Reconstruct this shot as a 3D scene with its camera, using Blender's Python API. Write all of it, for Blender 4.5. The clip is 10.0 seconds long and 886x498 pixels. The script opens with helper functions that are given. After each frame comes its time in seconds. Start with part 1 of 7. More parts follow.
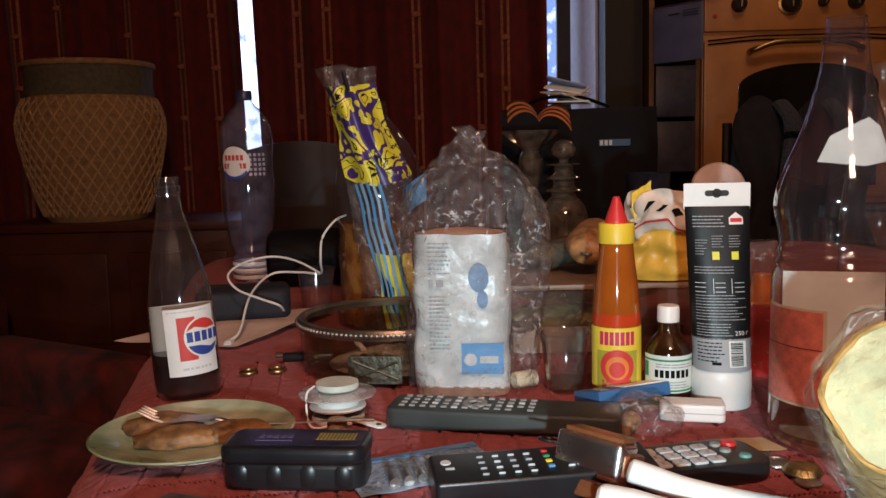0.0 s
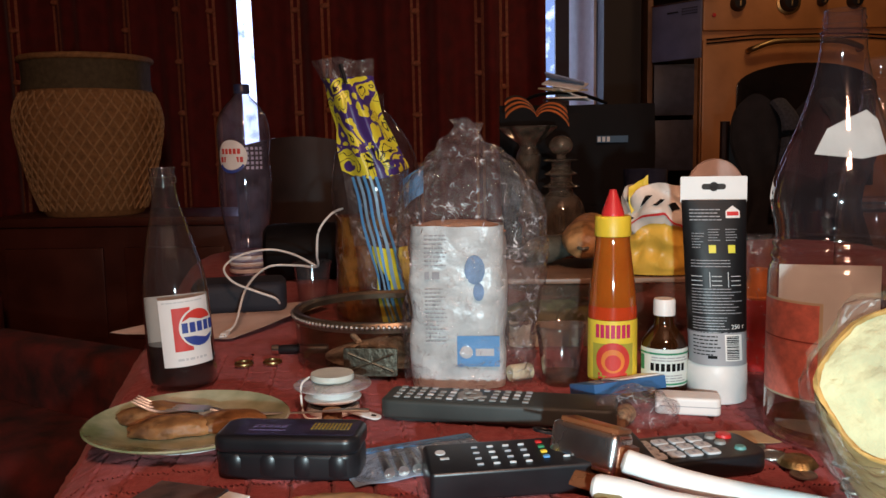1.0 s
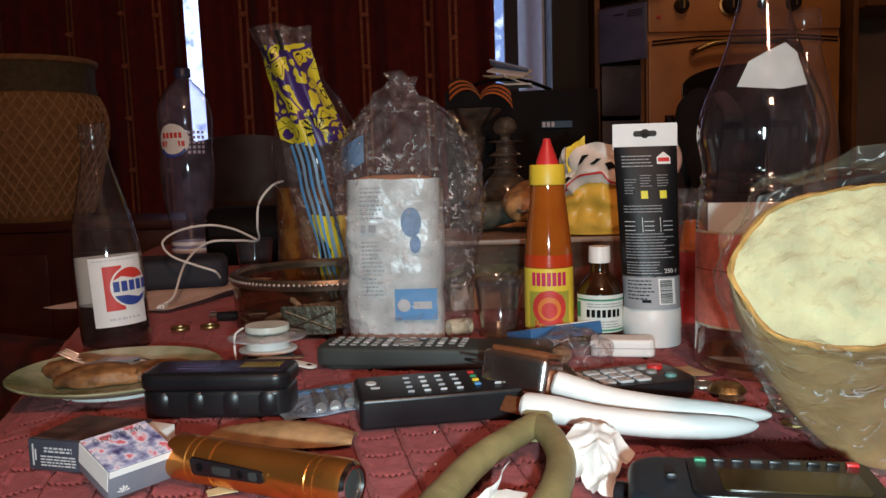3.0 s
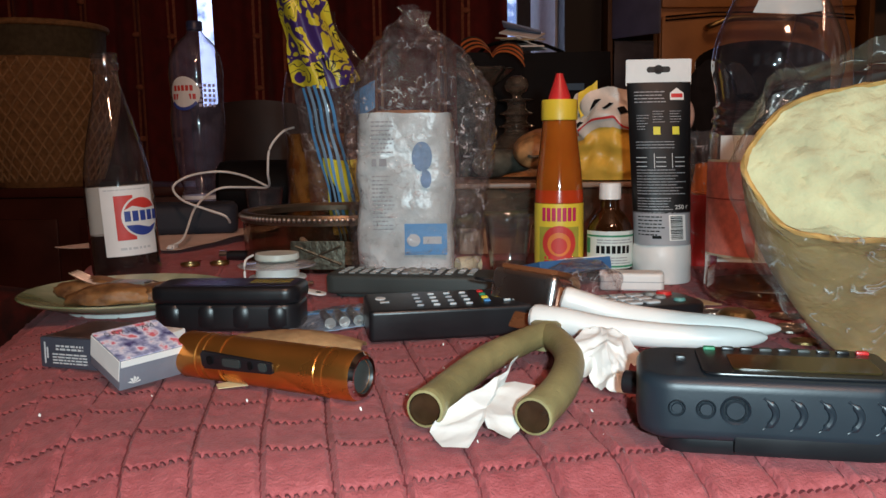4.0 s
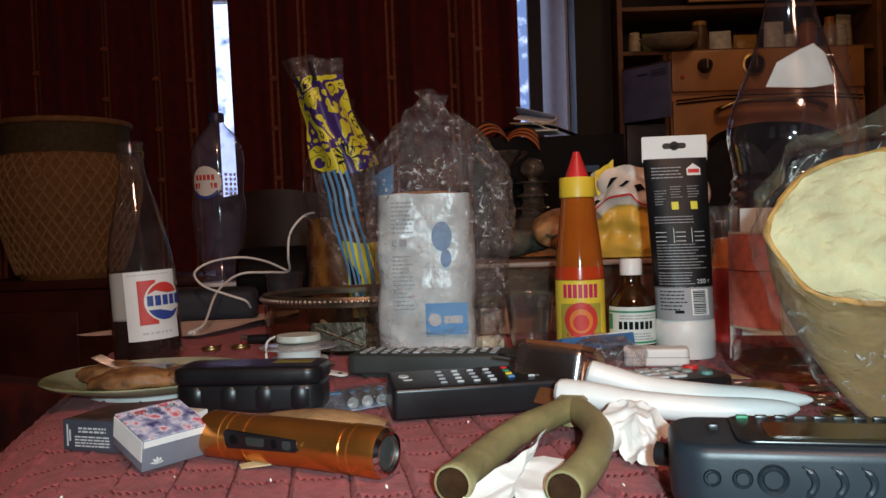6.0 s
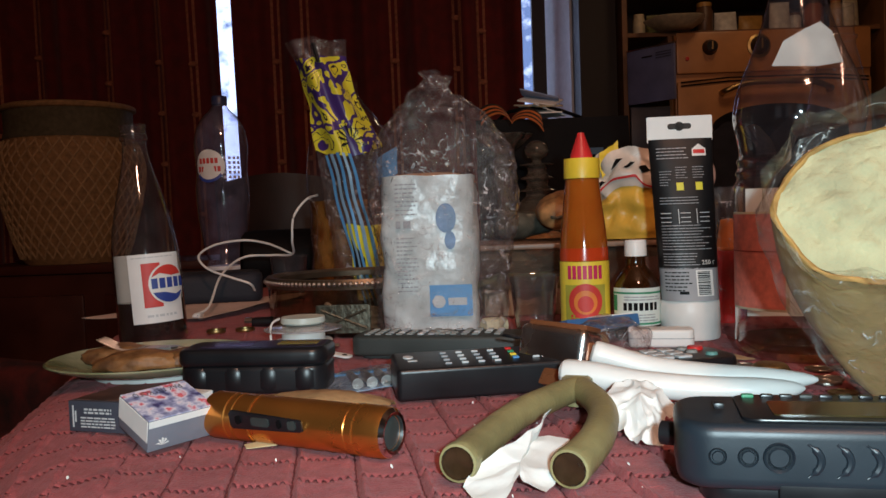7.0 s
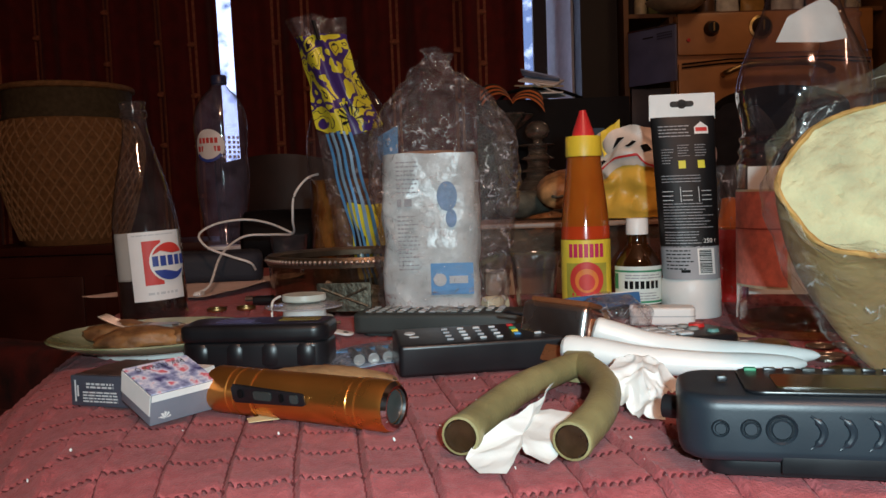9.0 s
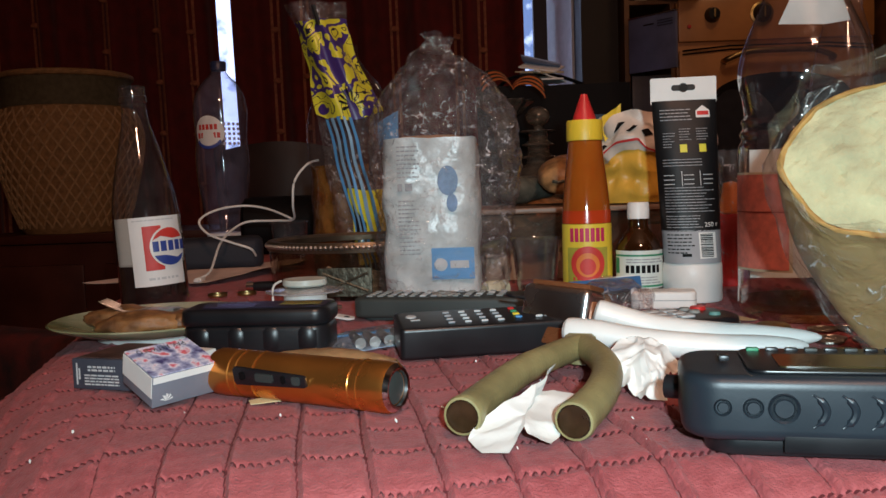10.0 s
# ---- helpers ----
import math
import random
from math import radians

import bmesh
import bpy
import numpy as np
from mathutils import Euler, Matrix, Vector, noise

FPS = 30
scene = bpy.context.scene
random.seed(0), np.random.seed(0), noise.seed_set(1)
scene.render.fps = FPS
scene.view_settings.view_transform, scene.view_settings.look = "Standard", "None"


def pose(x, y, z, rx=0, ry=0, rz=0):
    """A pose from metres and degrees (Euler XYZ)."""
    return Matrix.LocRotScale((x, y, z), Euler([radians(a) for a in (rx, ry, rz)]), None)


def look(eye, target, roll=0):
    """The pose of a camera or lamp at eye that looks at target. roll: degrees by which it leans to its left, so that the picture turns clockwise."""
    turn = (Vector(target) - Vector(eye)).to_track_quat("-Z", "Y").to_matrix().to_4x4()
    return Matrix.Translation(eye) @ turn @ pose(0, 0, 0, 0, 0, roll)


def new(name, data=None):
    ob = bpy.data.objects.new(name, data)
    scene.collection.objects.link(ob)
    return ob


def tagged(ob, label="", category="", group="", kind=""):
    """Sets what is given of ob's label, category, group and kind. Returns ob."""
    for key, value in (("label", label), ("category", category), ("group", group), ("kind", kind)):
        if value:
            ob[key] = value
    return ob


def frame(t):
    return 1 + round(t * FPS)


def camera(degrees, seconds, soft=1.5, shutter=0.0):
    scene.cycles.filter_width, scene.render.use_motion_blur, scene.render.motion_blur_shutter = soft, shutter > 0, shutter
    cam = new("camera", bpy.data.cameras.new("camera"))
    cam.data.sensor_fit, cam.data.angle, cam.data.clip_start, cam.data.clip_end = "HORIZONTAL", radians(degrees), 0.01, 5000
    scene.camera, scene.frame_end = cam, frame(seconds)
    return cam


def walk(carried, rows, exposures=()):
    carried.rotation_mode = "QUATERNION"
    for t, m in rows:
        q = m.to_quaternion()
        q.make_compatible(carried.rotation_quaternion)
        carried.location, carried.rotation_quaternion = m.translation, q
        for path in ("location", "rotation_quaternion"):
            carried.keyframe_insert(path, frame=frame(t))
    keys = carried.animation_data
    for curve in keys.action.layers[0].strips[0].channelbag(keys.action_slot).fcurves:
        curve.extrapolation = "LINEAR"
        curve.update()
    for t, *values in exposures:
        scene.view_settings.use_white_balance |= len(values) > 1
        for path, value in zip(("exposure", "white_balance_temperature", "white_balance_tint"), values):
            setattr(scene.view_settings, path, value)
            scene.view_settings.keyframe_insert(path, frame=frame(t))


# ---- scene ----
cam = camera(54.6, 10.0)
PATH = [
    (0, (0.051, 0.007, 1.02), (-0.004, 1.993, 0.789), -1.4),
    (0.5, (0.052, 0.007, 1.018), (-0.002, 1.993, 0.782), -1.4),
    (1, (0.052, 0.008, 1.013), (0.003, 1.994, 0.778), -1.0),
    (1.5, (0.053, -0.005, 0.985), (0.035, 1.989, 0.841), -0.6),
    (2, (0.07, -0.002, 0.948), (0.102, 1.993, 0.816), -1.4),
    (2.2, (0.075, 0.0, 0.954), (0.127, 1.994, 0.805), -1.6),
    (3.3, (0.068, 0.003, 0.936), (0.12, 1.988, 0.7), -1.6),
    (3.5, (0.065, 0.001, 0.921), (0.102, 1.984, 0.666), -1.2),
    (4, (0.069, -0.003, 0.897), (0.102, 1.981, 0.65), -0.7),
    (4.5, (0.073, -0.001, 0.889), (0.118, 1.989, 0.692), -1.1),
    (5, (0.07, -0.003, 0.893), (0.106, 1.994, 0.796), -1.3),
    (5.5, (0.066, -0.004, 0.891), (0.08, 1.995, 0.853), -1.6),
    (7, (0.065, -0.002, 0.887), (0.052, 1.996, 0.804), -2.0),
    (7.5, (0.065, -0.001, 0.885), (0.054, 1.997, 0.788), -2.0),
    (8, (0.065, -0.001, 0.884), (0.057, 1.996, 0.779), -2.0),
    (8.5, (0.064, -0.002, 0.883), (0.056, 1.995, 0.768), -1.9),
    (9, (0.063, -0.001, 0.882), (0.05, 1.995, 0.759), -1.9),
    (9.5, (0.062, -0.001, 0.88), (0.047, 1.995, 0.746), -2.0),
    (10, (0.062, 0.0, 0.878), (0.048, 1.994, 0.728), -2.0),
]
walk(cam, [(t, look(eye, target, roll)) for t, eye, target, roll in PATH],
     [(0.0, 0.0), (1.2, 0.0), (3.3, -0.38), (4.5, -0.54), (10.0, -0.56)])

# ---- world and light ----
world = bpy.data.worlds.new("world")
scene.world = world
world.use_nodes = True
wn = world.node_tree
sky = wn.nodes.new("ShaderNodeTexSky")
sky.sky_type, sky.sun_disc = "NISHITA", False
sky.sun_elevation, sky.sun_rotation = radians(12), radians(200)
wn.nodes["Background"].inputs[1].default_value = 0.10
wn.links.new(sky.outputs[0], wn.nodes["Background"].inputs[0])


def lamp(name, kind, watts, color, m, size=0.1, size_y=None):
    d = bpy.data.lights.new(name, kind)
    d.energy, d.color = watts, color
    if kind == "AREA":
        d.shape, d.size, d.size_y = "RECTANGLE", size, size_y or size
    else:
        d.shadow_soft_size = size
    ob = new(name, d)
    ob.matrix_world = m
    return ob


LED_W, ROOM_W, WINDOW_W, KITCHEN_W = 28.0, 32.0, 9.0, 5.0
torch_lamp = lamp("torch_light", "SPOT", LED_W, (0.76, 1.0, 1.08), look((0.10, -0.09, 0.925), (0.18, 0.48, 0.75)), 0.010)
torch_lamp.data.spot_size, torch_lamp.data.spot_blend = radians(112), 1.0
lamp("room_light", "AREA", ROOM_W, (1.0, 0.54, 0.36), look((0.3, -0.9, 2.35), (0.0, 4.0, 1.1)), 0.3, 0.3)
lamp("kitchen_light", "AREA", KITCHEN_W, (1.0, 0.62, 0.34), pose(1.7, 3.9, 2.70), 0.3, 0.3)
lamp("window_light", "AREA", WINDOW_W, (0.55, 0.66, 1.0), pose(-0.3, 5.50, 1.6, -90, 0, 0), 1.9, 1.5)


# ---- materials ----
def shader(name):
    m = bpy.data.materials.new(name)
    m.use_nodes = True
    nt = m.node_tree
    return m, nt, nt.nodes["Principled BSDF"]


def put(b, **kw):
    for key, v in kw.items():
        b.inputs[key.replace("_", " ")].default_value = v


def mat(name, col, rough=0.5, metal=0.0, vary=0.25, scale=25.0, bump=0.15, bscale=180.0, spec=0.5, coat=0.0, sheen=0.0, stain=None, trans=0.0):
    """A surface with broad stains, fine grain and relief."""
    m, nt, b = shader(name)
    put(b, Roughness=rough, Metallic=metal, Specular_IOR_Level=spec, Coat_Weight=coat, Sheen_Weight=sheen, Transmission_Weight=trans)
    tc = nt.nodes.new("ShaderNodeTexCoord")
    n1 = nt.nodes.new("ShaderNodeTexNoise")
    n1.inputs["Scale"].default_value, n1.inputs["Detail"].default_value = scale, 6
    n2 = nt.nodes.new("ShaderNodeTexNoise")
    n2.inputs["Scale"].default_value, n2.inputs["Detail"].default_value = bscale, 3
    nt.links.new(tc.outputs["Object"], n1.inputs["Vector"])
    nt.links.new(tc.outputs["Object"], n2.inputs["Vector"])
    ramp = nt.nodes.new("ShaderNodeValToRGB")
    lo = stain or tuple(c * (1 - vary) for c in col)
    hi = tuple(min(1, c * (1 + vary * 0.6)) for c in col)
    ramp.color_ramp.elements[0].position, ramp.color_ramp.elements[1].position = 0.3, 0.7
    ramp.color_ramp.elements[0].color, ramp.color_ramp.elements[1].color = (*lo, 1), (*hi, 1)
    nt.links.new(n1.outputs["Fac"], ramp.inputs["Fac"])
    nt.links.new(ramp.outputs["Color"], b.inputs["Base Color"])
    rr = nt.nodes.new("ShaderNodeMapRange")
    rr.inputs["To Min"].default_value, rr.inputs["To Max"].default_value = max(0.02, rough - 0.08), min(1, rough + 0.12)
    nt.links.new(n1.outputs["Fac"], rr.inputs["Value"])
    nt.links.new(rr.outputs["Result"], b.inputs["Roughness"])
    if bump:
        bp = nt.nodes.new("ShaderNodeBump")
        bp.inputs["Strength"].default_value, bp.inputs["Distance"].default_value = bump, 0.002
        nt.links.new(n2.outputs["Fac"], bp.inputs["Height"])
        nt.links.new(bp.outputs["Normal"], b.inputs["Normal"])
    return m


def clear(name, tint=(1, 1, 1), rough=0.04, haze=0.04, hcol=(0.8, 0.8, 0.85), ior=1.45, bump=0.0, bscale=40.0, gain=1.0):
    """Thin clear plastic or glass: tinted see-through, gloss by Fresnel, a little haze."""
    m, nt, b = shader(name)
    nt.nodes.remove(b)
    out = nt.nodes["Material Output"]
    tr = nt.nodes.new("ShaderNodeBsdfTransparent")
    tr.inputs[0].default_value = (*tint, 1)
    gl = nt.nodes.new("ShaderNodeBsdfGlossy")
    gl.inputs["Roughness"].default_value = max(rough, 0.05)
    df = nt.nodes.new("ShaderNodeBsdfDiffuse")
    df.inputs[0].default_value = (*hcol, 1)
    fr = nt.nodes.new("ShaderNodeLayerWeight")
    fr.inputs[0].default_value = 0.5
    pw = nt.nodes.new("ShaderNodeMath")
    pw.operation = "POWER"
    pw.inputs[1].default_value = 3.5
    nt.links.new(fr.outputs["Facing"], pw.inputs[0])
    amp = nt.nodes.new("ShaderNodeMath")
    amp.operation, amp.use_clamp = "MULTIPLY_ADD", True
    amp.inputs[1].default_value, amp.inputs[2].default_value = 0.75 * gain, ((ior - 1) / (ior + 1)) ** 2 * gain
    nt.links.new(pw.outputs[0], amp.inputs[0])
    a, c = nt.nodes.new("ShaderNodeMixShader"), nt.nodes.new("ShaderNodeMixShader")
    a.inputs[0].default_value = haze
    tc = nt.nodes.new("ShaderNodeTexCoord")
    nz = nt.nodes.new("ShaderNodeTexNoise")
    nz.inputs["Scale"].default_value, nz.inputs["Detail"].default_value = bscale, 5
    nz.inputs["Distortion"].default_value = 1.6 if bump > 0.5 else 0.0
    nt.links.new(tc.outputs["Object"], nz.inputs["Vector"])
    hz = nt.nodes.new("ShaderNodeMapRange")
    hz.inputs["From Min"].default_value, hz.inputs["From Max"].default_value = 0.35, 0.75
    hz.inputs["To Min"].default_value, hz.inputs["To Max"].default_value = haze * 0.25, min(1, haze * 1.3)
    nt.links.new(nz.outputs["Fac"], hz.inputs["Value"])
    nt.links.new(hz.outputs["Result"], a.inputs[0])
    nt.links.new(tr.outputs[0], a.inputs[1])
    nt.links.new(df.outputs[0], a.inputs[2])
    nt.links.new(amp.outputs[0], c.inputs[0])
    nt.links.new(a.outputs[0], c.inputs[1])
    nt.links.new(gl.outputs[0], c.inputs[2])
    nt.links.new(c.outputs[0], out.inputs[0])
    if bump:
        bp = nt.nodes.new("ShaderNodeBump")
        bp.inputs["Strength"].default_value, bp.inputs["Distance"].default_value = bump, 0.004
        if bump > 0.5:
            # crinkled film: small flat facets that meet in sharp creases
            warp = nt.nodes.new("ShaderNodeVectorMath")
            warp.operation = "MULTIPLY_ADD"
            warp.inputs[1].default_value = (0.03, 0.03, 0.03)
            nt.links.new(nz.outputs["Color"], warp.inputs[0])
            nt.links.new(tc.outputs["Object"], warp.inputs[2])
            vor = nt.nodes.new("ShaderNodeTexVoronoi")
            vor.inputs["Scale"].default_value = bscale * 1.3
            nt.links.new(warp.outputs[0], vor.inputs["Vector"])
            bp.inputs["Distance"].default_value = 0.006
            # pale diffuse lines along the creases, broken by noise, paint in the glints
            crease = nt.nodes.new("ShaderNodeTexVoronoi")
            crease.feature = "DISTANCE_TO_EDGE"
            crease.inputs["Scale"].default_value = bscale * 0.75
            nt.links.new(warp.outputs[0], crease.inputs["Vector"])
            thin, gaps, both, white = (nt.nodes.new(k) for k in ("ShaderNodeMapRange", "ShaderNodeMapRange", "ShaderNodeMath", "ShaderNodeMath"))
            thin.inputs["From Max"].default_value, thin.inputs["To Min"].default_value, thin.inputs["To Max"].default_value = 0.030, 0.80, 0.0
            gaps.inputs["From Min"].default_value, gaps.inputs["From Max"].default_value = 0.50, 0.62
            both.operation, white.operation = "MULTIPLY", "MAXIMUM"
            nt.links.new(crease.outputs["Distance"], thin.inputs["Value"])
            nt.links.new(nz.outputs["Fac"], gaps.inputs["Value"])
            nt.links.new(thin.outputs["Result"], both.inputs[0])
            nt.links.new(gaps.outputs["Result"], both.inputs[1])
            nt.links.new(both.outputs[0], white.inputs[0])
            nt.links.new(hz.outputs["Result"], white.inputs[1])
            nt.links.new(white.outputs[0], a.inputs[0])
            nt.links.new(vor.outputs["Distance"], bp.inputs["Height"])
        else:
            nt.links.new(nz.outputs["Fac"], bp.inputs["Height"])
        for n in (gl, fr, df):
            nt.links.new(bp.outputs["Normal"], n.inputs["Normal"])
    return m


def glow(name, col, strength, dark=None, scale=3.0):
    """A distance that gives off daylight, with foliage blotches where dark is given."""
    m, nt, b = shader(name)
    nt.nodes.remove(b)
    em = nt.nodes.new("ShaderNodeEmission")
    em.inputs[0].default_value, em.inputs[1].default_value = (*col, 1), strength
    if dark:
        tc, nz, rp = nt.nodes.new("ShaderNodeTexCoord"), nt.nodes.new("ShaderNodeTexNoise"), nt.nodes.new("ShaderNodeValToRGB")
        nz.inputs["Scale"].default_value, nz.inputs["Detail"].default_value = scale, 9
        rp.color_ramp.elements[0].position, rp.color_ramp.elements[1].position = 0.42, 0.62
        rp.color_ramp.elements[0].color, rp.color_ramp.elements[1].color = (*dark, 1), (*col, 1)
        nt.links.new(tc.outputs["Object"], nz.inputs["Vector"])
        # the trees stand denser towards +x
        sep, away, less = nt.nodes.new("ShaderNodeSeparateXYZ"), nt.nodes.new("ShaderNodeMapRange"), nt.nodes.new("ShaderNodeMath")
        away.inputs["From Min"].default_value, away.inputs["From Max"].default_value = -1.6, 0.8
        away.inputs["To Min"].default_value, away.inputs["To Max"].default_value = -0.14, 0.11
        less.operation = "SUBTRACT"
        nt.links.new(tc.outputs["Object"], sep.inputs[0])
        nt.links.new(sep.outputs["X"], away.inputs["Value"])
        nt.links.new(nz.outputs["Fac"], less.inputs[0])
        nt.links.new(away.outputs["Result"], less.inputs[1])
        nt.links.new(less.outputs[0], rp.inputs["Fac"])
        nt.links.new(rp.outputs[0], em.inputs[0])
    nt.links.new(em.outputs[0], nt.nodes["Material Output"].inputs[0])
    return m


WHITE = mat("white_plastic", (0.78, 0.77, 0.74), 0.4, vary=0.08)
PAPER = mat("white_paper", (0.80, 0.79, 0.76), 0.75, vary=0.08, bump=0.2, bscale=90)
BLACK = mat("black_plastic", (0.010, 0.010, 0.012), 0.32, vary=0.3, bump=0.03)
MATT_BLACK = mat("matt_black", (0.005, 0.0045, 0.005), 0.6, vary=0.3, spec=0.12)
GREYBLACK = mat("charcoal_rubber", (0.035, 0.042, 0.04), 0.5, vary=0.2, bump=0.06, bscale=900)
RED = mat("red_plastic", (0.62, 0.03, 0.03), 0.35, vary=0.15)
INK_RED = mat("red_print", (0.60, 0.045, 0.035), 0.5, vary=0.12)
INK_BLUE = mat("blue_print", (0.03, 0.06, 0.30), 0.5, vary=0.12)
SKYBLUE = mat("light_blue_print", (0.10, 0.33, 0.66), 0.45, vary=0.15)
YELLOW = mat("yellow_print", (0.80, 0.60, 0.05), 0.45, vary=0.1)
LEMON = mat("lemon_print", (0.72, 0.66, 0.05), 0.45, vary=0.1)
PURPLE = mat("purple_print", (0.045, 0.025, 0.13), 0.5, vary=0.2)
GREEN = mat("green_print", (0.03, 0.25, 0.12), 0.5, vary=0.15)
GREYINK = mat("grey_print", (0.33, 0.34, 0.36), 0.55, vary=0.1)
PALEINK = mat("pale_grey_print", (0.55, 0.57, 0.58), 0.5, vary=0.1)
ORANGE = mat("orange_print", (0.75, 0.22, 0.04), 0.5, vary=0.15)
CHROME = mat("chrome", (0.75, 0.75, 0.76), 0.08, 1.0, vary=0.08, bump=0.03)
STEEL = mat("worn_steel", (0.5, 0.49, 0.47), 0.3, 1.0, vary=0.2)
BRASS = mat("old_brass", (0.45, 0.32, 0.14), 0.35, 1.0, vary=0.3)
COPPER = mat("orange_anodised_metal", (0.80, 0.30, 0.065), 0.27, 0.92, vary=0.12, bump=0.03)
WOOD = mat("dark_wood", (0.026, 0.009, 0.006), 0.45, vary=0.35, scale=9)
GLASS = clear("clear_glass", (0.95, 0.96, 0.95), 0.02, 0.01, ior=1.5)
PET = clear("clear_pet", (0.96, 0.96, 0.97), 0.05, 0.02, (0.7, 0.72, 0.8), 1.5)
FILM = clear("crinkled_film", (0.98, 0.965, 0.965), 0.09, 0.055, (0.82, 0.78, 0.80), 1.5, 1.0, 45.0, 1.15)
BAGFILM = clear("thin_bread_film", (0.98, 0.97, 0.95), 0.09, 0.05, (0.78, 0.75, 0.70), 1.45, 0.6, 38.0, 0.6)


# ---- mesh helpers ----
def part(name, bm, material, parent=None, label="", smooth=True, m=None):
    me = bpy.data.meshes.new(name)
    bm.normal_update()
    bm.to_mesh(me)
    bm.free()
    for p in me.polygons:
        p.use_smooth = smooth
    if smooth:
        me.set_sharp_from_angle(angle=radians(38))
    if material:
        me.materials.append(material)
    ob = new(name, me)
    ob.parent = parent
    if m is not None:
        ob.matrix_local = m
    if label:
        ob["label"] = label
    return ob


def thing(name, m, label, category, group="", kind=""):
    ob = new(name)
    ob.empty_display_size = 0.02
    ob.matrix_world = m
    return tagged(ob, label, category, group, kind)


def merge(*bms):
    """Joins several bmeshes into the first."""
    for other in bms[1:]:
        me = bpy.data.meshes.new("tmp")
        other.to_mesh(me)
        bms[0].from_mesh(me)
        bpy.data.meshes.remove(me)
        other.free()
    return bms[0]


def move(bm, m):
    bmesh.ops.transform(bm, matrix=m, verts=bm.verts)
    return bm


def box(sx, sy, sz, at=(0, 0, 0), bevel=0.0, seg=2, m=None):
    """A box standing on at, centred in x and y."""
    bm = bmesh.new()
    bmesh.ops.create_cube(bm, size=1)
    bmesh.ops.scale(bm, vec=(sx, sy, sz), verts=bm.verts)
    if bevel:
        bmesh.ops.bevel(bm, geom=bm.edges[:], offset=bevel, segments=seg, profile=0.6, affect="EDGES")
    bmesh.ops.translate(bm, vec=(at[0], at[1], at[2] + sz / 2), verts=bm.verts)
    return move(bm, m) if m is not None else bm


def lathe(profile, seg=36, warp=None):
    """Turns (radius, height) pairs about z; warp(a, r, z) may change the radius."""
    bm = bmesh.new()
    rings = []
    for r, z in profile:
        if r < 1e-5:
            rings.append([bm.verts.new((0, 0, z))])
        else:
            ring = []
            for k in range(seg):
                a = 2 * math.pi * k / seg
                q = warp(a, r, z) if warp else r
                ring.append(bm.verts.new((q * math.cos(a), q * math.sin(a), z)))
            rings.append(ring)
    for lo, hi in zip(rings, rings[1:]):
        for k in range(seg):
            j = (k + 1) % seg
            vs = [lo[k % len(lo)], lo[j % len(lo)], hi[j % len(hi)], hi[k % len(hi)]]
            vs = list(dict.fromkeys(vs))
            if len(vs) > 2:
                bm.faces.new(vs)
    return bm


def spline(pts, n=8):
    """Catmull-Rom points through pts."""
    pts = [Vector(p) for p in pts]
    out = []
    for i in range(len(pts) - 1):
        p0, p1, p2, p3 = pts[max(i - 1, 0)], pts[i], pts[i + 1], pts[min(i + 2, len(pts) - 1)]
        for k in range(n):
            t = k / n
            out.append(0.5 * (2 * p1 + (p2 - p0) * t + (2 * p0 - 5 * p1 + 4 * p2 - p3) * t * t + (3 * p1 - p0 - 3 * p2 + p3) * t ** 3))
    return out + [pts[-1]]


def tube(pts, r, seg=10, flat=1.0, cap=True, hollow=0.0):
    """Sweeps a round section along pts; r is a number or one per point."""
    pts = [Vector(p) for p in pts]
    rs = r if isinstance(r, (list, tuple)) else [r] * len(pts)
    bm, rings, up = bmesh.new(), [], Vector((0, 0, 1))
    for i, p in enumerate(pts):
        d = (pts[min(i + 1, len(pts) - 1)] - pts[max(i - 1, 0)]).normalized()
        side = d.cross(up) if abs(d.z) < 0.95 else d.cross(Vector((0, 1, 0)))
        side.normalize()
        nrm = side.cross(d)
        rings.append([bm.verts.new(p + rs[i] * (side * math.cos(a) + nrm * math.sin(a) * flat)) for a in (2 * math.pi * k / seg for k in range(seg))])
    for lo, hi in zip(rings, rings[1:]):
        for k in range(seg):
            bm.faces.new((lo[k], lo[(k + 1) % seg], hi[(k + 1) % seg], hi[k]))
    if cap:
        bm.faces.new(rings[0][::-1])
        bm.faces.new(rings[-1])
    bmesh.ops.recalc_face_normals(bm, faces=bm.faces)
    return bm


def prism(poly, z0, z1, bevel=0.0, seg=2):
    """A flat outline given thickness."""
    bm = bmesh.new()
    f = bm.faces.new([bm.verts.new((x, y, z0)) for x, y in poly])
    up = bmesh.ops.extrude_face_region(bm, geom=[f])["geom"]
    bmesh.ops.translate(bm, vec=(0, 0, z1 - z0), verts=[v for v in up if isinstance(v, bmesh.types.BMVert)])
    bmesh.ops.recalc_face_normals(bm, faces=bm.faces)
    if bevel:
        rim = [e for e in bm.edges if abs(e.verts[0].co.z - e.verts[1].co.z) < 1e-6]
        bmesh.ops.bevel(bm, geom=rim, offset=bevel, segments=seg, profile=0.6, affect="EDGES")
    return bm


def rounded(w, h, r, n=6, cx=0.0, cy=0.0):
    """The outline of a rectangle with round corners."""
    out = []
    for sx, sy, a0 in ((1, 1, 0), (-1, 1, 90), (-1, -1, 180), (1, -1, 270)):
        for k in range(n + 1):
            a = radians(a0 + 90 * k / n)
            out.append((cx + sx * (w / 2 - r) + r * math.cos(a), cy + sy * (h / 2 - r) + r * math.sin(a)))
    return out


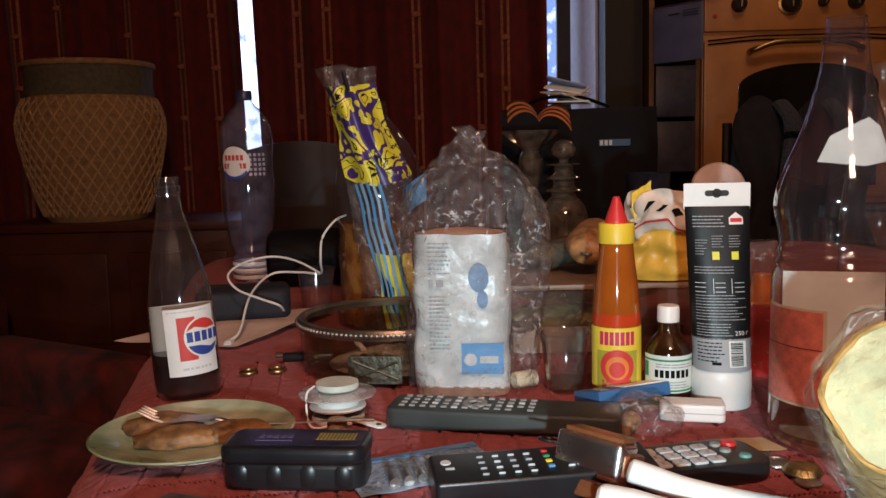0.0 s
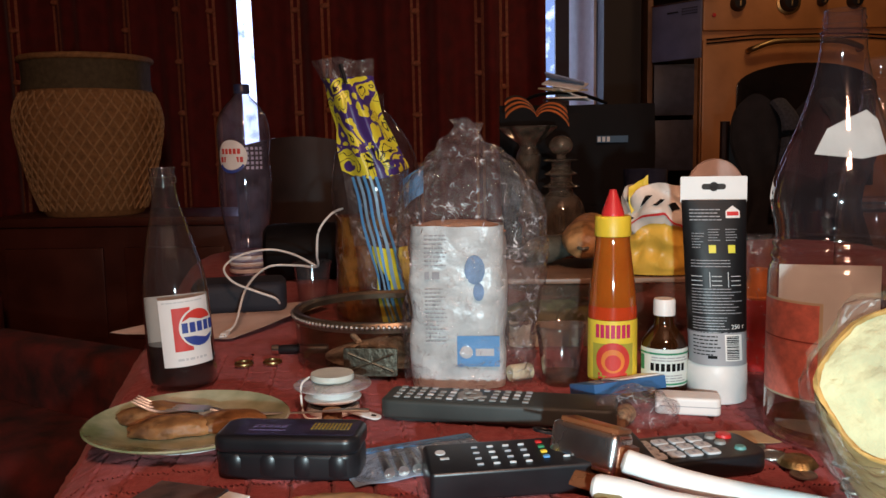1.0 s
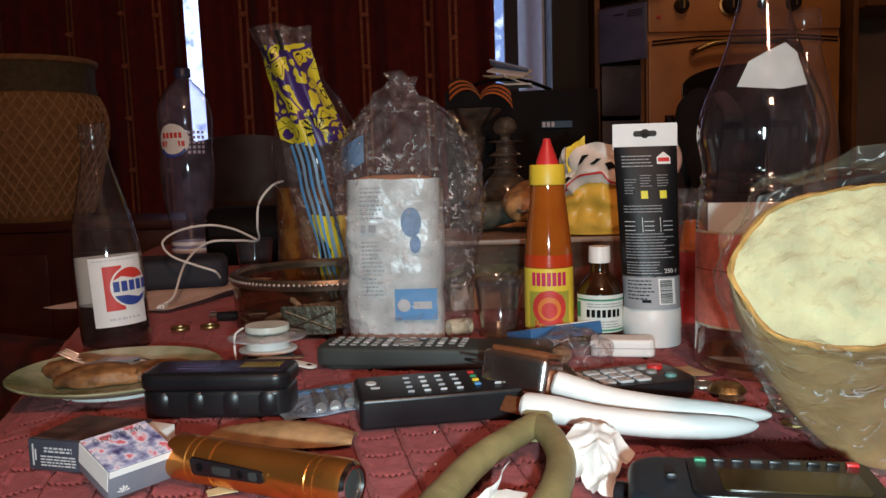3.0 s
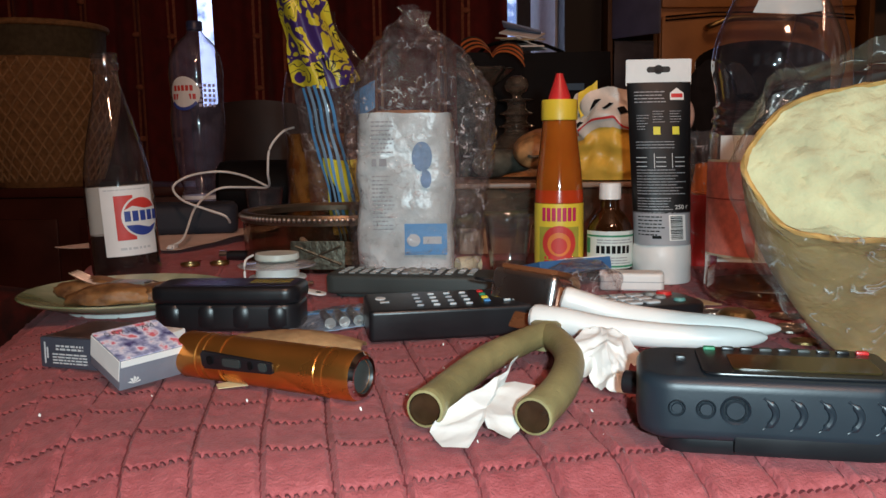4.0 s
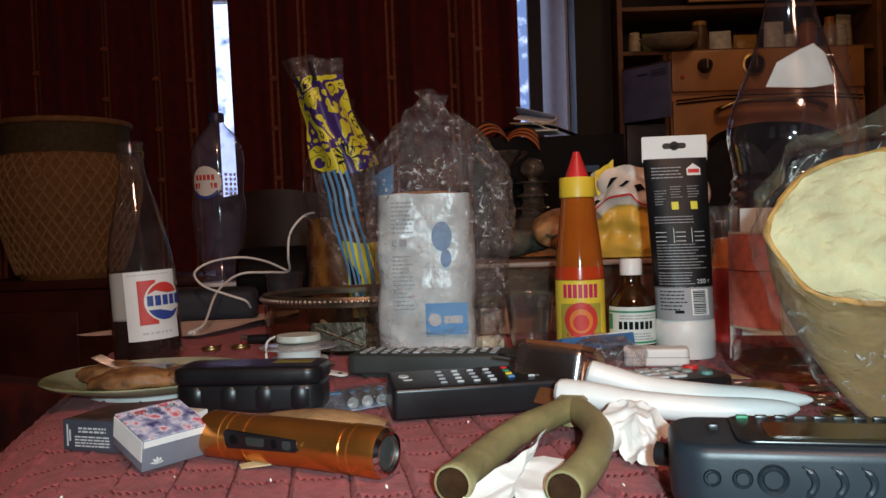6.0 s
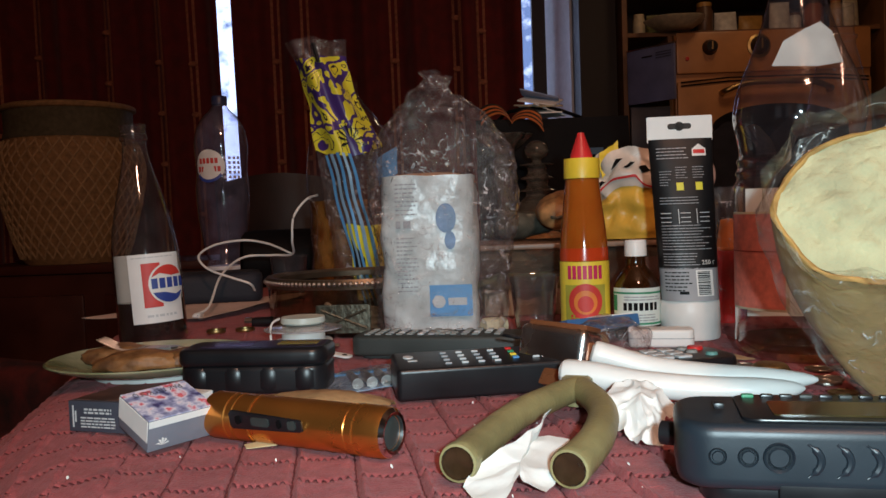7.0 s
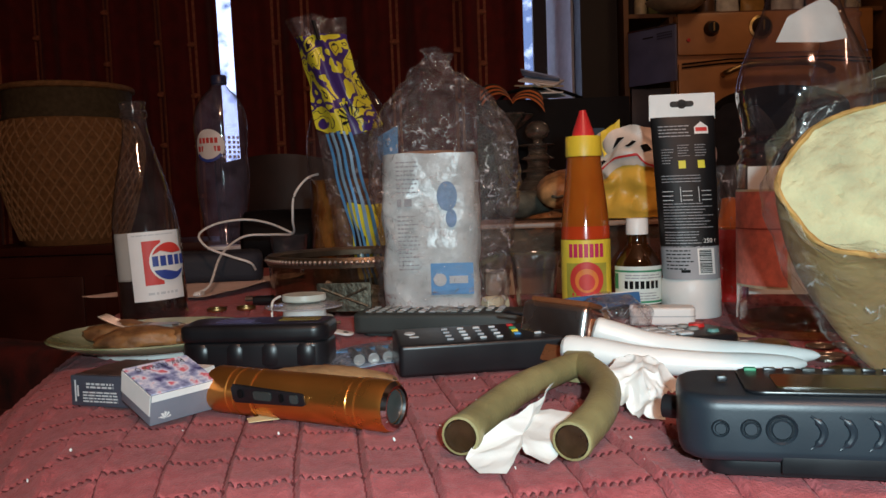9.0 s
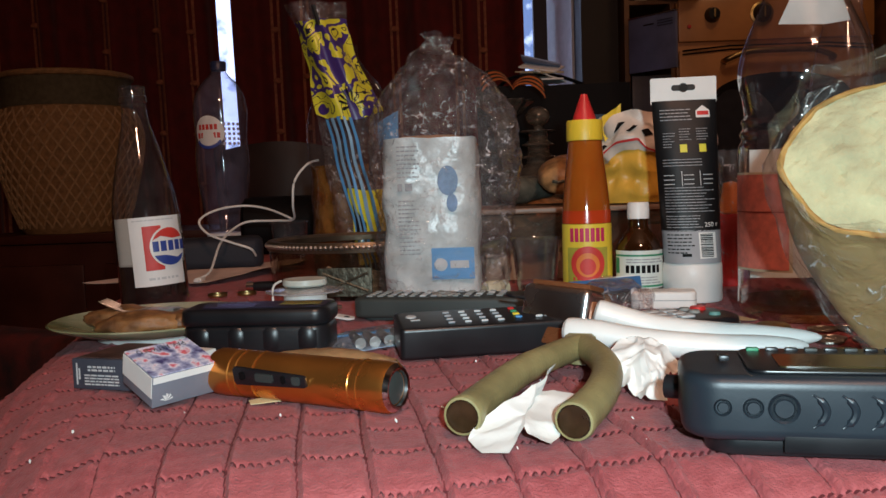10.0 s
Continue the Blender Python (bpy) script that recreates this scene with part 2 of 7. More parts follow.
def circle(r, n=24, cx=0.0, cy=0.0, ry=None):
    return [(cx + r * math.cos(2 * math.pi * k / n), cy + (ry or r) * math.sin(2 * math.pi * k / n)) for k in range(n)]


def surface(fn, nu, nv, thick=0.0):
    """A sheet over u, v in 0 to 1; thick gives it a second side."""
    bm = bmesh.new()
    g = [[bm.verts.new(fn(i / nu, j / nv)) for j in range(nv + 1)] for i in range(nu + 1)]
    for i in range(nu):
        for j in range(nv):
            bm.faces.new((g[i][j], g[i + 1][j], g[i + 1][j + 1], g[i][j + 1]))
    bm.normal_update()
    if thick:
        bmesh.ops.solidify(bm, geom=bm.faces[:], thickness=thick)
    return bm


def flat(poly):
    """A printed shape in the x-z plane that faces -y."""
    bm = bmesh.new()
    f = bm.faces.new([bm.verts.new((x, 0, z)) for x, z in poly])
    f.normal_update()
    if f.normal.y > 0:
        f.normal_flip()
    return bm


def rect(x0, z0, x1, z1):
    return flat([(x0, z0), (x1, z0), (x1, z1), (x0, z1)])


def bars(x0, x1, z1, rows, gap, h, seed=1, ragged=0.35):
    """Rows of short bars that stand for small print, from z1 downwards."""
    rng = random.Random(seed)
    out = []
    for k in range(rows):
        z = z1 - k * gap
        x = x0
        end = x1 - rng.random() * ragged * (x1 - x0)
        while x < end:
            w = min(end, x + (x1 - x0) * rng.uniform(0.06, 0.2))
            out.append(rect(x, z - h, w, z))
            x = w + h * 0.7
    return merge(*out)


def letters(text, size, thick=0.0):
    """Lettering in the x-z plane that faces -y, centred."""
    cu = bpy.data.curves.new("lettering", "FONT")
    cu.body, cu.size, cu.align_x, cu.align_y, cu.resolution_u = text, size, "CENTER", "CENTER", 3
    ob = bpy.data.objects.new("lettering", cu)
    scene.collection.objects.link(ob)
    me = bpy.data.meshes.new_from_object(ob.evaluated_get(bpy.context.evaluated_depsgraph_get()))
    bm = bmesh.new()
    bm.from_mesh(me)
    bpy.data.objects.remove(ob)
    bpy.data.meshes.remove(me)
    return move(bm, Matrix.Rotation(radians(90), 4, "X"))


def wrapped(bm, r, turn=0.0, taper=None):
    """Bends a flat print round a cylinder of radius r; taper(z) gives another radius by height."""
    xs = [v.co.x for v in bm.verts]
    lo, hi = min(xs), max(xs)
    n = max(1, int((hi - lo) / (r * 0.14)))
    for k in range(1, n):
        x = lo + (hi - lo) * k / n
        bmesh.ops.bisect_plane(bm, geom=bm.verts[:] + bm.edges[:] + bm.faces[:], plane_co=(x, 0, 0), plane_no=(1, 0, 0))
    for v in bm.verts:
        q = taper(v.co.z) + (r if taper else 0) if taper else r
        a = v.co.x / (q if not taper else q) + radians(turn)
        v.co = Vector((q * math.sin(a), -q * math.cos(a), v.co.z))
    return bm


def fuzz(p, s, a):
    """Smooth noise about p: a vector of size a."""
    return noise.noise_vector(Vector(p) * s) * a


# ---- the room ----
PLASTER = mat("dim_plaster", (0.30, 0.22, 0.16), 0.85, vary=0.2, scale=3, bump=0.2, bscale=60)
DARKWALL = mat("dark_panelling", (0.022, 0.014, 0.010), 0.6, vary=0.3, scale=4)
FLOORWOOD = mat("brown_floor", (0.14, 0.075, 0.04), 0.5, vary=0.3, scale=5)
CEIL = mat("ceiling_paint", (0.6, 0.56, 0.5), 0.9, vary=0.08, scale=3)
WINFRAME = mat("white_window_paint", (0.75, 0.75, 0.78), 0.45, vary=0.08)
DARKFRAME = mat("dark_frame", (0.02, 0.02, 0.03), 0.5)
SKYGLOW = glow("daylight_distance", (0.55, 0.66, 1.0), 3.4, (0.09, 0.14, 0.30), 7.0)


def structure(name, bm, material, label, category, smooth=False):
    return tagged(part(name, bm, material, smooth=smooth), label, category, kind="structure")


X0, X1, Y0, Y1, ZC = -3.3, 3.4, -1.6, 5.6, 2.75
structure("floor", box(X1 - X0, Y1 - Y0, 0.1, ((X0 + X1) / 2, (Y0 + Y1) / 2, -0.1)), FLOORWOOD, "brown wooden floor in shade under the table", "floor")
structure("ceiling", box(X1 - X0 + 0.4, Y1 - Y0 + 0.4, 0.1, ((X0 + X1) / 2, (Y0 + Y1) / 2, ZC)), CEIL, "plain pale painted ceiling of the dim room", "ceiling")
structure("wall_west", box(0.2, Y1 - Y0, ZC, (X0 - 0.1, (Y0 + Y1) / 2, 0)), PLASTER, "plain dim plaster wall", "wall")
structure("wall_east", box(0.2, Y1 - Y0, ZC, (X1 + 0.1, (Y0 + Y1) / 2, 0)), PLASTER, "plain dim plaster wall beside the kitchen", "wall")
structure("wall_south", box(X1 - X0 + 0.4, 0.2, ZC, ((X0 + X1) / 2, Y0 - 0.1, 0)), PLASTER, "plain dim plaster wall", "wall")
# the window wall: a sill, a head and two piers round the opening
WX0, WX1, WZ0, WZ1 = -2.4, 0.72, 0.8, 2.5
north = merge(box(WX0 - X0 + 0.2, 0.2, ZC, ((X0 - 0.2 + WX0) / 2, Y1 + 0.1, 0)), box(X1 - 0.86 + 0.2, 0.2, ZC, ((0.86 + X1 + 0.2) / 2, Y1 + 0.1, 0)),
              box(0.86 - WX0, 0.2, WZ0, ((0.86 + WX0) / 2, Y1 + 0.1, 0)), box(0.86 - WX0, 0.2, ZC - WZ1, ((0.86 + WX0) / 2, Y1 + 0.1, WZ1)))
structure("wall_north", north, PLASTER, "plaster wall with a wide curtained window", "wall")
window = thing("window_1", pose(0, 0, 0), "tall window behind drawn red curtains, trees outside", "window", kind="structure")
part("window_frame", merge(*[box(0.07, 0.09, WZ1 - WZ0, (x, Y1 + 0.08, WZ0)) for x in (WX0 + 0.035, -1.55, 0.0)], *[box(WX1 - WX0 - 0.01, 0.085, 0.07, ((WX0 + WX1) / 2, Y1 + 0.081, z)) for z in (WZ0 + 0.003, WZ1 - 0.073)]), WINFRAME, window, smooth=False)
part("dark_mullion", box(0.085, 0.06, 1.7, (0.688, Y1 - 0.04, 0.82)), DARKFRAME, window, "dark window post", smooth=False)
part("window_reveal", prism([(0.735, 5.66), (0.86, 5.36), (0.875, 5.36), (0.875, 5.66)], 0.80, 2.55), WINFRAME, window, "pale window reveal catching daylight")
pane = part("pane", box(WX1 - WX0 - 0.1, 0.006, WZ1 - WZ0 - 0.14, ((WX0 + WX1) / 2, Y1 + 0.13, WZ0 + 0.075)), clear("window_glass", haze=0.01), window, smooth=False)
pane.visible_shadow = False
part("window_sill", box(3.1, 0.16, 0.04, (-0.86, Y1 - 0.08, 0.76), 0.006), WINFRAME, window)
structure("backdrop", box(9, 0.05, 6, (-0.5, 9.0, -0.5)), SKYGLOW, "bright cold daylight and trees outside", "backdrop")

# the red curtains, with thin woven orange bands
CURTAIN = mat("dark_red_curtain", (0.16, 0.014, 0.012), 0.85, vary=0.3, scale=14, bump=0.35, bscale=420, sheen=0.15)
BAND = mat("woven_orange_band", (0.45, 0.16, 0.085), 0.8, vary=0.35, scale=60, bump=0.4, bscale=500)
CY = 5.32


def fold(x, z):
    return 0.045 * math.sin(x * 17 + 1.1 * math.sin(x * 3.1)) + 0.02 * math.sin(x * 41 + z) + 0.012 * math.sin(2.2 * z + x * 5)


def curtain(x0, x1, bands, lean0=0.0, lean1=0.0):
    """Gathered cloth from x0 to x1; the edges lean by so much towards the hem."""
    ob = thing("curtain", pose(0, 0, 0), "dark red curtain with woven orange stripes, drawn", "curtain", "window curtains")

    def at(u, z, d=0.0):
        s = (2.5 - z) / 2.4
        x = x0 + lean0 * s + u * (x1 + lean1 * s - x0 - lean0 * s)
        return Vector((x, CY + fold(x, z) - d, z))
    part("cloth", surface(lambda u, v: at(u, 0.08 + 2.5 * v), int((x1 - x0) * 90), 24, 0.003), CURTAIN, ob)
    for bx in bands:
        u = (bx - x0) / (x1 - x0)
        w = 0.012 / (x1 - x0)
        for s in (-1.6, 1.6):
            part("band", surface(lambda a, v: at(u + s * w + (a - 0.5) * w * 1.3, 0.1 + 2.45 * v, 0.006), 4, 40, 0.002), BAND, ob)
        for k in range(4):
            z = 1.02 + 0.31 * k + 0.13 * math.sin(bx * 9)
            p = at(u, z, 0.014)
            part("bow", move(lathe([(0, -0.02), (0.018, -0.013), (0.024, 0), (0.018, 0.013), (0, 0.02)], 10), Matrix.Translation(p) @ Matrix.Diagonal((1.3, 0.4, 0.9, 1))), BAND, ob)
    return ob


curtain(-3.25, -1.30, (-2.66, -2.43, -1.98, -1.67, -1.48), 0, 0.035)
curtain(-1.215, 0.56, (-0.96, -0.77, -0.23, 0.16, 0.31), 0.03, 0)
structure("curtain_rail", tube([(-3.25, CY, 2.62), (0.85, CY, 2.62)], 0.015), WOOD, "dark curtain rail over the window", "rail")

# ---- the kitchen side ----
ORCHRE = mat("honey_brown_enamel", (0.52, 0.22, 0.07), 0.38, vary=0.2, scale=6, bump=0.05)
KITWOOD = mat("brown_cupboard_wood", (0.20, 0.085, 0.03), 0.45, vary=0.3, scale=7)
BLUESTEEL = mat("dull_blue_steel", (0.24, 0.26, 0.44), 0.42, 0.4, vary=0.2, scale=8)
OVENGLASS = mat("black_oven_glass", (0.01, 0.008, 0.008), 0.12, vary=0.2, bump=0)
structure("pier", box(0.215, 0.5, ZC, (0.985, Y1 - 0.251, 0)), DARKWALL, "dark narrow pier beside the window", "wall")

tower = thing("oven_cupboard", pose(1.12, 4.98, 0), "brown wooden kitchen cupboard holding a built-in oven", "cupboard")
part("side_panel", box(0.03, 0.6, 2.5, (0.0, 0.3, 0), 0.003), KITWOOD, tower, smooth=False)
part("side_panel", box(0.024, 0.6, 1.86, (0.258, 0.3, 0), 0.003), KITWOOD, tower, smooth=False)
part("side_panel", box(0.03, 0.6, 2.5, (1.50, 0.3, 0), 0.003), KITWOOD, tower, smooth=False)
part("back_panel", box(1.5, 0.015, 2.5, (0.76, 0.60, 0)), DARKWALL, tower, smooth=False)
for z in (0.1, 0.62, 1.864, 2.12):
    part("shelf", box(1.46, 0.56, 0.025, (0.75, 0.315, z), 0.003), KITWOOD, tower, smooth=False)
part("upper_door", box(1.1, 0.025, 0.33, (0.95, 0.012, 2.155), 0.006), mat("honey_door", (0.45, 0.20, 0.06), 0.4, scale=8), tower)
part("lower_door", box(1.10, 0.025, 0.46, (0.93, 0.012, 0.14), 0.006), KITWOOD, tower)
# an open blue-grey metal flap beside the oven, dark drawers under it
DARKDRAWER = mat("dark_drawer", (0.05, 0.05, 0.08), 0.4)
FLAP = pose(0.108, -0.155, 1.465, 0, 0, -51)
flap = part("metal_flap", box(0.32, 0.018, 0.30, (0, 0, 0), 0.004, 2, FLAP), BLUESTEEL, tower, "blue-grey steel flap standing open")
for i in range(24):
    part("vent_hole", box(0.006, 0.004, 0.006, (0.045 + 0.013 * (i % 8), -0.010, 0.235 + 0.014 * (i // 8)), 0, 1, FLAP), BLACK, flap, smooth=False)
part("vent_slot", box(0.07, 0.004, 0.008, (-0.02, -0.010, 0.25), 0, 1, FLAP), BLACK, flap, smooth=False)
part("flap_edge", box(0.33, 0.024, 0.008, (0, 0, 0.3005), 0.002, 2, FLAP), CHROME, flap, "thin bright edge strip")
for z in (1.17, 0.86):
    part("drawer", merge(box(0.225, 0.02, 0.285, (0.130, -0.02, z), 0.004), box(0.21, 0.30, 0.20, (0.130, 0.14, z + 0.02), 0.003)), DARKDRAWER, tower)

oven = thing("oven", pose(1.395, 4.955, 0.66), "rustic honey-brown built-in oven with arched glass door", "oven")
part("body", box(1.12, 0.5, 1.20, (0.565, 0.27, 0.0), 0.008), ORCHRE, oven)
part("control_panel", box(1.11, 0.03, 0.235, (0.565, 0.01, 0.975), 0.012), ORCHRE, oven)
part("door", box(1.11, 0.03, 0.90, (0.565, 0.008, 0.03), 0.016), ORCHRE, oven)
arch = [(0.20, 0.10), (0.98, 0.10), (0.98, 0.66)] + [(0.59 + 0.39 * math.cos(radians(a)), 0.66 + 0.13 * math.sin(radians(a))) for a in range(10, 171, 10)] + [(0.20, 0.66)]
part("door_glass", move(prism(arch, 0, 0.012, 0.004), pose(0, -0.006, 0, 90, 0, 0)), OVENGLASS, oven, "dark arched oven window")
part("groove", merge(*[tube([(0.03, -0.012, 0.925 - 0.02 * k), (0.30, -0.012, 0.945 - 0.02 * k), (0.85, -0.012, 0.945 - 0.02 * k), (1.1, -0.012, 0.925 - 0.02 * k)], 0.005, 6) for k in range(2)]), MATT_BLACK, oven)
part("handle", tube(spline([(0.26, -0.01, 0.86), (0.27, -0.06, 0.865), (0.38, -0.075, 0.90), (0.55, -0.078, 0.905), (0.74, -0.075, 0.90), (0.86, -0.06, 0.865), (0.87, -0.01, 0.86)], 6), 0.016, 10), BRASS, oven, "curved worn brass handle")
for kx, r in ((0.20, 0.042), (0.48, 0.052), (0.66, 0.026), (0.84, 0.042)):
    kn = part("knob", move(lathe([(0, 0.05), (r * 0.75, 0.048), (r * 0.85, 0.03), (r, 0.012), (r * 1.05, 0)], 24), pose(kx, -0.008, 1.12, 90, 0, 0)), BLACK, oven, "round black control knob")
    part("pointer", box(0.008, 0.012, r * 1.1, (kx, -0.062, 1.12 - r * 0.5), 0.002), BRASS, kn)
part("dial", move(lathe([(0, 0.014), (0.05, 0.012), (0.066, 0.006), (0.068, 0)], 28), pose(0.48, -0.006, 1.12, 90, 0, 0)), BRASS, oven, "round brass clock dial")
part("indicator", move(lathe([(0, 0.01), (0.01, 0.008), (0.012, 0)], 12), pose(0.07, -0.006, 1.06, 90, 0, 0)), RED, oven)

# jars, packs and crockery crowded on the shelf over the oven
rng = random.Random(4)
SHELFMATS = [mat("shelf_" + n, c, 0.4, scale=30) for n, c in (("cream", (0.6, 0.5, 0.32)), ("rust", (0.4, 0.12, 0.04)), ("amber", (0.45, 0.24, 0.06)), ("white", (0.65, 0.62, 0.55)), ("olive", (0.18, 0.17, 0.06)), ("brown", (0.12, 0.06, 0.03)))]


def shelf_jar(x, y, z, r, h, m1, m2):
    j = thing("jar", pose(x, y, z), "small kitchen jar crowded on the cupboard shelf", "jar", "jars on the shelf")
    part("body", lathe([(0, 0), (r * 0.9, 0), (r, r * 0.15), (r, h * 0.72), (r * 0.8, h * 0.85), (r * 0.8, h * 0.86), (0, h * 0.86)], 18), m1, j)
    part("lid", lathe([(0, h * 0.86), (r * 0.86, h * 0.86), (r * 0.86, h * 0.98), (r * 0.8, h), (0, h)], 18), m2, j)
    return j


def shelf_pack(x, y, z, w, d, h, m1, turn):
    j = thing("food_packet", pose(x, y, z, 0, 0, turn), "paper food packet standing on the cupboard shelf", "packet", "packets on the shelf")
    part("body", surface(lambda u, v: (w / 2 * math.cos(2 * math.pi * u) * (1 - 0.1 * v), d / 2 * math.sin(2 * math.pi * u) * (1 - 0.8 * v ** 3), h * v), 20, 8), m1, j)
    part("fold", box(w * 0.9, 0.006, h * 0.1, (0, 0, h * 0.97), 0.002), m1, j)
    return j


sx = 1.20
while sx < 2.5:
    r = rng.uniform(0.03, 0.055)
    if rng.random() < 0.6:
        shelf_jar(sx + r, 5.02 + rng.uniform(0.05, 0.2), 1.890, r, rng.uniform(0.11, 0.22), rng.choice(SHELFMATS), rng.choice(SHELFMATS))
        sx += 2 * r + 0.012
    else:
        w = rng.uniform(0.09, 0.16)
        shelf_pack(sx + w / 2, 5.04 + rng.uniform(0.05, 0.15), 1.890, w, 0.07, rng.uniform(0.10, 0.2), rng.choice(SHELFMATS), rng.uniform(-20, 20))
        sx += w + 0.015
bowl = thing("plastic_tray", pose(1.40, 4.94, 1.890), "pale crumpled plastic tray jutting over the shelf edge", "tray")
part("bowl", lathe([(0, 0.004), (0.10, 0.004), (0.16, 0.05), (0.17, 0.052), (0.165, 0.045), (0.10, 0.0), (0, 0.0)], 30, lambda a, r, z: r * (1 + 0.06 * math.sin(5 * a))), SHELFMATS[0], bowl)
hood = thing("wall_cabinet", pose(2.72, 4.9, 1.75), "brown wooden kitchen cabinet with a black round grille", "cabinet")
part("body", box(0.16, 0.6, 0.95, (0.0, 0.3, 0), 0.006), KITWOOD, hood)
part("door", box(0.62, 0.03, 0.9, (0.40, 0.01, 0.02), 0.01), KITWOOD, hood)
part("body", box(0.62, 0.56, 0.92, (0.40, 0.31, 0.01)), KITWOOD, hood)
part("grille", move(lathe([(0, 0.02), (0.12, 0.02), (0.14, 0)], 28), pose(0.33, -0.008, 0.30, 90, 0, 0)), BLACK, hood)

# a dark chair hung with a coat, before the oven
COAT = mat("dark_coat_cloth", (0.020, 0.018, 0.020), 0.9, vary=0.4, bump=0.4, bscale=300)
KNIT = mat("grey_knit", (0.05, 0.055, 0.07), 0.95, vary=0.5, scale=120, bump=0.8, bscale=260)


def chair(m, label, back=0.5, width=0.46):
    c = thing("chair", m, label, "chair", "chairs")
    part("seat", box(width, 0.44, 0.05, (0, 0, 0.42), 0.015), WOOD, c)
    for sx in (-1, 1):
        for sy in (-1, 1):
            part("leg", tube([(sx * (width / 2 - 0.03), sy * 0.19, 0), (sx * (width / 2 - 0.04), sy * 0.18, 0.42)], [0.016, 0.022], 8), WOOD, c)
        part("back_post", tube([(sx * (width / 2 - 0.03), 0.19, 0.45), (sx * (width / 2 - 0.02), 0.25, 0.47 + back)], 0.018, 8), WOOD, c)
    part("backrest", surface(lambda u, v: ((u - 0.5) * (width - 0.06), 0.235 + 0.05 * math.sin(math.pi * u) - 0.01, 0.62 + (back - 0.17) * v + 0.035 * math.sin(math.pi * u) * v), 16, 10, 0.02), WOOD, c)
    return c


chair(pose(1.27, 3.45, 0, 0, 0, 175), "dark wooden chair hung with dark coats", 0.62, 0.5)
coat = thing("coat", pose(1.27, 3.12, 0.45), "black coat with grey knit sleeves hung over a chair", "coat")
part("cloth", surface(lambda u, v: ((u - 0.5) * (0.46 + 0.06 * math.sin(9 * v)) , -0.10 * math.sin(math.pi * v * 0.6) + 0.04 * math.sin(u * 19) * (1 - v * 0.6) + 0.1 * v, 0.02 + v * (0.70 - 0.10 * abs(u - 0.5) + 0.05 * math.sin(u * 12))), 40, 24, 0.012), COAT, coat)
for kx in (-0.10, 0.07):
    part("sleeve", tube(spline([(kx, -0.01, 0.70), (kx + 0.02, -0.09, 0.62), (kx, -0.12, 0.48), (kx - 0.02, -0.12, 0.30)], 5), [0.035] * 16, 10, 0.6), KNIT, coat, "grey knitted")
chair(pose(-0.48, 3.05, 0, 0, 0, 20), "dark wooden dining chair behind the table", 0.58, 0.5)

# ---- the left side: a wicker urn on a chest, and a draped armchair ----
WICKER = mat("straw_wicker", (0.42, 0.235, 0.10), 0.8, vary=0.35, scale=40, bump=0.6, bscale=160)
WICKERDARK = mat("shaded_wicker_band", (0.13, 0.11, 0.065), 0.8, vary=0.3, scale=40, bump=0.6, bscale=160)
urn = thing("wicker_urn", pose(-1.872, 4.45, 0.70) @ Matrix.Diagonal((1, 1, 0.98, 1)), "large bulging straw wicker urn with rope lattice", "basket")
STRAW = mat("pale_straw_rope", (0.60, 0.38, 0.19), 0.8, vary=0.3, scale=60)
URN = [(0.0, 0.0), (0.235, 0.0), (0.25, 0.02), (0.285, 0.12), (0.325, 0.28), (0.352, 0.42), (0.357, 0.50), (0.345, 0.57), (0.315, 0.635), (0.300, 0.68), (0.304, 0.785), (0.312, 0.80), (0.312, 0.815), (0.29, 0.815), (0.285, 0.70), (0.32, 0.55), (0.0, 0.52)]
part("body", lathe(URN, 64, lambda a, r, z: r * (1 + 0.008 * math.sin(a * 40 + z * 60))), WICKER, urn)


def urn_r(z):
    return float(np.interp(z, [p[1] for p in URN[1:11]], [p[0] for p in URN[1:11]]))


for k in range(36):
    for s in (1, -1):
        pts = []
        for i in range(15):
            z = 0.03 + 0.60 * i / 14
            a = 2 * math.pi * k / 36 + s * 1.15 * i / 14
            q = urn_r(z) + 0.006
            pts.append((q * math.cos(a), q * math.sin(a), z))
        part("strand", tube(pts, 0.0055, 5), STRAW, urn)
part("collar", lathe([(0.318, 0.640), (0.309, 0.69), (0.312, 0.785), (0.300, 0.787), (0.296, 0.66)], 48), WICKERDARK, urn, "dark smooth woven collar")
part("rim", lathe([(0.314 + 0.016 * math.cos(radians(a)), 0.80 + 0.016 * math.sin(radians(a))) for a in range(0, 361, 40)], 48), WICKER, urn)
MAHOG = mat("dark_red_mahogany", (0.10, 0.025, 0.015), 0.4, vary=0.3, scale=6)
chest = thing("chest", pose(-1.68, 4.5, 0), "dark red-brown wooden chest standing before the curtains", "chest")
part("body", box(1.22, 0.62, 0.655, (0, 0, 0.0), 0.01), MAHOG, chest)
part("lid", box(1.28, 0.68, 0.045, (0, 0, 0.655), 0.012), MAHOG, chest)
for kx in (-0.3, 0.3):
    part("panel", box(0.50, 0.02, 0.46, (kx, -0.312, 0.09), 0.012), MAHOG, chest)
PATTERN = mat("red_black_throw", (0.10, 0.012, 0.010), 0.9, vary=0.9, scale=13, bump=0.5, bscale=200, stain=(0.012, 0.010, 0.010))
arm = thing("armchair", pose(-1.12, 1.75, 0, 0, 0, 60), "armchair draped with a red and black patterned throw", "armchair")
part("seat", box(0.60, 0.62, 0.42, (0, 0, 0), 0.06, 4), PATTERN, arm)
part("backrest", box(0.62, 0.18, 0.66, (0, 0.36, 0.0), 0.07, 4), PATTERN, arm)
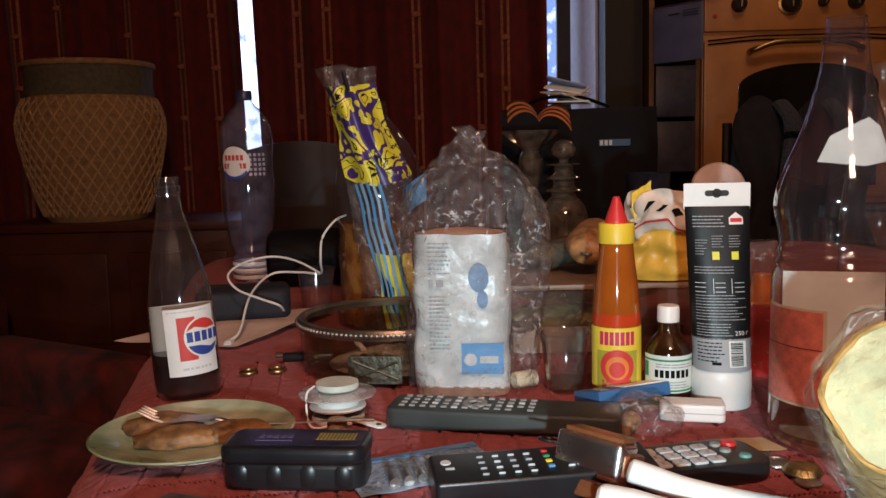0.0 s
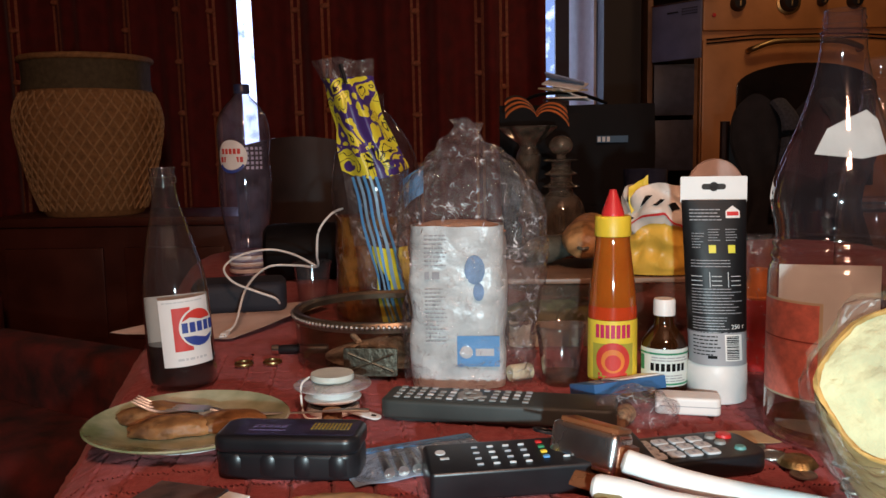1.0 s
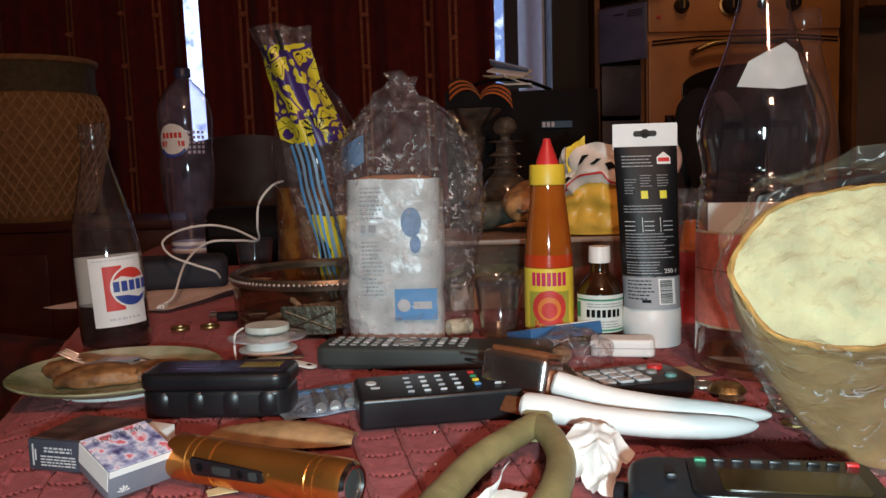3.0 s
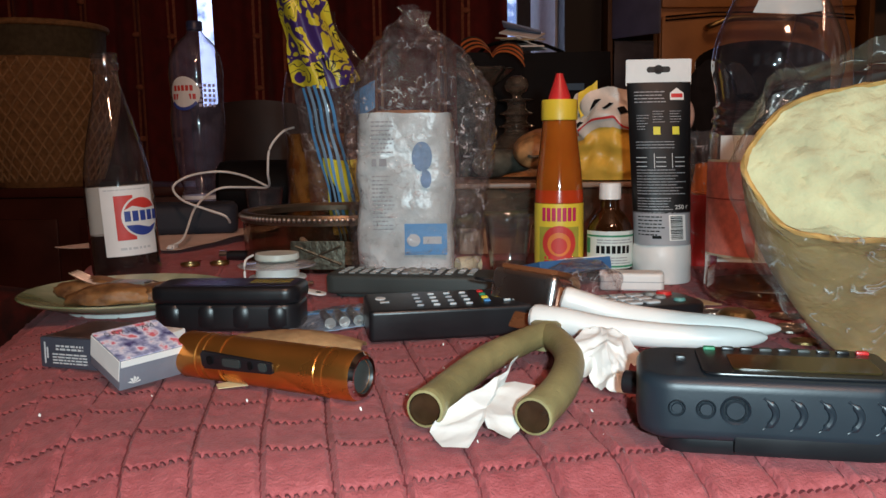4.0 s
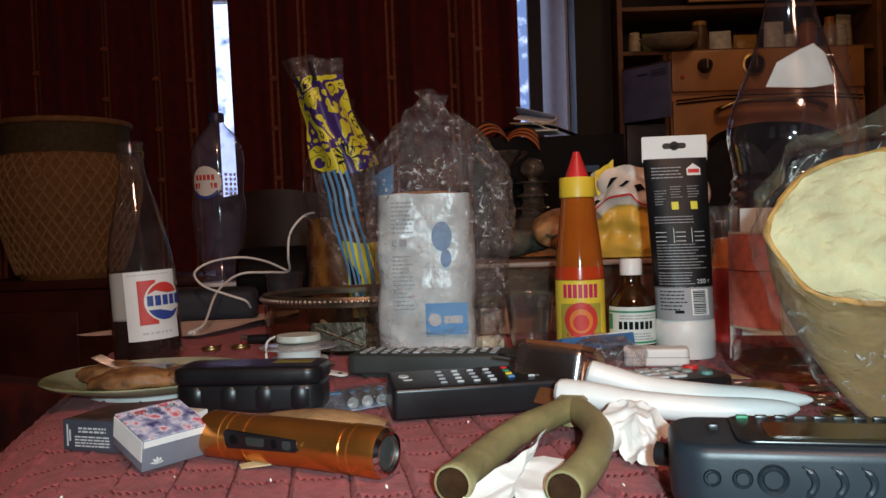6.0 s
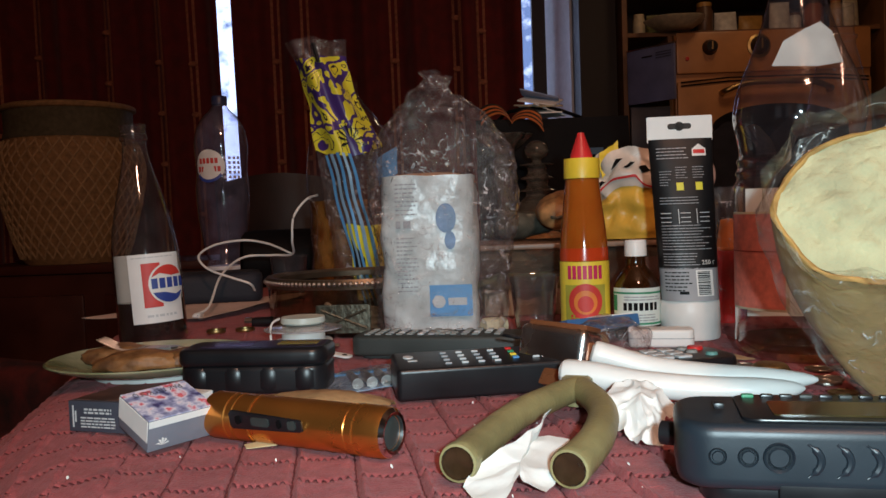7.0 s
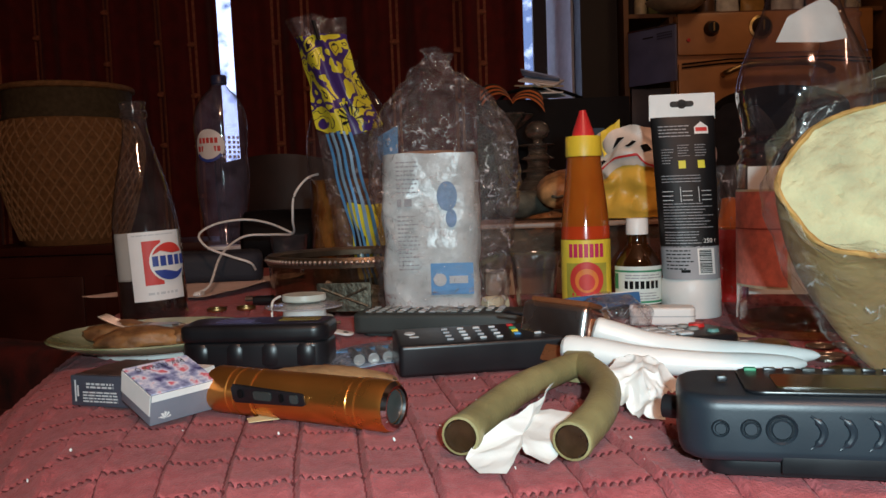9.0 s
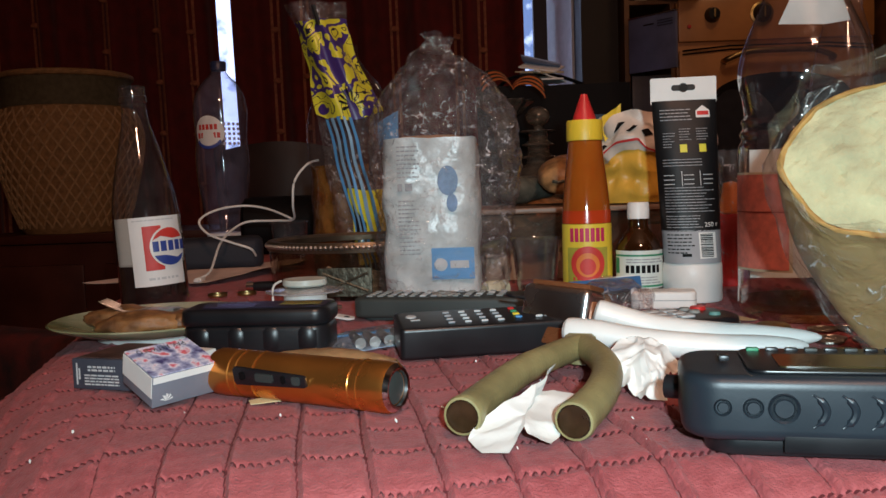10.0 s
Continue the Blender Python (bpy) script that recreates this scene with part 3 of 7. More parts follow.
for s in (-1, 1):
    part("armrest", box(0.14, 0.62, 0.56, (s * 0.34, 0.0, 0), 0.05, 4), PATTERN, arm)
sofa = thing("sofa", pose(-2.4, 3.1, 0, 0, 0, 90), "dark sofa with a red patterned cover in deep shade", "sofa")
part("seat", box(1.5, 0.7, 0.42, (0, 0, 0), 0.06, 4), PATTERN, sofa)
part("backrest", box(1.5, 0.2, 0.82, (0, 0.4, 0), 0.08, 4), PATTERN, sofa)


# ---- the table and its quilted cover ----
TZ = 0.75
A, A2, B, C, D = Vector((-0.0685, 0.68)), Vector((0.0, 0.56)), Vector((0.90, 0.56)), Vector((0.90, 2.19)), Vector((-0.425, 2.19))
CORE, ROUND, EDGE = (A, A2, B, C, D), 0.155, 0.085


def off_core(p):
    """How far p lies outside the core of the table top, and the nearest core point."""
    best, near, inside = 1e9, p, True
    for i in range(5):
        a, b = CORE[i], CORE[(i + 1) % 5]
        e = b - a
        if e.x * (p.y - a.y) - e.y * (p.x - a.x) < 0:
            inside = False
        t = min(1, max(0, (p - a).dot(e) / e.length_squared))
        q = a + e * t
        if (p - q).length < best:
            best, near = (p - q).length, q
    return (0.0, p) if inside else (best, near)


QUILT_X, QUILT_Y, QTURN = 0.0332, 0.0388, radians(9)


def cover(x, y):
    p = Vector((x, y))
    d, near = off_core(p)
    gx = (x * math.cos(QTURN) + y * math.sin(QTURN) - 0.1158) / QUILT_X
    gy = (-x * math.sin(QTURN) + y * math.cos(QTURN) - 0.3603) / QUILT_Y
    gx += 0.07 * noise.noise(Vector((x * 9, y * 9, 0)))
    gy += 0.05 * noise.noise(Vector((x * 9, y * 9, 5)))
    sx, sy = abs(gx - round(gx)), abs(gy - round(gy))
    stitch = 1 / (1 + math.exp(-6 * math.sin(gx * 50)))
    across = gx - round(gx)
    worn = 0.65 + 0.7 * noise.noise(Vector((x * 17, y * 17, 9)))
    h = -0.0034 * math.exp(-((across + 0.03) / 0.045) ** 2) + 0.0022 * worn * math.exp(-((across - 0.075) / 0.05) ** 2)
    h += -0.0018 * stitch * math.exp(-(sy / 0.045) ** 2) - 0.0005 * math.exp(-(sy / 0.09) ** 2)
    h += 0.0012 * math.cos(math.pi * across) * math.cos(math.pi * (gy - round(gy)))
    h += -0.001 + 0.0007 * noise.noise(Vector((x * 14, y * 14, 2))) + 0.0003 * noise.noise(Vector((x * 90, y * 90, 2)))
    d -= ROUND
    if d <= 0:
        return Vector((x, y, TZ + h))
    n = (p - near).normalized()
    foot = near + n * ROUND
    a = min(d / EDGE, math.pi / 2)
    hang = max(0.0, d - EDGE * math.pi / 2)
    wave = 0.012 * math.sin((near.x + near.y) * 22 + n.x * 9) * min(1, hang / 0.15)
    o = EDGE * math.sin(a) + h * math.sin(a) + wave
    return Vector((foot.x + n.x * o, foot.y + n.y * o, TZ - EDGE * (1 - math.cos(a)) - hang + h * math.cos(a)))


CLOTH, cn, cb = shader("quilted_red_cover")
put(cb, Roughness=0.85, Sheen_Weight=0.08, Sheen_Roughness=0.4, Specular_IOR_Level=0.25)
tc = cn.nodes.new("ShaderNodeTexCoord")
n1, n2, n3 = (cn.nodes.new("ShaderNodeTexNoise") for _ in range(3))
n1.inputs["Scale"].default_value, n2.inputs["Scale"].default_value, n3.inputs["Scale"].default_value = 9, 150, 620
n1.inputs["Detail"].default_value = 6
for n in (n1, n2, n3):
    cn.links.new(tc.outputs["Object"], n.inputs["Vector"])
mx = cn.nodes.new("ShaderNodeMath")
mx.operation = "MULTIPLY_ADD"
mx.inputs[1].default_value = 0.5
cn.links.new(n2.outputs["Fac"], mx.inputs[0])
hf = cn.nodes.new("ShaderNodeMath")
hf.operation = "MULTIPLY"
hf.inputs[1].default_value = 0.5
cn.links.new(n1.outputs["Fac"], hf.inputs[0])
cn.links.new(hf.outputs[0], mx.inputs[2])
rp = cn.nodes.new("ShaderNodeValToRGB")
rp.color_ramp.elements[0].position, rp.color_ramp.elements[1].position = 0.34, 0.66
rp.color_ramp.elements[0].color, rp.color_ramp.elements[1].color = (0.26, 0.052, 0.056, 1), (0.40, 0.102, 0.106, 1)
cn.links.new(mx.outputs[0], rp.inputs["Fac"])
cn.links.new(rp.outputs[0], cb.inputs["Base Color"])
bp = cn.nodes.new("ShaderNodeBump")
bp.inputs["Strength"].default_value, bp.inputs["Distance"].default_value = 0.9, 0.0012
cn.links.new(n3.outputs["Fac"], bp.inputs["Height"])
cn.links.new(bp.outputs["Normal"], cb.inputs["Normal"])

table = thing("table", pose(0, 0, 0), "large wooden table hidden under a quilted red cover", "table")
part("tabletop", prism([(-0.06, 0.45), (0.97, 0.45), (0.97, 2.27), (-0.40, 2.27)], 0.70, 0.742, 0.004), WOOD, table)
for lx, ly in ((-0.05, 0.55), (0.9, 0.55), (0.9, 2.2), (-0.35, 2.2)):
    part("leg", box(0.06, 0.06, 0.70, (lx, ly, 0), 0.006), WOOD, table)
spread = thing("table_cover", pose(0, 0, 0), "dusty red quilted bedspread stitched in squares, covering the table", "tablecloth")
for x0, x1, y0, y1, step in ((-0.34, 0.46, 0.17, 0.66, 0.00125), (-0.34, 0.46, 0.66, 1.10, 0.0030), (-0.86, -0.34, 0.10, 1.10, 0.010), (0.46, 1.32, 0.10, 1.10, 0.010), (-0.34, 0.46, 0.10, 0.17, 0.007), (-0.86, 1.32, 1.10, 2.60, 0.010)):
    part("quilt", surface(lambda u, v: cover(x0 + (x1 - x0) * u, y0 + (y1 - y0) * v), int((x1 - x0) / step), int((y1 - y0) / step)), CLOTH, spread)

# the seams: dark strips for groove shade one way, running stitches the other


def seam_point(gx, gy, lift=0.0007):
    u, v = gx * QUILT_X + 0.1158, gy * QUILT_Y + 0.3603
    x, y = u * math.cos(QTURN) - v * math.sin(QTURN), u * math.sin(QTURN) + v * math.cos(QTURN)
    wx, wy = 0.07 * noise.noise(Vector((x * 9, y * 9, 0))), 0.05 * noise.noise(Vector((x * 9, y * 9, 5)))
    u, v = (gx - wx) * QUILT_X + 0.1158, (gy - wy) * QUILT_Y + 0.3603
    return cover(u * math.cos(QTURN) - v * math.sin(QTURN), u * math.sin(QTURN) + v * math.cos(QTURN)) + Vector((0, 0, lift))


THREAD = mat("thread_and_groove_shade", (0.13, 0.018, 0.022), 0.8, vary=0.3, scale=60)
cord, stitches = bmesh.new(), bmesh.new()


def strip(bm, pts, half):
    """A narrow ribbon along pts, laid across by half each way."""
    pairs = [(bm.verts.new(p - d), bm.verts.new(p + d)) for p, d in ((p, half) for p in pts)]
    for (a, b), (c, d) in zip(pairs, pairs[1:]):
        bm.faces.new((a, b, d, c))


ACROSS = Vector((math.cos(QTURN), math.sin(QTURN), 0))
ALONG = Vector((-math.sin(QTURN), math.cos(QTURN), 0))
for k in range(-14, 13):
    strip(cord, [seam_point(k - 0.035, j / 6) for j in range(-14, 60)], ACROSS * 0.0009)
for j in range(-2, 10):
    for k in range(-14 * 8, 12 * 8):
        strip(stitches, [seam_point(k / 8 + 0.055 + f, j) for f in (0.0, 0.04, 0.075)], ALONG * 0.0012)
# the groove's shade is put into these strips' dark red
part("seam_groove_shade", cord, THREAD, spread, "dark red strips giving the shade of the seam grooves")["kind"] = "stuff"
part("running_stitch", stitches, THREAD, spread, "darker red running stitches")["kind"] = "stuff"


# ---- things at the near end of the table ----
# an orange metal torch lying on its side
torch = thing("torch", pose(0.0300, 0.4740, TZ + 0.0152, 0, 0, 180 - 28.5) @ Matrix.Diagonal((0.94, 0.94, 0.94, 1)), "orange anodised metal pocket torch with black clip", "torch")
TURN_X = Matrix.Rotation(radians(90), 4, "Y")
part("barrel", move(lathe([(0.0, 0.002), (0.0105, 0.002), (0.0125, 0.0), (0.0150, 0.001), (0.0158, 0.004), (0.0158, 0.017), (0.0150, 0.0175), (0.0150, 0.0195), (0.0158, 0.020), (0.0158, 0.023), (0.0150, 0.0235), (0.0150, 0.0255), (0.0154, 0.026),
                           (0.0154, 0.098), (0.0146, 0.0985), (0.0146, 0.100), (0.0156, 0.1005), (0.0156, 0.112), (0.0149, 0.1125), (0.0149, 0.114), (0.0156, 0.1145), (0.0156, 0.118), (0.0149, 0.1185), (0.0149, 0.120), (0.0156, 0.1205), (0.0156, 0.137), (0.0145, 0.140), (0.0, 0.140)], 48), TURN_X), COPPER, torch)
part("bezel", move(lathe([(0.0104, 0.0012), (0.0108, -0.0012), (0.0126, -0.0016), (0.0148, 0.0008), (0.0150, 0.004)], 40), TURN_X), CHROME, torch, "polished end ring")
part("rubber_button", move(lathe([(0.0, -0.0006), (0.006, -0.0004), (0.0100, 0.0012), (0.0106, 0.003)], 32), TURN_X), GREYBLACK, torch, "dark rubber button")
clip = part("clip", move(prism([(0.056, -0.0040), (0.110, -0.0062), (0.112, -0.004), (0.112, 0.004), (0.110, 0.0062), (0.056, 0.0040), (0.054, 0.003), (0.054, -0.003)], 0, 0.0022, 0.0006), pose(0, 0.0160, 0.003, -100, 0, 0)), BLACK, torch, "black pocket clip")
for k, (cx, w) in enumerate(((0.061, 0.006), (0.071, 0.003), (0.086, 0.014), (0.104, 0.004))):
    part("slot", move(prism(rounded(w, 0.0055, 0.0015, 4, cx, 0), 0, 0.0012), pose(0, 0.0182, 0.0032, -100, 0, 0)), GREYBLACK if k % 2 == 0 else MATT_BLACK, clip)

# an open cigarette pack lying flat
PACKDARK = mat("charcoal_card", (0.055, 0.062, 0.085), 0.45, vary=0.15)
PICTURE, pn, pb = shader("blotched_warning_picture")
put(pb, Roughness=0.4)
ptc, pv, pr = pn.nodes.new("ShaderNodeTexCoord"), pn.nodes.new("ShaderNodeTexNoise"), pn.nodes.new("ShaderNodeValToRGB")
pv.inputs["Scale"].default_value, pv.inputs["Detail"].default_value = 95, 4
for pos, col in ((0.32, (0.06, 0.05, 0.16)), (0.45, (0.34, 0.36, 0.55)), (0.54, (0.72, 0.70, 0.78)), (0.62, (0.70, 0.10, 0.16)), (0.75, (0.75, 0.45, 0.2))):
    e = pr.color_ramp.elements.new(pos)
    e.color = (*col, 1)
pn.links.new(ptc.outputs["Object"], pv.inputs["Vector"])
pn.links.new(pv.outputs["Fac"], pr.inputs["Fac"])
pn.links.new(pr.outputs[0], pb.inputs["Base Color"])
cig = thing("cigarette_pack", pose(-0.1925, 0.5635, TZ + 0.0006, 0, 0, -18), "open grey and white cigarette pack lying flat, lid flipped", "cigarette pack")
part("body", merge(box(0.058, 0.055, 0.0205, (0.029, 0.0285, 0), 0.0008)), PACKDARK, cig)
part("picture", box(0.054, 0.050, 0.0005, (0.030, 0.0285, 0.0206)), mat("dark_picture", (0.09, 0.05, 0.04), 0.4, vary=0.7, scale=60), cig, "dim warning picture", smooth=False)
part("inner_flap", prism([(0.058, 0.002), (0.078, 0.004), (0.078, 0.052), (0.058, 0.055)], 0.002, 0.0195, 0.0006), PAPER, cig, "white inner card")
side = [bars(0.013, 0.036, 0.0158, 2, 0.0022, 0.0013, 3, 0.2), bars(0.010, 0.038, 0.0100, 4, 0.0020, 0.0010, 5, 0.05)]
part("small_print", move(merge(*side), pose(0, 0.0005, 0)), PALEINK, cig, smooth=False)
part("emblem", move(merge(flat([(0.042, 0.006), (0.048, 0.012), (0.0472, 0.0128), (0.0414, 0.0066)]), flat([(0.047, 0.006), (0.048, 0.0066), (0.0425, 0.0128), (0.0415, 0.012)]), rect(0.0455, 0.0042, 0.055, 0.0055), rect(0.042, 0.0142, 0.047, 0.0158)), pose(0, 0.0005, 0)), WHITE, cig, smooth=False)
part("stripe", move(merge(rect(0.0035, 0.003, 0.0048, 0.0175), rect(0.0055, 0.0065, 0.0068, 0.014)), pose(0, 0.0005, 0)), PALEINK, cig, smooth=False)
lid = part("lid", box(0.050, 0.038, 0.0205, (0.025, 0.019, 0), 0.0008), mat("grey_lid_card", (0.20, 0.21, 0.25), 0.45, vary=0.1), cig, "flipped lid", m=pose(0.0915, -0.0380, 0.0008, 17, -3, 63) @ Matrix.Diagonal((0.86, 1, 1, 1)))
part("lid_side", box(0.0005, 0.037, 0.0135, (-0.0003, 0.019, 0.0065)), PAPER, lid, "white torn side", smooth=False)
part("lid_white", box(0.0495, 0.0005, 0.0042, (0.025, -0.0003, 0.0160)), PAPER, lid, smooth=False)
part("warning_picture", box(0.0495, 0.0375, 0.0006, (0.025, 0.019, 0.0205)), PICTURE, lid, "blue, white and red warning picture", smooth=False)
part("lettering", move(letters("РАК ЛЕГКОГО", 0.0072), Matrix.Translation((0.025, 0.0320, 0.0216)) @ Matrix.Rotation(radians(180), 4, "Z") @ Matrix.Rotation(radians(-90), 4, "X") @ Matrix.Diagonal((0.75, 1, 1, 1))), BLACK, lid, smooth=False)
part("leaf_mark", move(merge(*[flat([(0, 0), (0.0012 + 0.004 * math.cos(a), 0.004 * math.sin(a)), (0.0052 * math.cos(a + 0.2), 0.0052 * math.sin(a + 0.2))]) for a in (0.2, 0.8, 1.4, 2.0, 2.6)]), pose(0.010, -0.0008, 0.0035)), WHITE, lid, smooth=False)

# pliers with olive grips lying open, tissue across them
OLIVE = mat("olive_rubber_grip", (0.27, 0.225, 0.10), 0.5, vary=0.3, scale=40, bump=0.3, bscale=300)
OLIVEIN = mat("grip_hole_brown_shade", (0.035, 0.018, 0.008), 0.2, vary=0.4, scale=90)
pl = thing("pliers", pose(0, 0, TZ), "pliers with dull olive rubber tube grips, handles open", "pliers")
for name, pts in (("grip", [(0.0665, 0.422, 0.0125), (0.079, 0.455, 0.013), (0.103, 0.508, 0.015), (0.130, 0.547, 0.0165), (0.146, 0.564, 0.018)]), ("grip", [(0.1205, 0.410, 0.0115), (0.138, 0.445, 0.0140), (0.151, 0.490, 0.0155), (0.154, 0.525, 0.0165), (0.150, 0.560, 0.018)])):
    sp = spline(pts, 6)
    g = part(name, tube(sp, [0.0100 if i < 2 else 0.0098 - 0.0016 * i / len(sp) for i in range(len(sp))], 16), OLIVE, pl)
    d = (Vector(pts[0]) - Vector(pts[1])).normalized()
    part("rim", move(lathe([(0.0086, 0.0024), (0.0098, 0.0022), (0.0104, 0.0), (0.0101, -0.004)], 20), Matrix.Translation(pts[0]) @ d.to_track_quat("Z", "Y").to_matrix().to_4x4()), OLIVE, g)
    # a shallow dish; the dark of the hollow is put into its colour
    part("hole", move(lathe([(0.0, 0.0004), (0.0055, 0.0006), (0.0078, 0.0012), (0.0086, 0.0024)], 16), Matrix.Translation(pts[0]) @ d.to_track_quat("Z", "Y").to_matrix().to_4x4()), OLIVEIN, g, "brown glazed hollow, its inner shade put into the colour")
part("joint", move(lathe([(0, 0.012), (0.008, 0.012), (0.011, 0.010), (0.011, -0.008), (0, -0.010)], 20), pose(0.150, 0.580, 0.012)), OLIVE, pl)
part("jaw", tube([(0.150, 0.580, 0.009), (0.156, 0.597, 0.008), (0.160, 0.612, 0.007)], [0.008, 0.006, 0.003], 10), STEEL, pl)


def tissue(rim, crumple, label, seed):
    """A torn sheet inside the rim (x, y, height), creased and crumpled."""
    ob = thing("tissue", pose(0, 0, TZ), label, "tissue", "crumpled tissues")
    bm = bmesh.new()
    mid = sum((Vector(p) for p in rim), Vector()) / len(rim)
    vs = [bm.verts.new(p) for p in rim]
    c = bm.verts.new(mid + Vector((0, 0, crumple * 0.8)))
    for a, b in zip(vs, vs[1:] + vs[:1]):
        bm.faces.new((a, b, c))
    for _ in range(4):
        bmesh.ops.subdivide_edges(bm, edges=bm.edges[:], cuts=1, use_grid_fill=True)
    for v in bm.verts:
        p = v.co + Vector((seed, 0, 0))
        ridge = abs(noise.noise(p * 45)) + 0.25 * abs(noise.noise(p * 120))
        q = fuzz(p, 70, 0.0008 + crumple * 0.32)
        v.co = Vector((v.co.x + q.x, v.co.y + q.y, max(0.0012, v.co.z + crumple * (0.55 - ridge * 1.5) + q.z * 0.3)))
    bmesh.ops.recalc_face_normals(bm, faces=bm.faces)
    part("paper", bm, PAPER, ob)
    return ob


tissue([(0.068, 0.411, 0.003), (0.073, 0.422, 0.008), (0.0854, 0.430, 0.014), (0.1084, 0.453, 0.021), (0.1195, 0.478, 0.025), (0.111, 0.466, 0.013), (0.128, 0.464, 0.011), (0.113, 0.411, 0.004), (0.107, 0.399, 0.003), (0.097, 0.402, 0.007), (0.095, 0.408, 0.009), (0.086, 0.388, 0.003), (0.074, 0.393, 0.002)],
       0.0018, "torn strip of white tissue lying between plier grips", 3.0)
tissue([(0.156, 0.517, 0.018), (0.170, 0.538, 0.025), (0.180, 0.533, 0.027), (0.199, 0.511, 0.016), (0.190, 0.502, 0.009), (0.183, 0.482, 0.004), (0.179, 0.466, 0.003), (0.168, 0.478, 0.003), (0.160, 0.502, 0.005)],
       0.010, "crumpled white tissue ball beside the plier grips", 8.0)

# nippers with long white grips and a bright head
GRIPWHITE = mat("glossy_white_grip", (0.80, 0.79, 0.76), 0.3, vary=0.06, bump=0.05)
BROWNFACE = mat("brown_lacquered_metal", (0.24, 0.085, 0.035), 0.28, 0.3, vary=0.3)
nip = thing("nippers", pose(-0.008, -0.004, TZ - 0.002), "end nippers with long white grips and chrome jaws", "nippers")
for pts, rs in (([(0.1478, 0.596, 0.026), (0.170, 0.588, 0.024), (0.200, 0.578, 0.0195), (0.240, 0.568, 0.0165), (0.275, 0.560, 0.0165), (0.302, 0.5585, 0.0170)], (0.0102, 0.0104, 0.0098, 0.0095, 0.0090, 0.0035)),
                ([(0.1740, 0.622, 0.035), (0.190, 0.618, 0.030), (0.215, 0.610, 0.0235), (0.250, 0.594, 0.0205), (0.285, 0.580, 0.0195), (0.3165, 0.572, 0.0195)], (0.0098, 0.0100, 0.0095, 0.0092, 0.0088, 0.0035))):
    sp = spline(pts, 6)
    rr = [float(np.interp(i / (len(sp) - 1), [0, 0.2, 0.4, 0.6, 0.8, 1], rs)) for i in range(len(sp))]
    rr[0], rr[1] = rr[0] * 0.62, rr[1] * 0.93
    rr[-9:] = [rr[-11] * k for k in (0.98, 0.95, 0.91, 0.85, 0.77, 0.66, 0.53, 0.37, 0.14)]
    part("grip", tube(sp, rr, 18, 0.92), GRIPWHITE, nip)
HEAD = pose(0.1530, 0.658, 0.0160, -14, 3, -38)
part("jaw", move(box(0.058, 0.030, 0.032, (0, 0, 0), 0.006, 4), HEAD), mat("scuffed_chrome", (0.80, 0.80, 0.80), 0.24, 1.0, vary=0.1, bump=0.25, bscale=70), nip, "mirror-bright chrome jaws")
part("jaw", move(prism([(-0.022, -0.006), (0.016, -0.010), (0.030, 0.004), (0.016, 0.018), (-0.020, 0.014)], 0.0, 0.016, 0.003), HEAD @ pose(-0.002, 0.014, 0.004)), STEEL, nip)
part("jaw_top", move(box(0.050, 0.024, 0.004, (0.002, 0.000, 0.0318), 0.0015), HEAD), BROWNFACE, nip, "reddish-brown upper face")
part("side_bar", move(box(0.074, 0.009, 0.013, (0.002, -0.0190, -0.0125), 0.002), HEAD), BROWNFACE, nip, "reddish-brown lower bar")
part("side_bar", move(box(0.008, 0.026, 0.024, (0.030, 0.004, 0.0), 0.003), HEAD), BROWNFACE, nip, "reddish-brown cheek")
part("loop", move(tube([(-0.036 + 0.008 * math.cos(radians(a)), -0.012 + 0.008 * math.sin(radians(a)), 0.020) for a in range(0, 361, 20)], 0.0013, 6, cap=False), HEAD), BLACK, nip, "dark wire loop")
part("rivet", move(lathe([(0, 0.004), (0.005, 0.003), (0.0065, 0)], 16), HEAD @ pose(0.010, 0.018, 0.0165)), STEEL, nip)


# a rugged dark handset
RUGGED = mat("slate_blue_rubber", (0.014, 0.021, 0.029), 0.40, vary=0.15, bump=0.03, bscale=700)
hs = thing("handset", pose(0.2320, 0.4035, TZ, 0, 0, -12.5), "rugged slate-blue handheld instrument with dark screen", "instrument")
part("case", prism(rounded(0.121, 0.066, 0.017, 8), 0.0075, 0.0375, 0.006, 4), RUGGED, hs)
part("foot", prism(rounded(0.108, 0.056, 0.014, 6, 0.004), 0.0, 0.010, 0.002), BLACK, hs)
part("battery_cover", box(0.074, 0.003, 0.010, (0.020, -0.0312, 0.0030), 0.001), BLACK, hs)
part("faceplate", prism(rounded(0.088, 0.054, 0.008, 5, 0.013), 0.0376, 0.0392, 0.001), BLACK, hs)
part("screen", prism(rounded(0.066, 0.028, 0.003, 4, 0.016, -0.006), 0.0392, 0.0400), mat("dim_olive_screen", (0.05, 0.035, 0.012), 0.12, vary=0.5, scale=30, bump=0), hs, "dim brownish display")
for k in range(5):
    part("grip_rib", move(tube(spline([(0.0, 0.0075, 0), (0.004, 0.004, 0), (0.0055, 0, 0), (0.004, -0.004, 0), (0.0, -0.0075, 0)], 4), [0.0006] * 3 + [0.0018] * 11 + [0.0006] * 3, 8), pose(-0.005 + 0.0120 * k, -0.0330, 0.0225, 90, 0, 0)), RUGGED, hs)
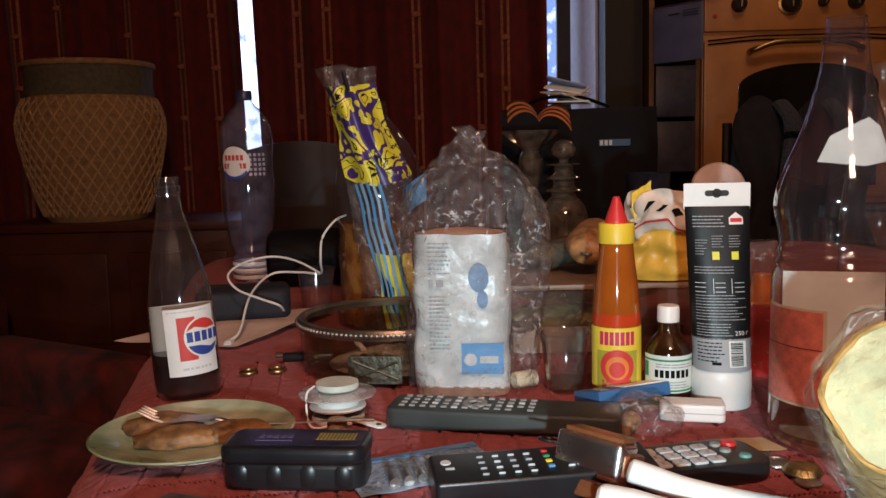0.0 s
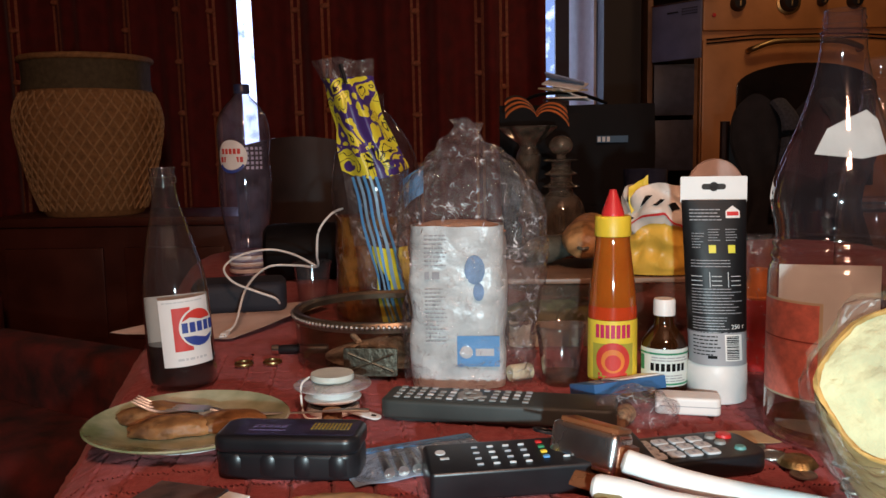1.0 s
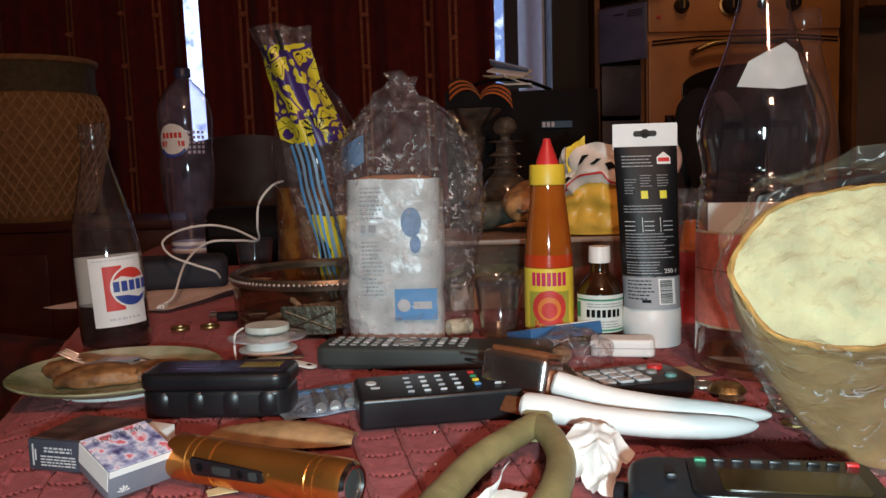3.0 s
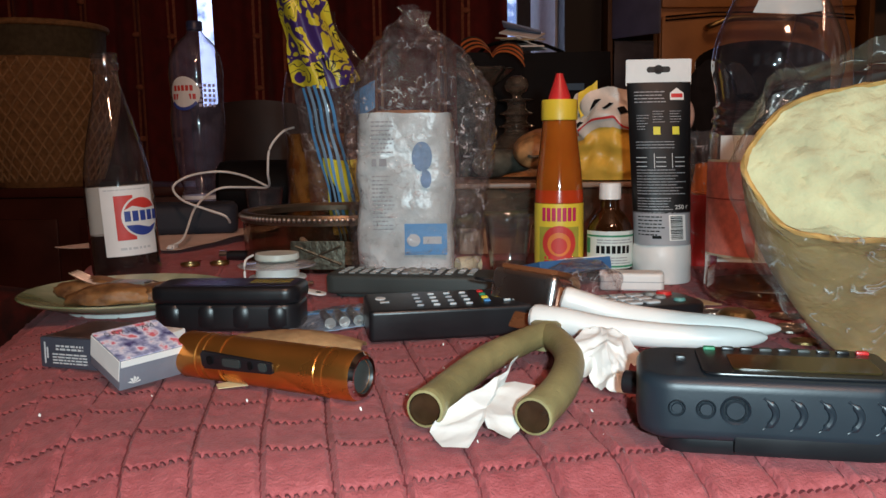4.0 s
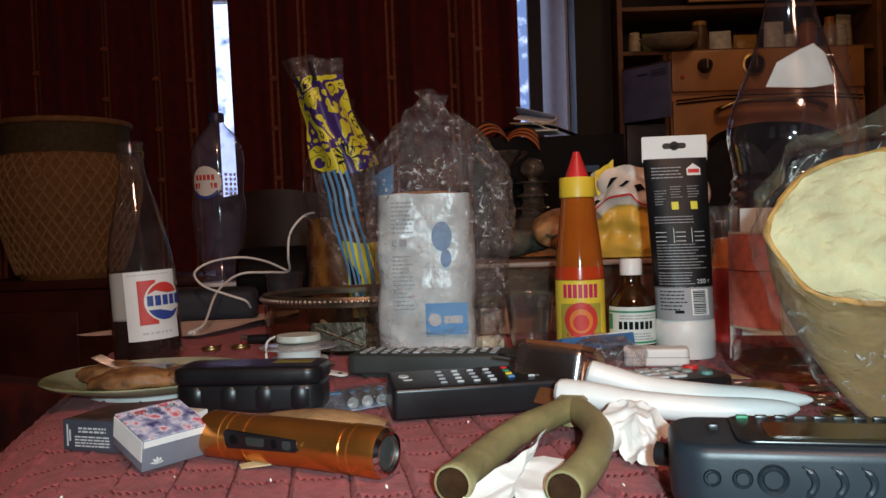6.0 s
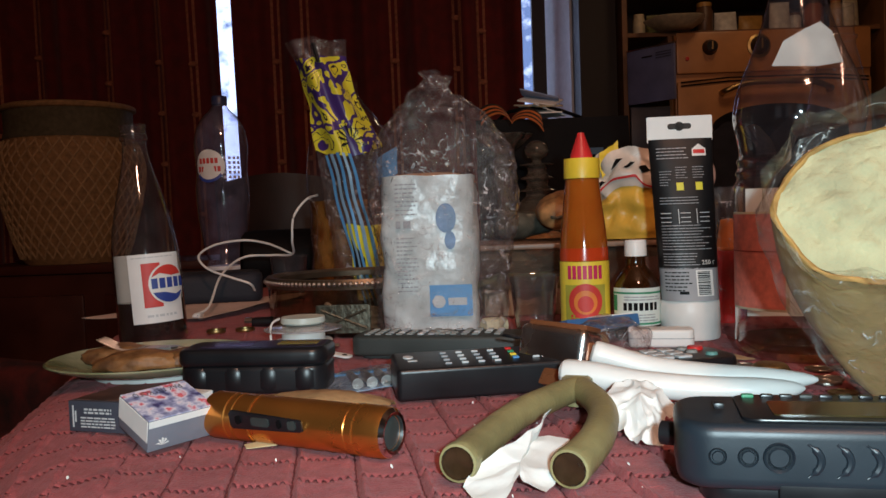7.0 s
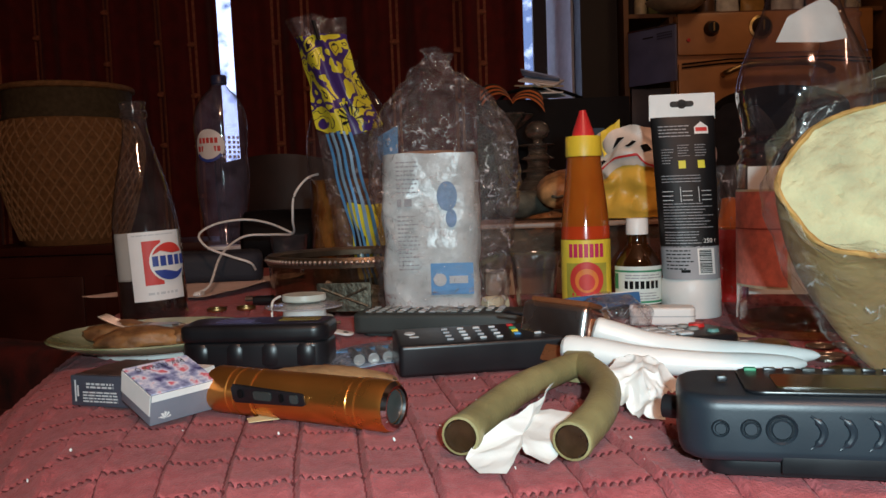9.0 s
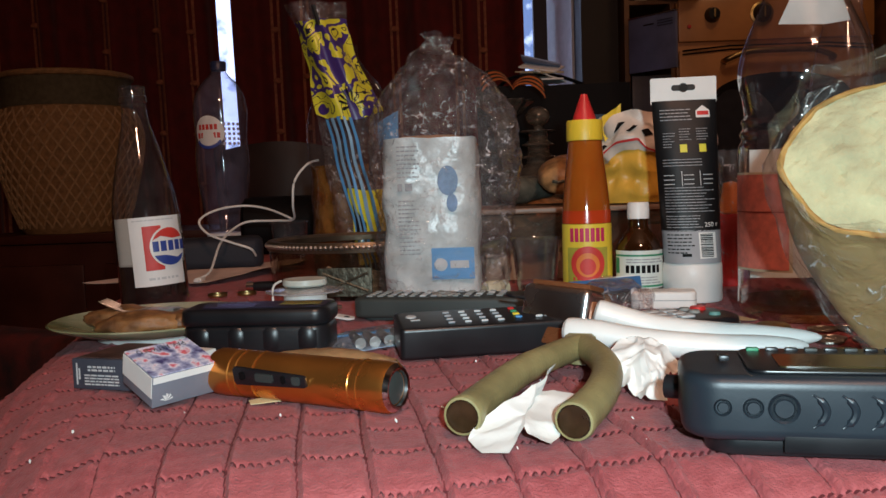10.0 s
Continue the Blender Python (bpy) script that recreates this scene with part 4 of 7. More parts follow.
for k, r in enumerate((0.0038, 0.0044, 0.0066)):
    part("side_button", move(lathe([(0, 0.0016), (r * 0.6, 0.0016), (r * 0.7, 0.0005), (r * 0.85, 0.0005), (r, 0.0016), (r * 1.08, 0)], 20), pose(-0.043 + 0.0130 * k, -0.0325, 0.0235, 90, 0, 0)), RUGGED, hs)
for k in range(9):
    part("key", box(0.006, 0.004, 0.0022, (-0.024 + 0.0092 * k, 0.0205, 0.0385), 0.0008), (GREEN, BLACK, BLACK, GREYBLACK, BLACK, GREYBLACK, BLACK, BLACK, RED)[k], hs)
part("slide_switch", box(0.005, 0.008, 0.003, (-0.040, -0.004, 0.039), 0.001), BLACK, hs)
part("plug", tube([(-0.058, 0.018, 0.020), (-0.066, 0.021, 0.020)], 0.0062, 12), BLACK, hs)

# the half loaf in a plastic bag, standing on its end
CRUMB = mat("pale_bread_crumb", (0.43, 0.395, 0.23), 0.95, vary=0.22, scale=45, bump=1.0, bscale=170)
CRUST = mat("brown_crust", (0.36, 0.24, 0.10), 0.7, vary=0.45, scale=22, bump=0.4, bscale=120)
bread = thing("half_loaf", pose(0, 0, 0), "cut half loaf of white bread standing in plastic", "bread")
FACE, NORM = Vector((0.3070, 0.452, 0.886)), Vector((-0.30, -0.86, 0.42)).normalized()
LEAN = radians(14)
BX = Vector((0, 0, 1)).cross(NORM).normalized()
BY = NORM.cross(BX)
BX, BY = BX * math.cos(LEAN) + BY * math.sin(LEAN), BY * math.cos(LEAN) - BX * math.sin(LEAN)
FOOT = Vector((0.355, 0.500, TZ + 0.0))


def loaf(t, a, grow=0.0):
    """A point of the loaf: t from the cut face to the foot, a round it."""
    k = (1 - t ** 1.7) ** 0.62 * 0.86 + 0.14
    c = FACE.lerp(FOOT + Vector((0, 0, 0.012)), t) + Vector((0.0, 0.02, 0.0)) * math.sin(math.pi * t)
    bump = 1 + 0.035 * math.sin(3 * a + 1) + 0.02 * math.sin(7 * a)
    p = c + (BX * math.cos(a) * (0.068 + grow) + BY * math.sin(a) * (0.0455 + grow)) * k * bump
    p.z = max(p.z, TZ + 0.001)
    return p


def loaf_ring(grow, t0, n=26, seg=48, rag=0.0, t1=1.0):
    bm = bmesh.new()
    rings = []
    for i in range(n + 1):
        t = t0 + (t1 - t0) * i / n
        ring = []
        for k in range(seg):
            p = loaf(max(t, 0), 2 * math.pi * k / seg, grow)
            if t < 0:
                p += NORM * (-t) * 0.16
            if rag:
                p += fuzz(p, 38, rag) + fuzz(p, 90, rag * 0.4)
                p.z = max(p.z, TZ + 0.0008)
            ring.append(bm.verts.new(p))
        rings.append(ring)
    for lo, hi in zip(rings, rings[1:]):
        for k in range(seg):
            bm.faces.new((lo[k], lo[(k + 1) % seg], hi[(k + 1) % seg], hi[k]))
    return bm, rings


bm, rings = loaf_ring(0, 0.0)
bm.faces.new(rings[-1])
bmesh.ops.recalc_face_normals(bm, faces=bm.faces)
part("crust", bm, CRUST, bread)


def crumb(u, v):
    p = FACE.lerp(loaf(0, 2 * math.pi * u), 0.955 * v)
    return p + NORM * (0.0004 + 0.004 * (1 - v ** 3) + 0.0028 * noise.noise(p * 120) + 0.0012 * noise.noise(p * 380))


part("crumb", surface(crumb, 64, 26), CRUMB, bread, "pale open crumb")
part("crust_rim", surface(lambda u, v: FACE.lerp(loaf(0, 2 * math.pi * u), 0.945 + 0.060 * v) + NORM * (0.0006 + 0.0016 * math.sin(math.pi * v)) + fuzz((math.cos(6.283 * u) * 3, math.sin(6.283 * u) * 3, v), 2.5, 0.0012), 64, 6), mat("golden_crust_rim", (0.40, 0.22, 0.06), 0.75, vary=0.4, scale=60, bump=0.5), bread, "golden-brown crust edge")
bag = thing("bread_bag", pose(0, 0, 0), "thin crinkled clear plastic bag round the loaf", "plastic bag")
part("film", loaf_ring(0.0065, 0.0, rag=0.004)[0], BAGFILM, bag)
part("open_mouth", loaf_ring(0.0065, -0.20, n=12, rag=0.007, t1=0.0)[0], BAGFILM, bag, "loose open bag mouth")


# ---- things in the middle of the table ----
# a glass cola bottle, partly full
def tapered(profile):
    """The radius of a profile by height."""
    zs, rs = [p[1] for p in profile], [p[0] for p in profile]
    return lambda z: float(np.interp(z, zs, rs))


def outline(pts, n=6):
    return [(max(p.x, 0.0), p.y) for p in spline([(r, z, 0) for r, z in pts], n)]


cola = thing("cola_bottle", pose(-0.2680, 0.955, TZ, 0, -3.2, 0), "tall clear glass cola bottle, one third full", "bottle")
COLA_PROF = outline([(0.034, 0.002), (0.0365, 0.010), (0.037, 0.03), (0.0368, 0.06), (0.0362, 0.10), (0.034, 0.125), (0.028, 0.155), (0.0205, 0.185), (0.0155, 0.205), (0.0132, 0.222)], 5) + [(0.0132, 0.2285), (0.0150, 0.2300), (0.0150, 0.2355), (0.0136, 0.2370), (0.0136, 0.2425), (0.0145, 0.2440), (0.0142, 0.2470), (0.0115, 0.2470), (0.0105, 0.2440), (0.0105, 0.225)]
part("glass", lathe([(0, 0.004), (0.028, 0.001)] + COLA_PROF, 48), clear("brownish_glass", (0.92, 0.90, 0.89), 0.05, 0.018, ior=1.52, gain=2.6), cola)
COLA_LIQ = mat("dark_cola", (0.022, 0.005, 0.003), 0.05, vary=0.2, bump=0)
part("cola", lathe([(0, 0.006), (0.032, 0.006)] + [(r - 0.0018, z) for r, z in COLA_PROF if 0.012 < z < 0.050] + [(0.0352, 0.0515), (0, 0.0515)], 40), COLA_LIQ, cola, "dark brown drink")
cr = tapered(COLA_PROF[:40])
LT, LB = 0.1035, 0.0285
part("label_back", wrapped(rect(-0.052, LB, 0.052, LT), -0.0012, 195, cr), mat("grey_label_back", (0.50, 0.48, 0.44), 0.7, vary=0.08), cola, "pale back of the label seen through glass")
lab = part("label", wrapped(rect(-0.030, LB, 0.030, LT), 0.0003, 34, cr), mat("white_label_paper", (0.78, 0.78, 0.77), 0.5, vary=0.06), cola, "white, red and blue paper label")
part("label_red", wrapped(rect(-0.016, LB + 0.017, 0.004, LT - 0.010), 0.0007, 34, cr), INK_RED, lab, smooth=True)
CC = (0.0125, LB + 0.0415)
part("label_disc", wrapped(flat(circle(0.0225, 28, *CC)), 0.0011, 34, cr), WHITE, lab)
top = [(CC[0] + 0.0205 * math.cos(radians(a)), CC[1] + 0.0205 * math.sin(radians(a))) for a in range(28, 168, 10)] + [(CC[0] - 0.010, CC[1] + 0.012), (CC[0] + 0.004, CC[1] + 0.0085)]
low = [(CC[0] + 0.0205 * math.cos(radians(a)), CC[1] + 0.0205 * math.sin(radians(a))) for a in range(205, 345, 10)] + [(CC[0] + 0.008, CC[1] - 0.0125), (CC[0] - 0.006, CC[1] - 0.009)]
part("label_wave", wrapped(flat(top), 0.0015, 34, cr), INK_RED, lab)
part("label_wave", wrapped(flat(low), 0.0015, 34, cr), INK_BLUE, lab)
part("label_mark", wrapped(merge(*[rect(CC[0] - 0.0195 + 0.0085 * k, CC[1] - 0.0045, CC[0] - 0.0195 + 0.0085 * k + 0.0065, CC[1] + 0.0065) for k in range(5)]), 0.0019, 34, cr), INK_BLUE, lab)
part("small_print", wrapped(bars(-0.026, 0.024, LT - 0.003, 1, 0.003, 0.0012, 7, 0.2), 0.0007, 34, cr), PALEINK, lab)
part("small_print", wrapped(bars(-0.014, 0.02, LB + 0.009, 1, 0.003, 0.0025, 8, 0.1), 0.0007, 34, cr), PALEINK, lab)

# the plate with fried fish and a fork
PLATE = mat("cream_green_glaze", (0.45, 0.47, 0.33), 0.16, vary=0.35, scale=16, bump=0.05, coat=0.4, stain=(0.13, 0.20, 0.09))
plate = thing("plate", pose(-0.207, 0.778, TZ) @ Matrix.Diagonal((0.93, 0.93, 1, 1)), "shallow cream plate with a soft green rim", "plate")
part("dish", lathe([(0, 0.004), (0.062, 0.004), (0.070, 0.006), (0.098, 0.0145), (0.1005, 0.0165), (0.0985, 0.0175), (0.069, 0.0095), (0.060, 0.0072), (0, 0.0072)], 64), PLATE, plate)
part("foot_ring", lathe([(0.050, 0.0), (0.056, 0.0), (0.056, 0.005), (0.050, 0.005)], 40), WHITE, plate)
FRIED = mat("golden_fried_crust", (0.27, 0.13, 0.045), 0.5, vary=0.55, scale=45, bump=0.6, bscale=160, stain=(0.06, 0.025, 0.010))


def fried_piece(m, rx, ry, rz, seed):
    ob = thing("fried_fish", m, "golden-brown fried fish piece on a plate", "food", "fried fish on the plate")
    bm = bmesh.new()
    bmesh.ops.create_icosphere(bm, subdivisions=4, radius=1)
    for v in bm.verts:
        n = v.co.normalized()
        q = 1 + 0.16 * noise.noise(n * 1.7 + Vector((seed, 0, 0))) + 0.06 * noise.noise(n * 5 + Vector((0, seed, 0)))
        v.co = Vector((n.x * rx * q, n.y * ry * q, max(-0.35, n.z) * rz * q + 0.35 * rz))
    part("flesh", bm, FRIED, ob)
    return ob


fried_piece(pose(-0.245, 0.800, TZ + 0.0085, 0, 0, 20), 0.038, 0.021, 0.012, 1.0)
fried_piece(pose(-0.215, 0.762, TZ + 0.0085, 0, 0, 12), 0.040, 0.019, 0.0115, 4.0)
fried_piece(pose(-0.170, 0.778, TZ + 0.0085, 0, 0, 25), 0.034, 0.018, 0.011, 7.0)
fork = thing("fork", pose(0.015, -0.012, TZ - 0.0125), "steel table fork lying across the plate", "fork")
part("handle", tube(spline([(-0.205, 0.806, 0.033), (-0.18, 0.806, 0.0285), (-0.13, 0.806, 0.028), (-0.08, 0.806, 0.030), (-0.055, 0.806, 0.030)], 5), [0.0035] * 8 + [0.0020] * 6 + [0.0036] * 7, 8, 0.5), STEEL, fork)
part("neck", prism([(-0.236, 0.796), (-0.21, 0.7985), (-0.203, 0.806), (-0.21, 0.8135), (-0.236, 0.816)], 0.0325, 0.0345), STEEL, fork)
for k in range(4):
    part("tine", tube(spline([(-0.234, 0.7975 + 0.0057 * k, 0.0335), (-0.255, 0.797 + 0.006 * k, 0.0335), (-0.278, 0.797 + 0.006 * k, 0.044)], 4), [0.0016] * 6 + [0.0012] * 2 + [0.0006], 6), STEEL, fork)

# a black plastic box with a printed lid
bb = thing("battery_box", pose(-0.092, 0.690, TZ, 0, 0, -4), "black plastic battery pack with a scuffed printed label", "box")
body = merge(prism(rounded(0.118, 0.050, 0.014, 6), 0.0, 0.0225, 0.004, 3), prism(rounded(0.120, 0.053, 0.013, 6), 0.022, 0.036, 0.005, 3))
part("body", body, BLACK, bb)
for k in range(4):
    part("cell_bulge", move(lathe([(0.0, 0.003), (0.012, 0.003), (0.0135, 0.005), (0.0135, 0.018), (0.012, 0.021), (0, 0.021)], 20), pose(-0.042 + 0.028 * k, -0.0132, 0)), BLACK, bb)
part("label", prism(rounded(0.098, 0.036, 0.003, 4, 0.006), 0.0361, 0.0364), mat("scuffed_violet_label", (0.028, 0.022, 0.055), 0.3, vary=0.6, scale=70), bb, "dark violet printed label")
part("yellow_print", move(merge(*[box(0.0016, 0.016, 0.0003, (0.018 + 0.003 * k, 0.003, 0.0365)) for k in range(11)]), Matrix()), mat("worn_yellow_print", (0.35, 0.27, 0.05), 0.5), bb, smooth=False)
part("pale_print", merge(*[box(0.004, 0.006, 0.0003, (-0.03 + 0.006 * k, 0.002, 0.0365)) for k in range(5)], box(0.03, 0.0015, 0.0003, (-0.018, -0.008, 0.0365))), mat("violet_print", (0.12, 0.10, 0.22), 0.5), bb, smooth=False)

# a reel of fishing line with a white tag, lying on a second reel
reel = thing("line_reel", pose(-0.083, 0.852, TZ), "white plastic reel of line with a clear flange", "reel")
part("base_flange", lathe([(0, 0.0), (0.026, 0.0), (0.027, 0.003), (0.026, 0.006), (0, 0.006)], 36), WHITE, reel)
part("line_winding", lathe([(0.0, 0.006), (0.0225, 0.006), (0.024, 0.009), (0.0225, 0.012), (0.0, 0.012)], 36), BLACK, reel, "dark wound line")
part("hub", lathe([(0.018, 0.012), (0.028, 0.013), (0.029, 0.0145), (0.028, 0.016), (0.0215, 0.0165), (0.0215, 0.029), (0.0, 0.030)], 36), WHITE, reel)
part("clear_flange", lathe([(0.020, 0.0295), (0.0375, 0.0268), (0.0392, 0.0268), (0.0392, 0.0280), (0.0375, 0.0284), (0.020, 0.0310)], 40), clear("milky_flange", (0.85, 0.87, 0.85), 0.1, 0.55), reel, "milky clear flange")
part("cap", lathe([(0.0, 0.0325), (0.021, 0.0325), (0.022, 0.034), (0.0215, 0.039), (0.0, 0.0395)], 36), mat("pale_mint_plastic", (0.62, 0.68, 0.62), 0.4), reel)
part("thread", tube(spline([(-0.020, -0.018, 0.0395), (-0.026, -0.03, 0.034), (-0.024, -0.037, 0.012), (-0.018, -0.040, 0.004), (0.0, -0.034, 0.004), (0.018, -0.030, 0.006)], 5), 0.0011, 6), WHITE, reel, "white cord")
tag = thing("tag", pose(-0.050, 0.826, TZ + 0.002, 0, 6, -28), "white plastic tag with a round hole", "tag")
tb = prism(rounded(0.040, 0.013, 0.0055, 6), 0.0015, 0.0035, 0.0005)
part("strip", tb, WHITE, tag)
part("hole", lathe([(0, 0.0037), (0.0026, 0.0037), (0.003, 0.0032)], 16), MATT_BLACK, tag, m=pose(0.0125, 0, 0))
corkp = thing("cork", pose(-0.077, 0.806, TZ, 0, 0, 0), "small tan bottle cork", "cork")
part("stopper", lathe([(0, 0), (0.009, 0), (0.0098, 0.002), (0.0098, 0.013), (0.009, 0.015), (0, 0.015)], 20), mat("tan_cork", (0.42, 0.27, 0.14), 0.9, vary=0.4, scale=200, bump=0.5), corkp)

# remote controls
def keypad(parent, rows, cols, x0, y0, dx, dy, sx, sy, z, mats, seed=1, gaps=0.0, round_keys=False):
    r2 = random.Random(seed)
    for i in range(cols):
        for j in range(rows):
            if r2.random() < gaps:
                continue
            if round_keys:
                b = lathe([(sx / 2, 0), (sx / 2, 0.0012), (sx * 0.4, 0.0018), (0, 0.0018)], 12)
                b = move(b, pose(x0 + i * dx, y0 + j * dy, z))
            else:
                b = box(sx, sy, 0.0018, (x0 + i * dx, y0 + j * dy, z), 0.0005, 1)
            part("key", b, mats[r2.randrange(len(mats))], parent)


KEYGREY = mat("grey_rubber_key", (0.26, 0.27, 0.26), 0.6, vary=0.1)
rem = thing("remote_control", pose(0.0835, 0.8175, TZ, 0, 0, -11.5), "long charcoal remote control with small grey keys", "remote control", "remote controls")
part("case", prism(rounded(0.226, 0.052, 0.010, 6), 0.003, 0.022, 0.004, 3), GREYBLACK, rem)
part("keel", prism(rounded(0.21, 0.040, 0.01, 5), 0.0, 0.006, 0.001), GREYBLACK, rem)
keypad(rem, 4, 13, -0.098, -0.0155, 0.0105, 0.0105, 0.0062, 0.0048, 0.0222, (KEYGREY, KEYGREY, KEYGREY, KEYGREY, PALEINK, KEYGREY, GREYINK, KEYGREY), 3, 0.12)
part("ring_key", lathe([(0.006, 0.022), (0.0065, 0.0238), (0.012, 0.0240), (0.0128, 0.022)], 24), KEYGREY, rem, m=pose(-0.028, 0, 0))
lg = thing("remote_control", pose(0.1065, 0.657, TZ + 0.0028, 6.0, 0, 9.5), "glossy black remote control with coloured keys", "remote control", "remote controls")
part("case", prism(rounded(0.175, 0.050, 0.004, 5), 0.0, 0.024, 0.003, 3), BLACK, lg)
part("badge", lathe([(0, 0.0247), (0.0038, 0.0247), (0.0042, 0.024)], 20), PALEINK, lg, "round silver maker badge", m=pose(-0.0755, 0.0085, 0))
part("badge_bar", box(0.007, 0.003, 0.0004, (-0.0735, -0.002, 0.0241)), PALEINK, lg, smooth=False)
keypad(lg, 4, 4, -0.048, -0.016, 0.0125, 0.0095, 0.0052, 0.0016, 0.0240, (PALEINK, PALEINK, GREYINK), 5)
for k, mcol in enumerate((RED, GREEN, YELLOW, SKYBLUE)):
    part("colour_key", box(0.0052, 0.0042, 0.0016, (0.0045, 0.0155 - 0.0085 * k, 0.024), 0.0006, 1), mcol, lg)
keypad(lg, 3, 3, 0.020, -0.012, 0.011, 0.0105, 0.0055, 0.0015, 0.0240, (PALEINK, GREYINK), 6)
rm2 = thing("remote_control", pose(0.228, 0.690, TZ, 0, 0, 14), "small black remote control with white number keys", "remote control", "remote controls")
part("case", prism(rounded(0.128, 0.064, 0.020, 8), 0.0, 0.016, 0.004, 3), BLACK, rm2)
for i in range(5):
    for j in range(3):
        k = part("key", prism(rounded(0.0125, 0.0115, 0.0025, 4, -0.045 + 0.0155 * i, -0.0165 + 0.0145 * j), 0.0161, 0.0182, 0.0005, 1), PALEINK, rm2)
        part("digit", box(0.0022, 0.0045, 0.0003, (-0.045 + 0.0155 * i, -0.0165 + 0.0145 * j, 0.0183)), GREYINK, k, smooth=False)
part("power_key", lathe([(0, 0.0190), (0.006, 0.0186), (0.007, 0.016)], 20), RED, rm2, "red power key", m=pose(0.046, 0.0155, 0))
for k in range(3):
    part("key", lathe([(0, 0.0186), (0.0042, 0.0182), (0.005, 0.016)], 16), (KEYGREY, KEYGREY, mat("teal_key", (0.12, 0.32, 0.30), 0.5))[k], rm2, m=pose(0.034 + 0.001 * k, 0.016 - 0.0145 * k, 0) if k < 2 else pose(0.044, -0.014, 0))

# the clear packet of nappies or wipes, tied in a film bag
PACKET = mat("silver_white_packet", (0.60, 0.65, 0.65), 0.28, vary=0.3, scale=30, bump=1.0, bscale=55, spec=0.6)
pk = thing("foil_packet", pose(0.045, 0.958, TZ, 0, 0, -3), "tall silver-white printed packet standing upright", "packet")


def pk_at(u, v):
    a = 2 * math.pi * u
    sx = 0.0535 * math.copysign(abs(math.cos(a)) ** 0.45, math.cos(a))
    sy = 0.034 * math.copysign(abs(math.sin(a)) ** 0.55, math.sin(a))
    z = 0.178 * v
    p = Vector((sx * (0.97 + 0.03 * math.sin(math.pi * v)), sy, z))
    return p + fuzz(p, 34, 0.0035) * min(1, v * 8) * Vector((1, 1, 0)).length * 0.7 if v > 0 else p


pb_ = surface(pk_at, 64, 36)
part("body", pb_, PACKET, pk)
part("top", lathe([(0, 0.183), (0.03, 0.182), (0.045, 0.178), (0.0545, 0.170)], 32), mat("orange_paper_roll", (0.45, 0.24, 0.13), 0.8, vary=0.2), pk, "tan rolled paper showing at the top", m=Matrix.Diagonal((1.0, 0.62, 1, 1)))
part("blue_panel", move(rect(0.000, 0.026, 0.046, 0.060), pose(0, -0.0375, 0)), SKYBLUE, pk, "blue printed panel", smooth=False)
part("blue_mark", move(merge(flat(circle(0.011, 20, 0.020, 0.132, 0.016)), flat(circle(0.006, 14, 0.024, 0.108, 0.010))), pose(0, -0.0375, 0)), mat("soft_blue_print", (0.14, 0.24, 0.42), 0.4, vary=0.4, scale=90), pk, "blue printed mark", smooth=False)
part("panel_mark", move(merge(flat(circle(0.007, 16, 0.010, 0.042)), rect(0.020, 0.038, 0.040, 0.046)), pose(0, -0.0382, 0)), PALEINK, pk, smooth=False)
part("small_print", move(merge(bars(-0.034, -0.008, 0.170, 8, 0.0046, 0.0016, 11, 0.3), bars(-0.034, -0.010, 0.112, 14, 0.0044, 0.0015, 12, 0.4), merge(rect(-0.034, 0.122, -0.029, 0.130), rect(-0.026, 0.122, -0.018, 0.130))), pose(0, -0.0378, 0)), GREYINK, pk, smooth=False)
fb = thing("film_bag", pose(0.055, 0.958, TZ, 0, 0, 0), "crinkled clear film bag knotted at the top", "plastic bag")


def fb_at(u, v):
    a = 2 * math.pi * u
    w = float(np.interp(v, [0, 0.1, 0.55, 0.66, 0.80, 0.93, 0.965, 1.0], [0.066, 0.068, 0.076, 0.078, 0.060, 0.022, 0.010, 0.017]))
    dd = float(np.interp(v, [0, 0.1, 0.6, 0.7, 0.85, 0.95, 1.0], [0.041, 0.042, 0.045, 0.045, 0.03, 0.009, 0.012]))
    ca, sa = math.cos(a), math.sin(a)
    p = Vector((w * math.copysign(abs(ca) ** 0.6, ca) + (0.012 * math.sin(math.pi * min(v, 1)) if ca > 0 else 0), dd * math.copysign(abs(sa) ** 0.6, sa), 0.29 * v))
    pleat = 0.06 * math.sin(13 * a) * max(0, v - 0.6) / 0.4
    q = fuzz(p, 26, 0.007) + fuzz(p, 75, 0.0045) + fuzz(p, 190, 0.0012)
    p = Vector((p.x * (1 + pleat), p.y * (1 + pleat), p.z)) + q
    p.z = max(p.z, 0.0008)
    return p


part("film", surface(lambda u, v: fb_at(u, 0.94 * v), 110, 90), FILM, fb)
part("gathered_mouth", surface(lambda u, v: fb_at(u, 0.94 + 0.06 * v), 110, 8), FILM, fb, "gathered and flared bag mouth")

# squeezy sauce bottle
SAUCE_P = outline([(0.0245, 0.0), (0.0255, 0.006), (0.0258, 0.05), (0.0252, 0.09), (0.0235, 0.115), (0.0205, 0.140), (0.0182, 0.160), (0.0178, 0.168)], 5)
sc = thing("sauce_bottle", pose(0.208, 0.906, TZ), "orange sauce squeeze bottle with yellow collar and red tip", "bottle")
SAUCE, sn, sb = shader("orange_sauce")
put(sb, Base_Color=(0.62, 0.17, 0.02, 1), Roughness=0.07, Coat_Weight=0.6, Coat_Roughness=0.03, Subsurface_Weight=0.3, Subsurface_Scale=0.01)
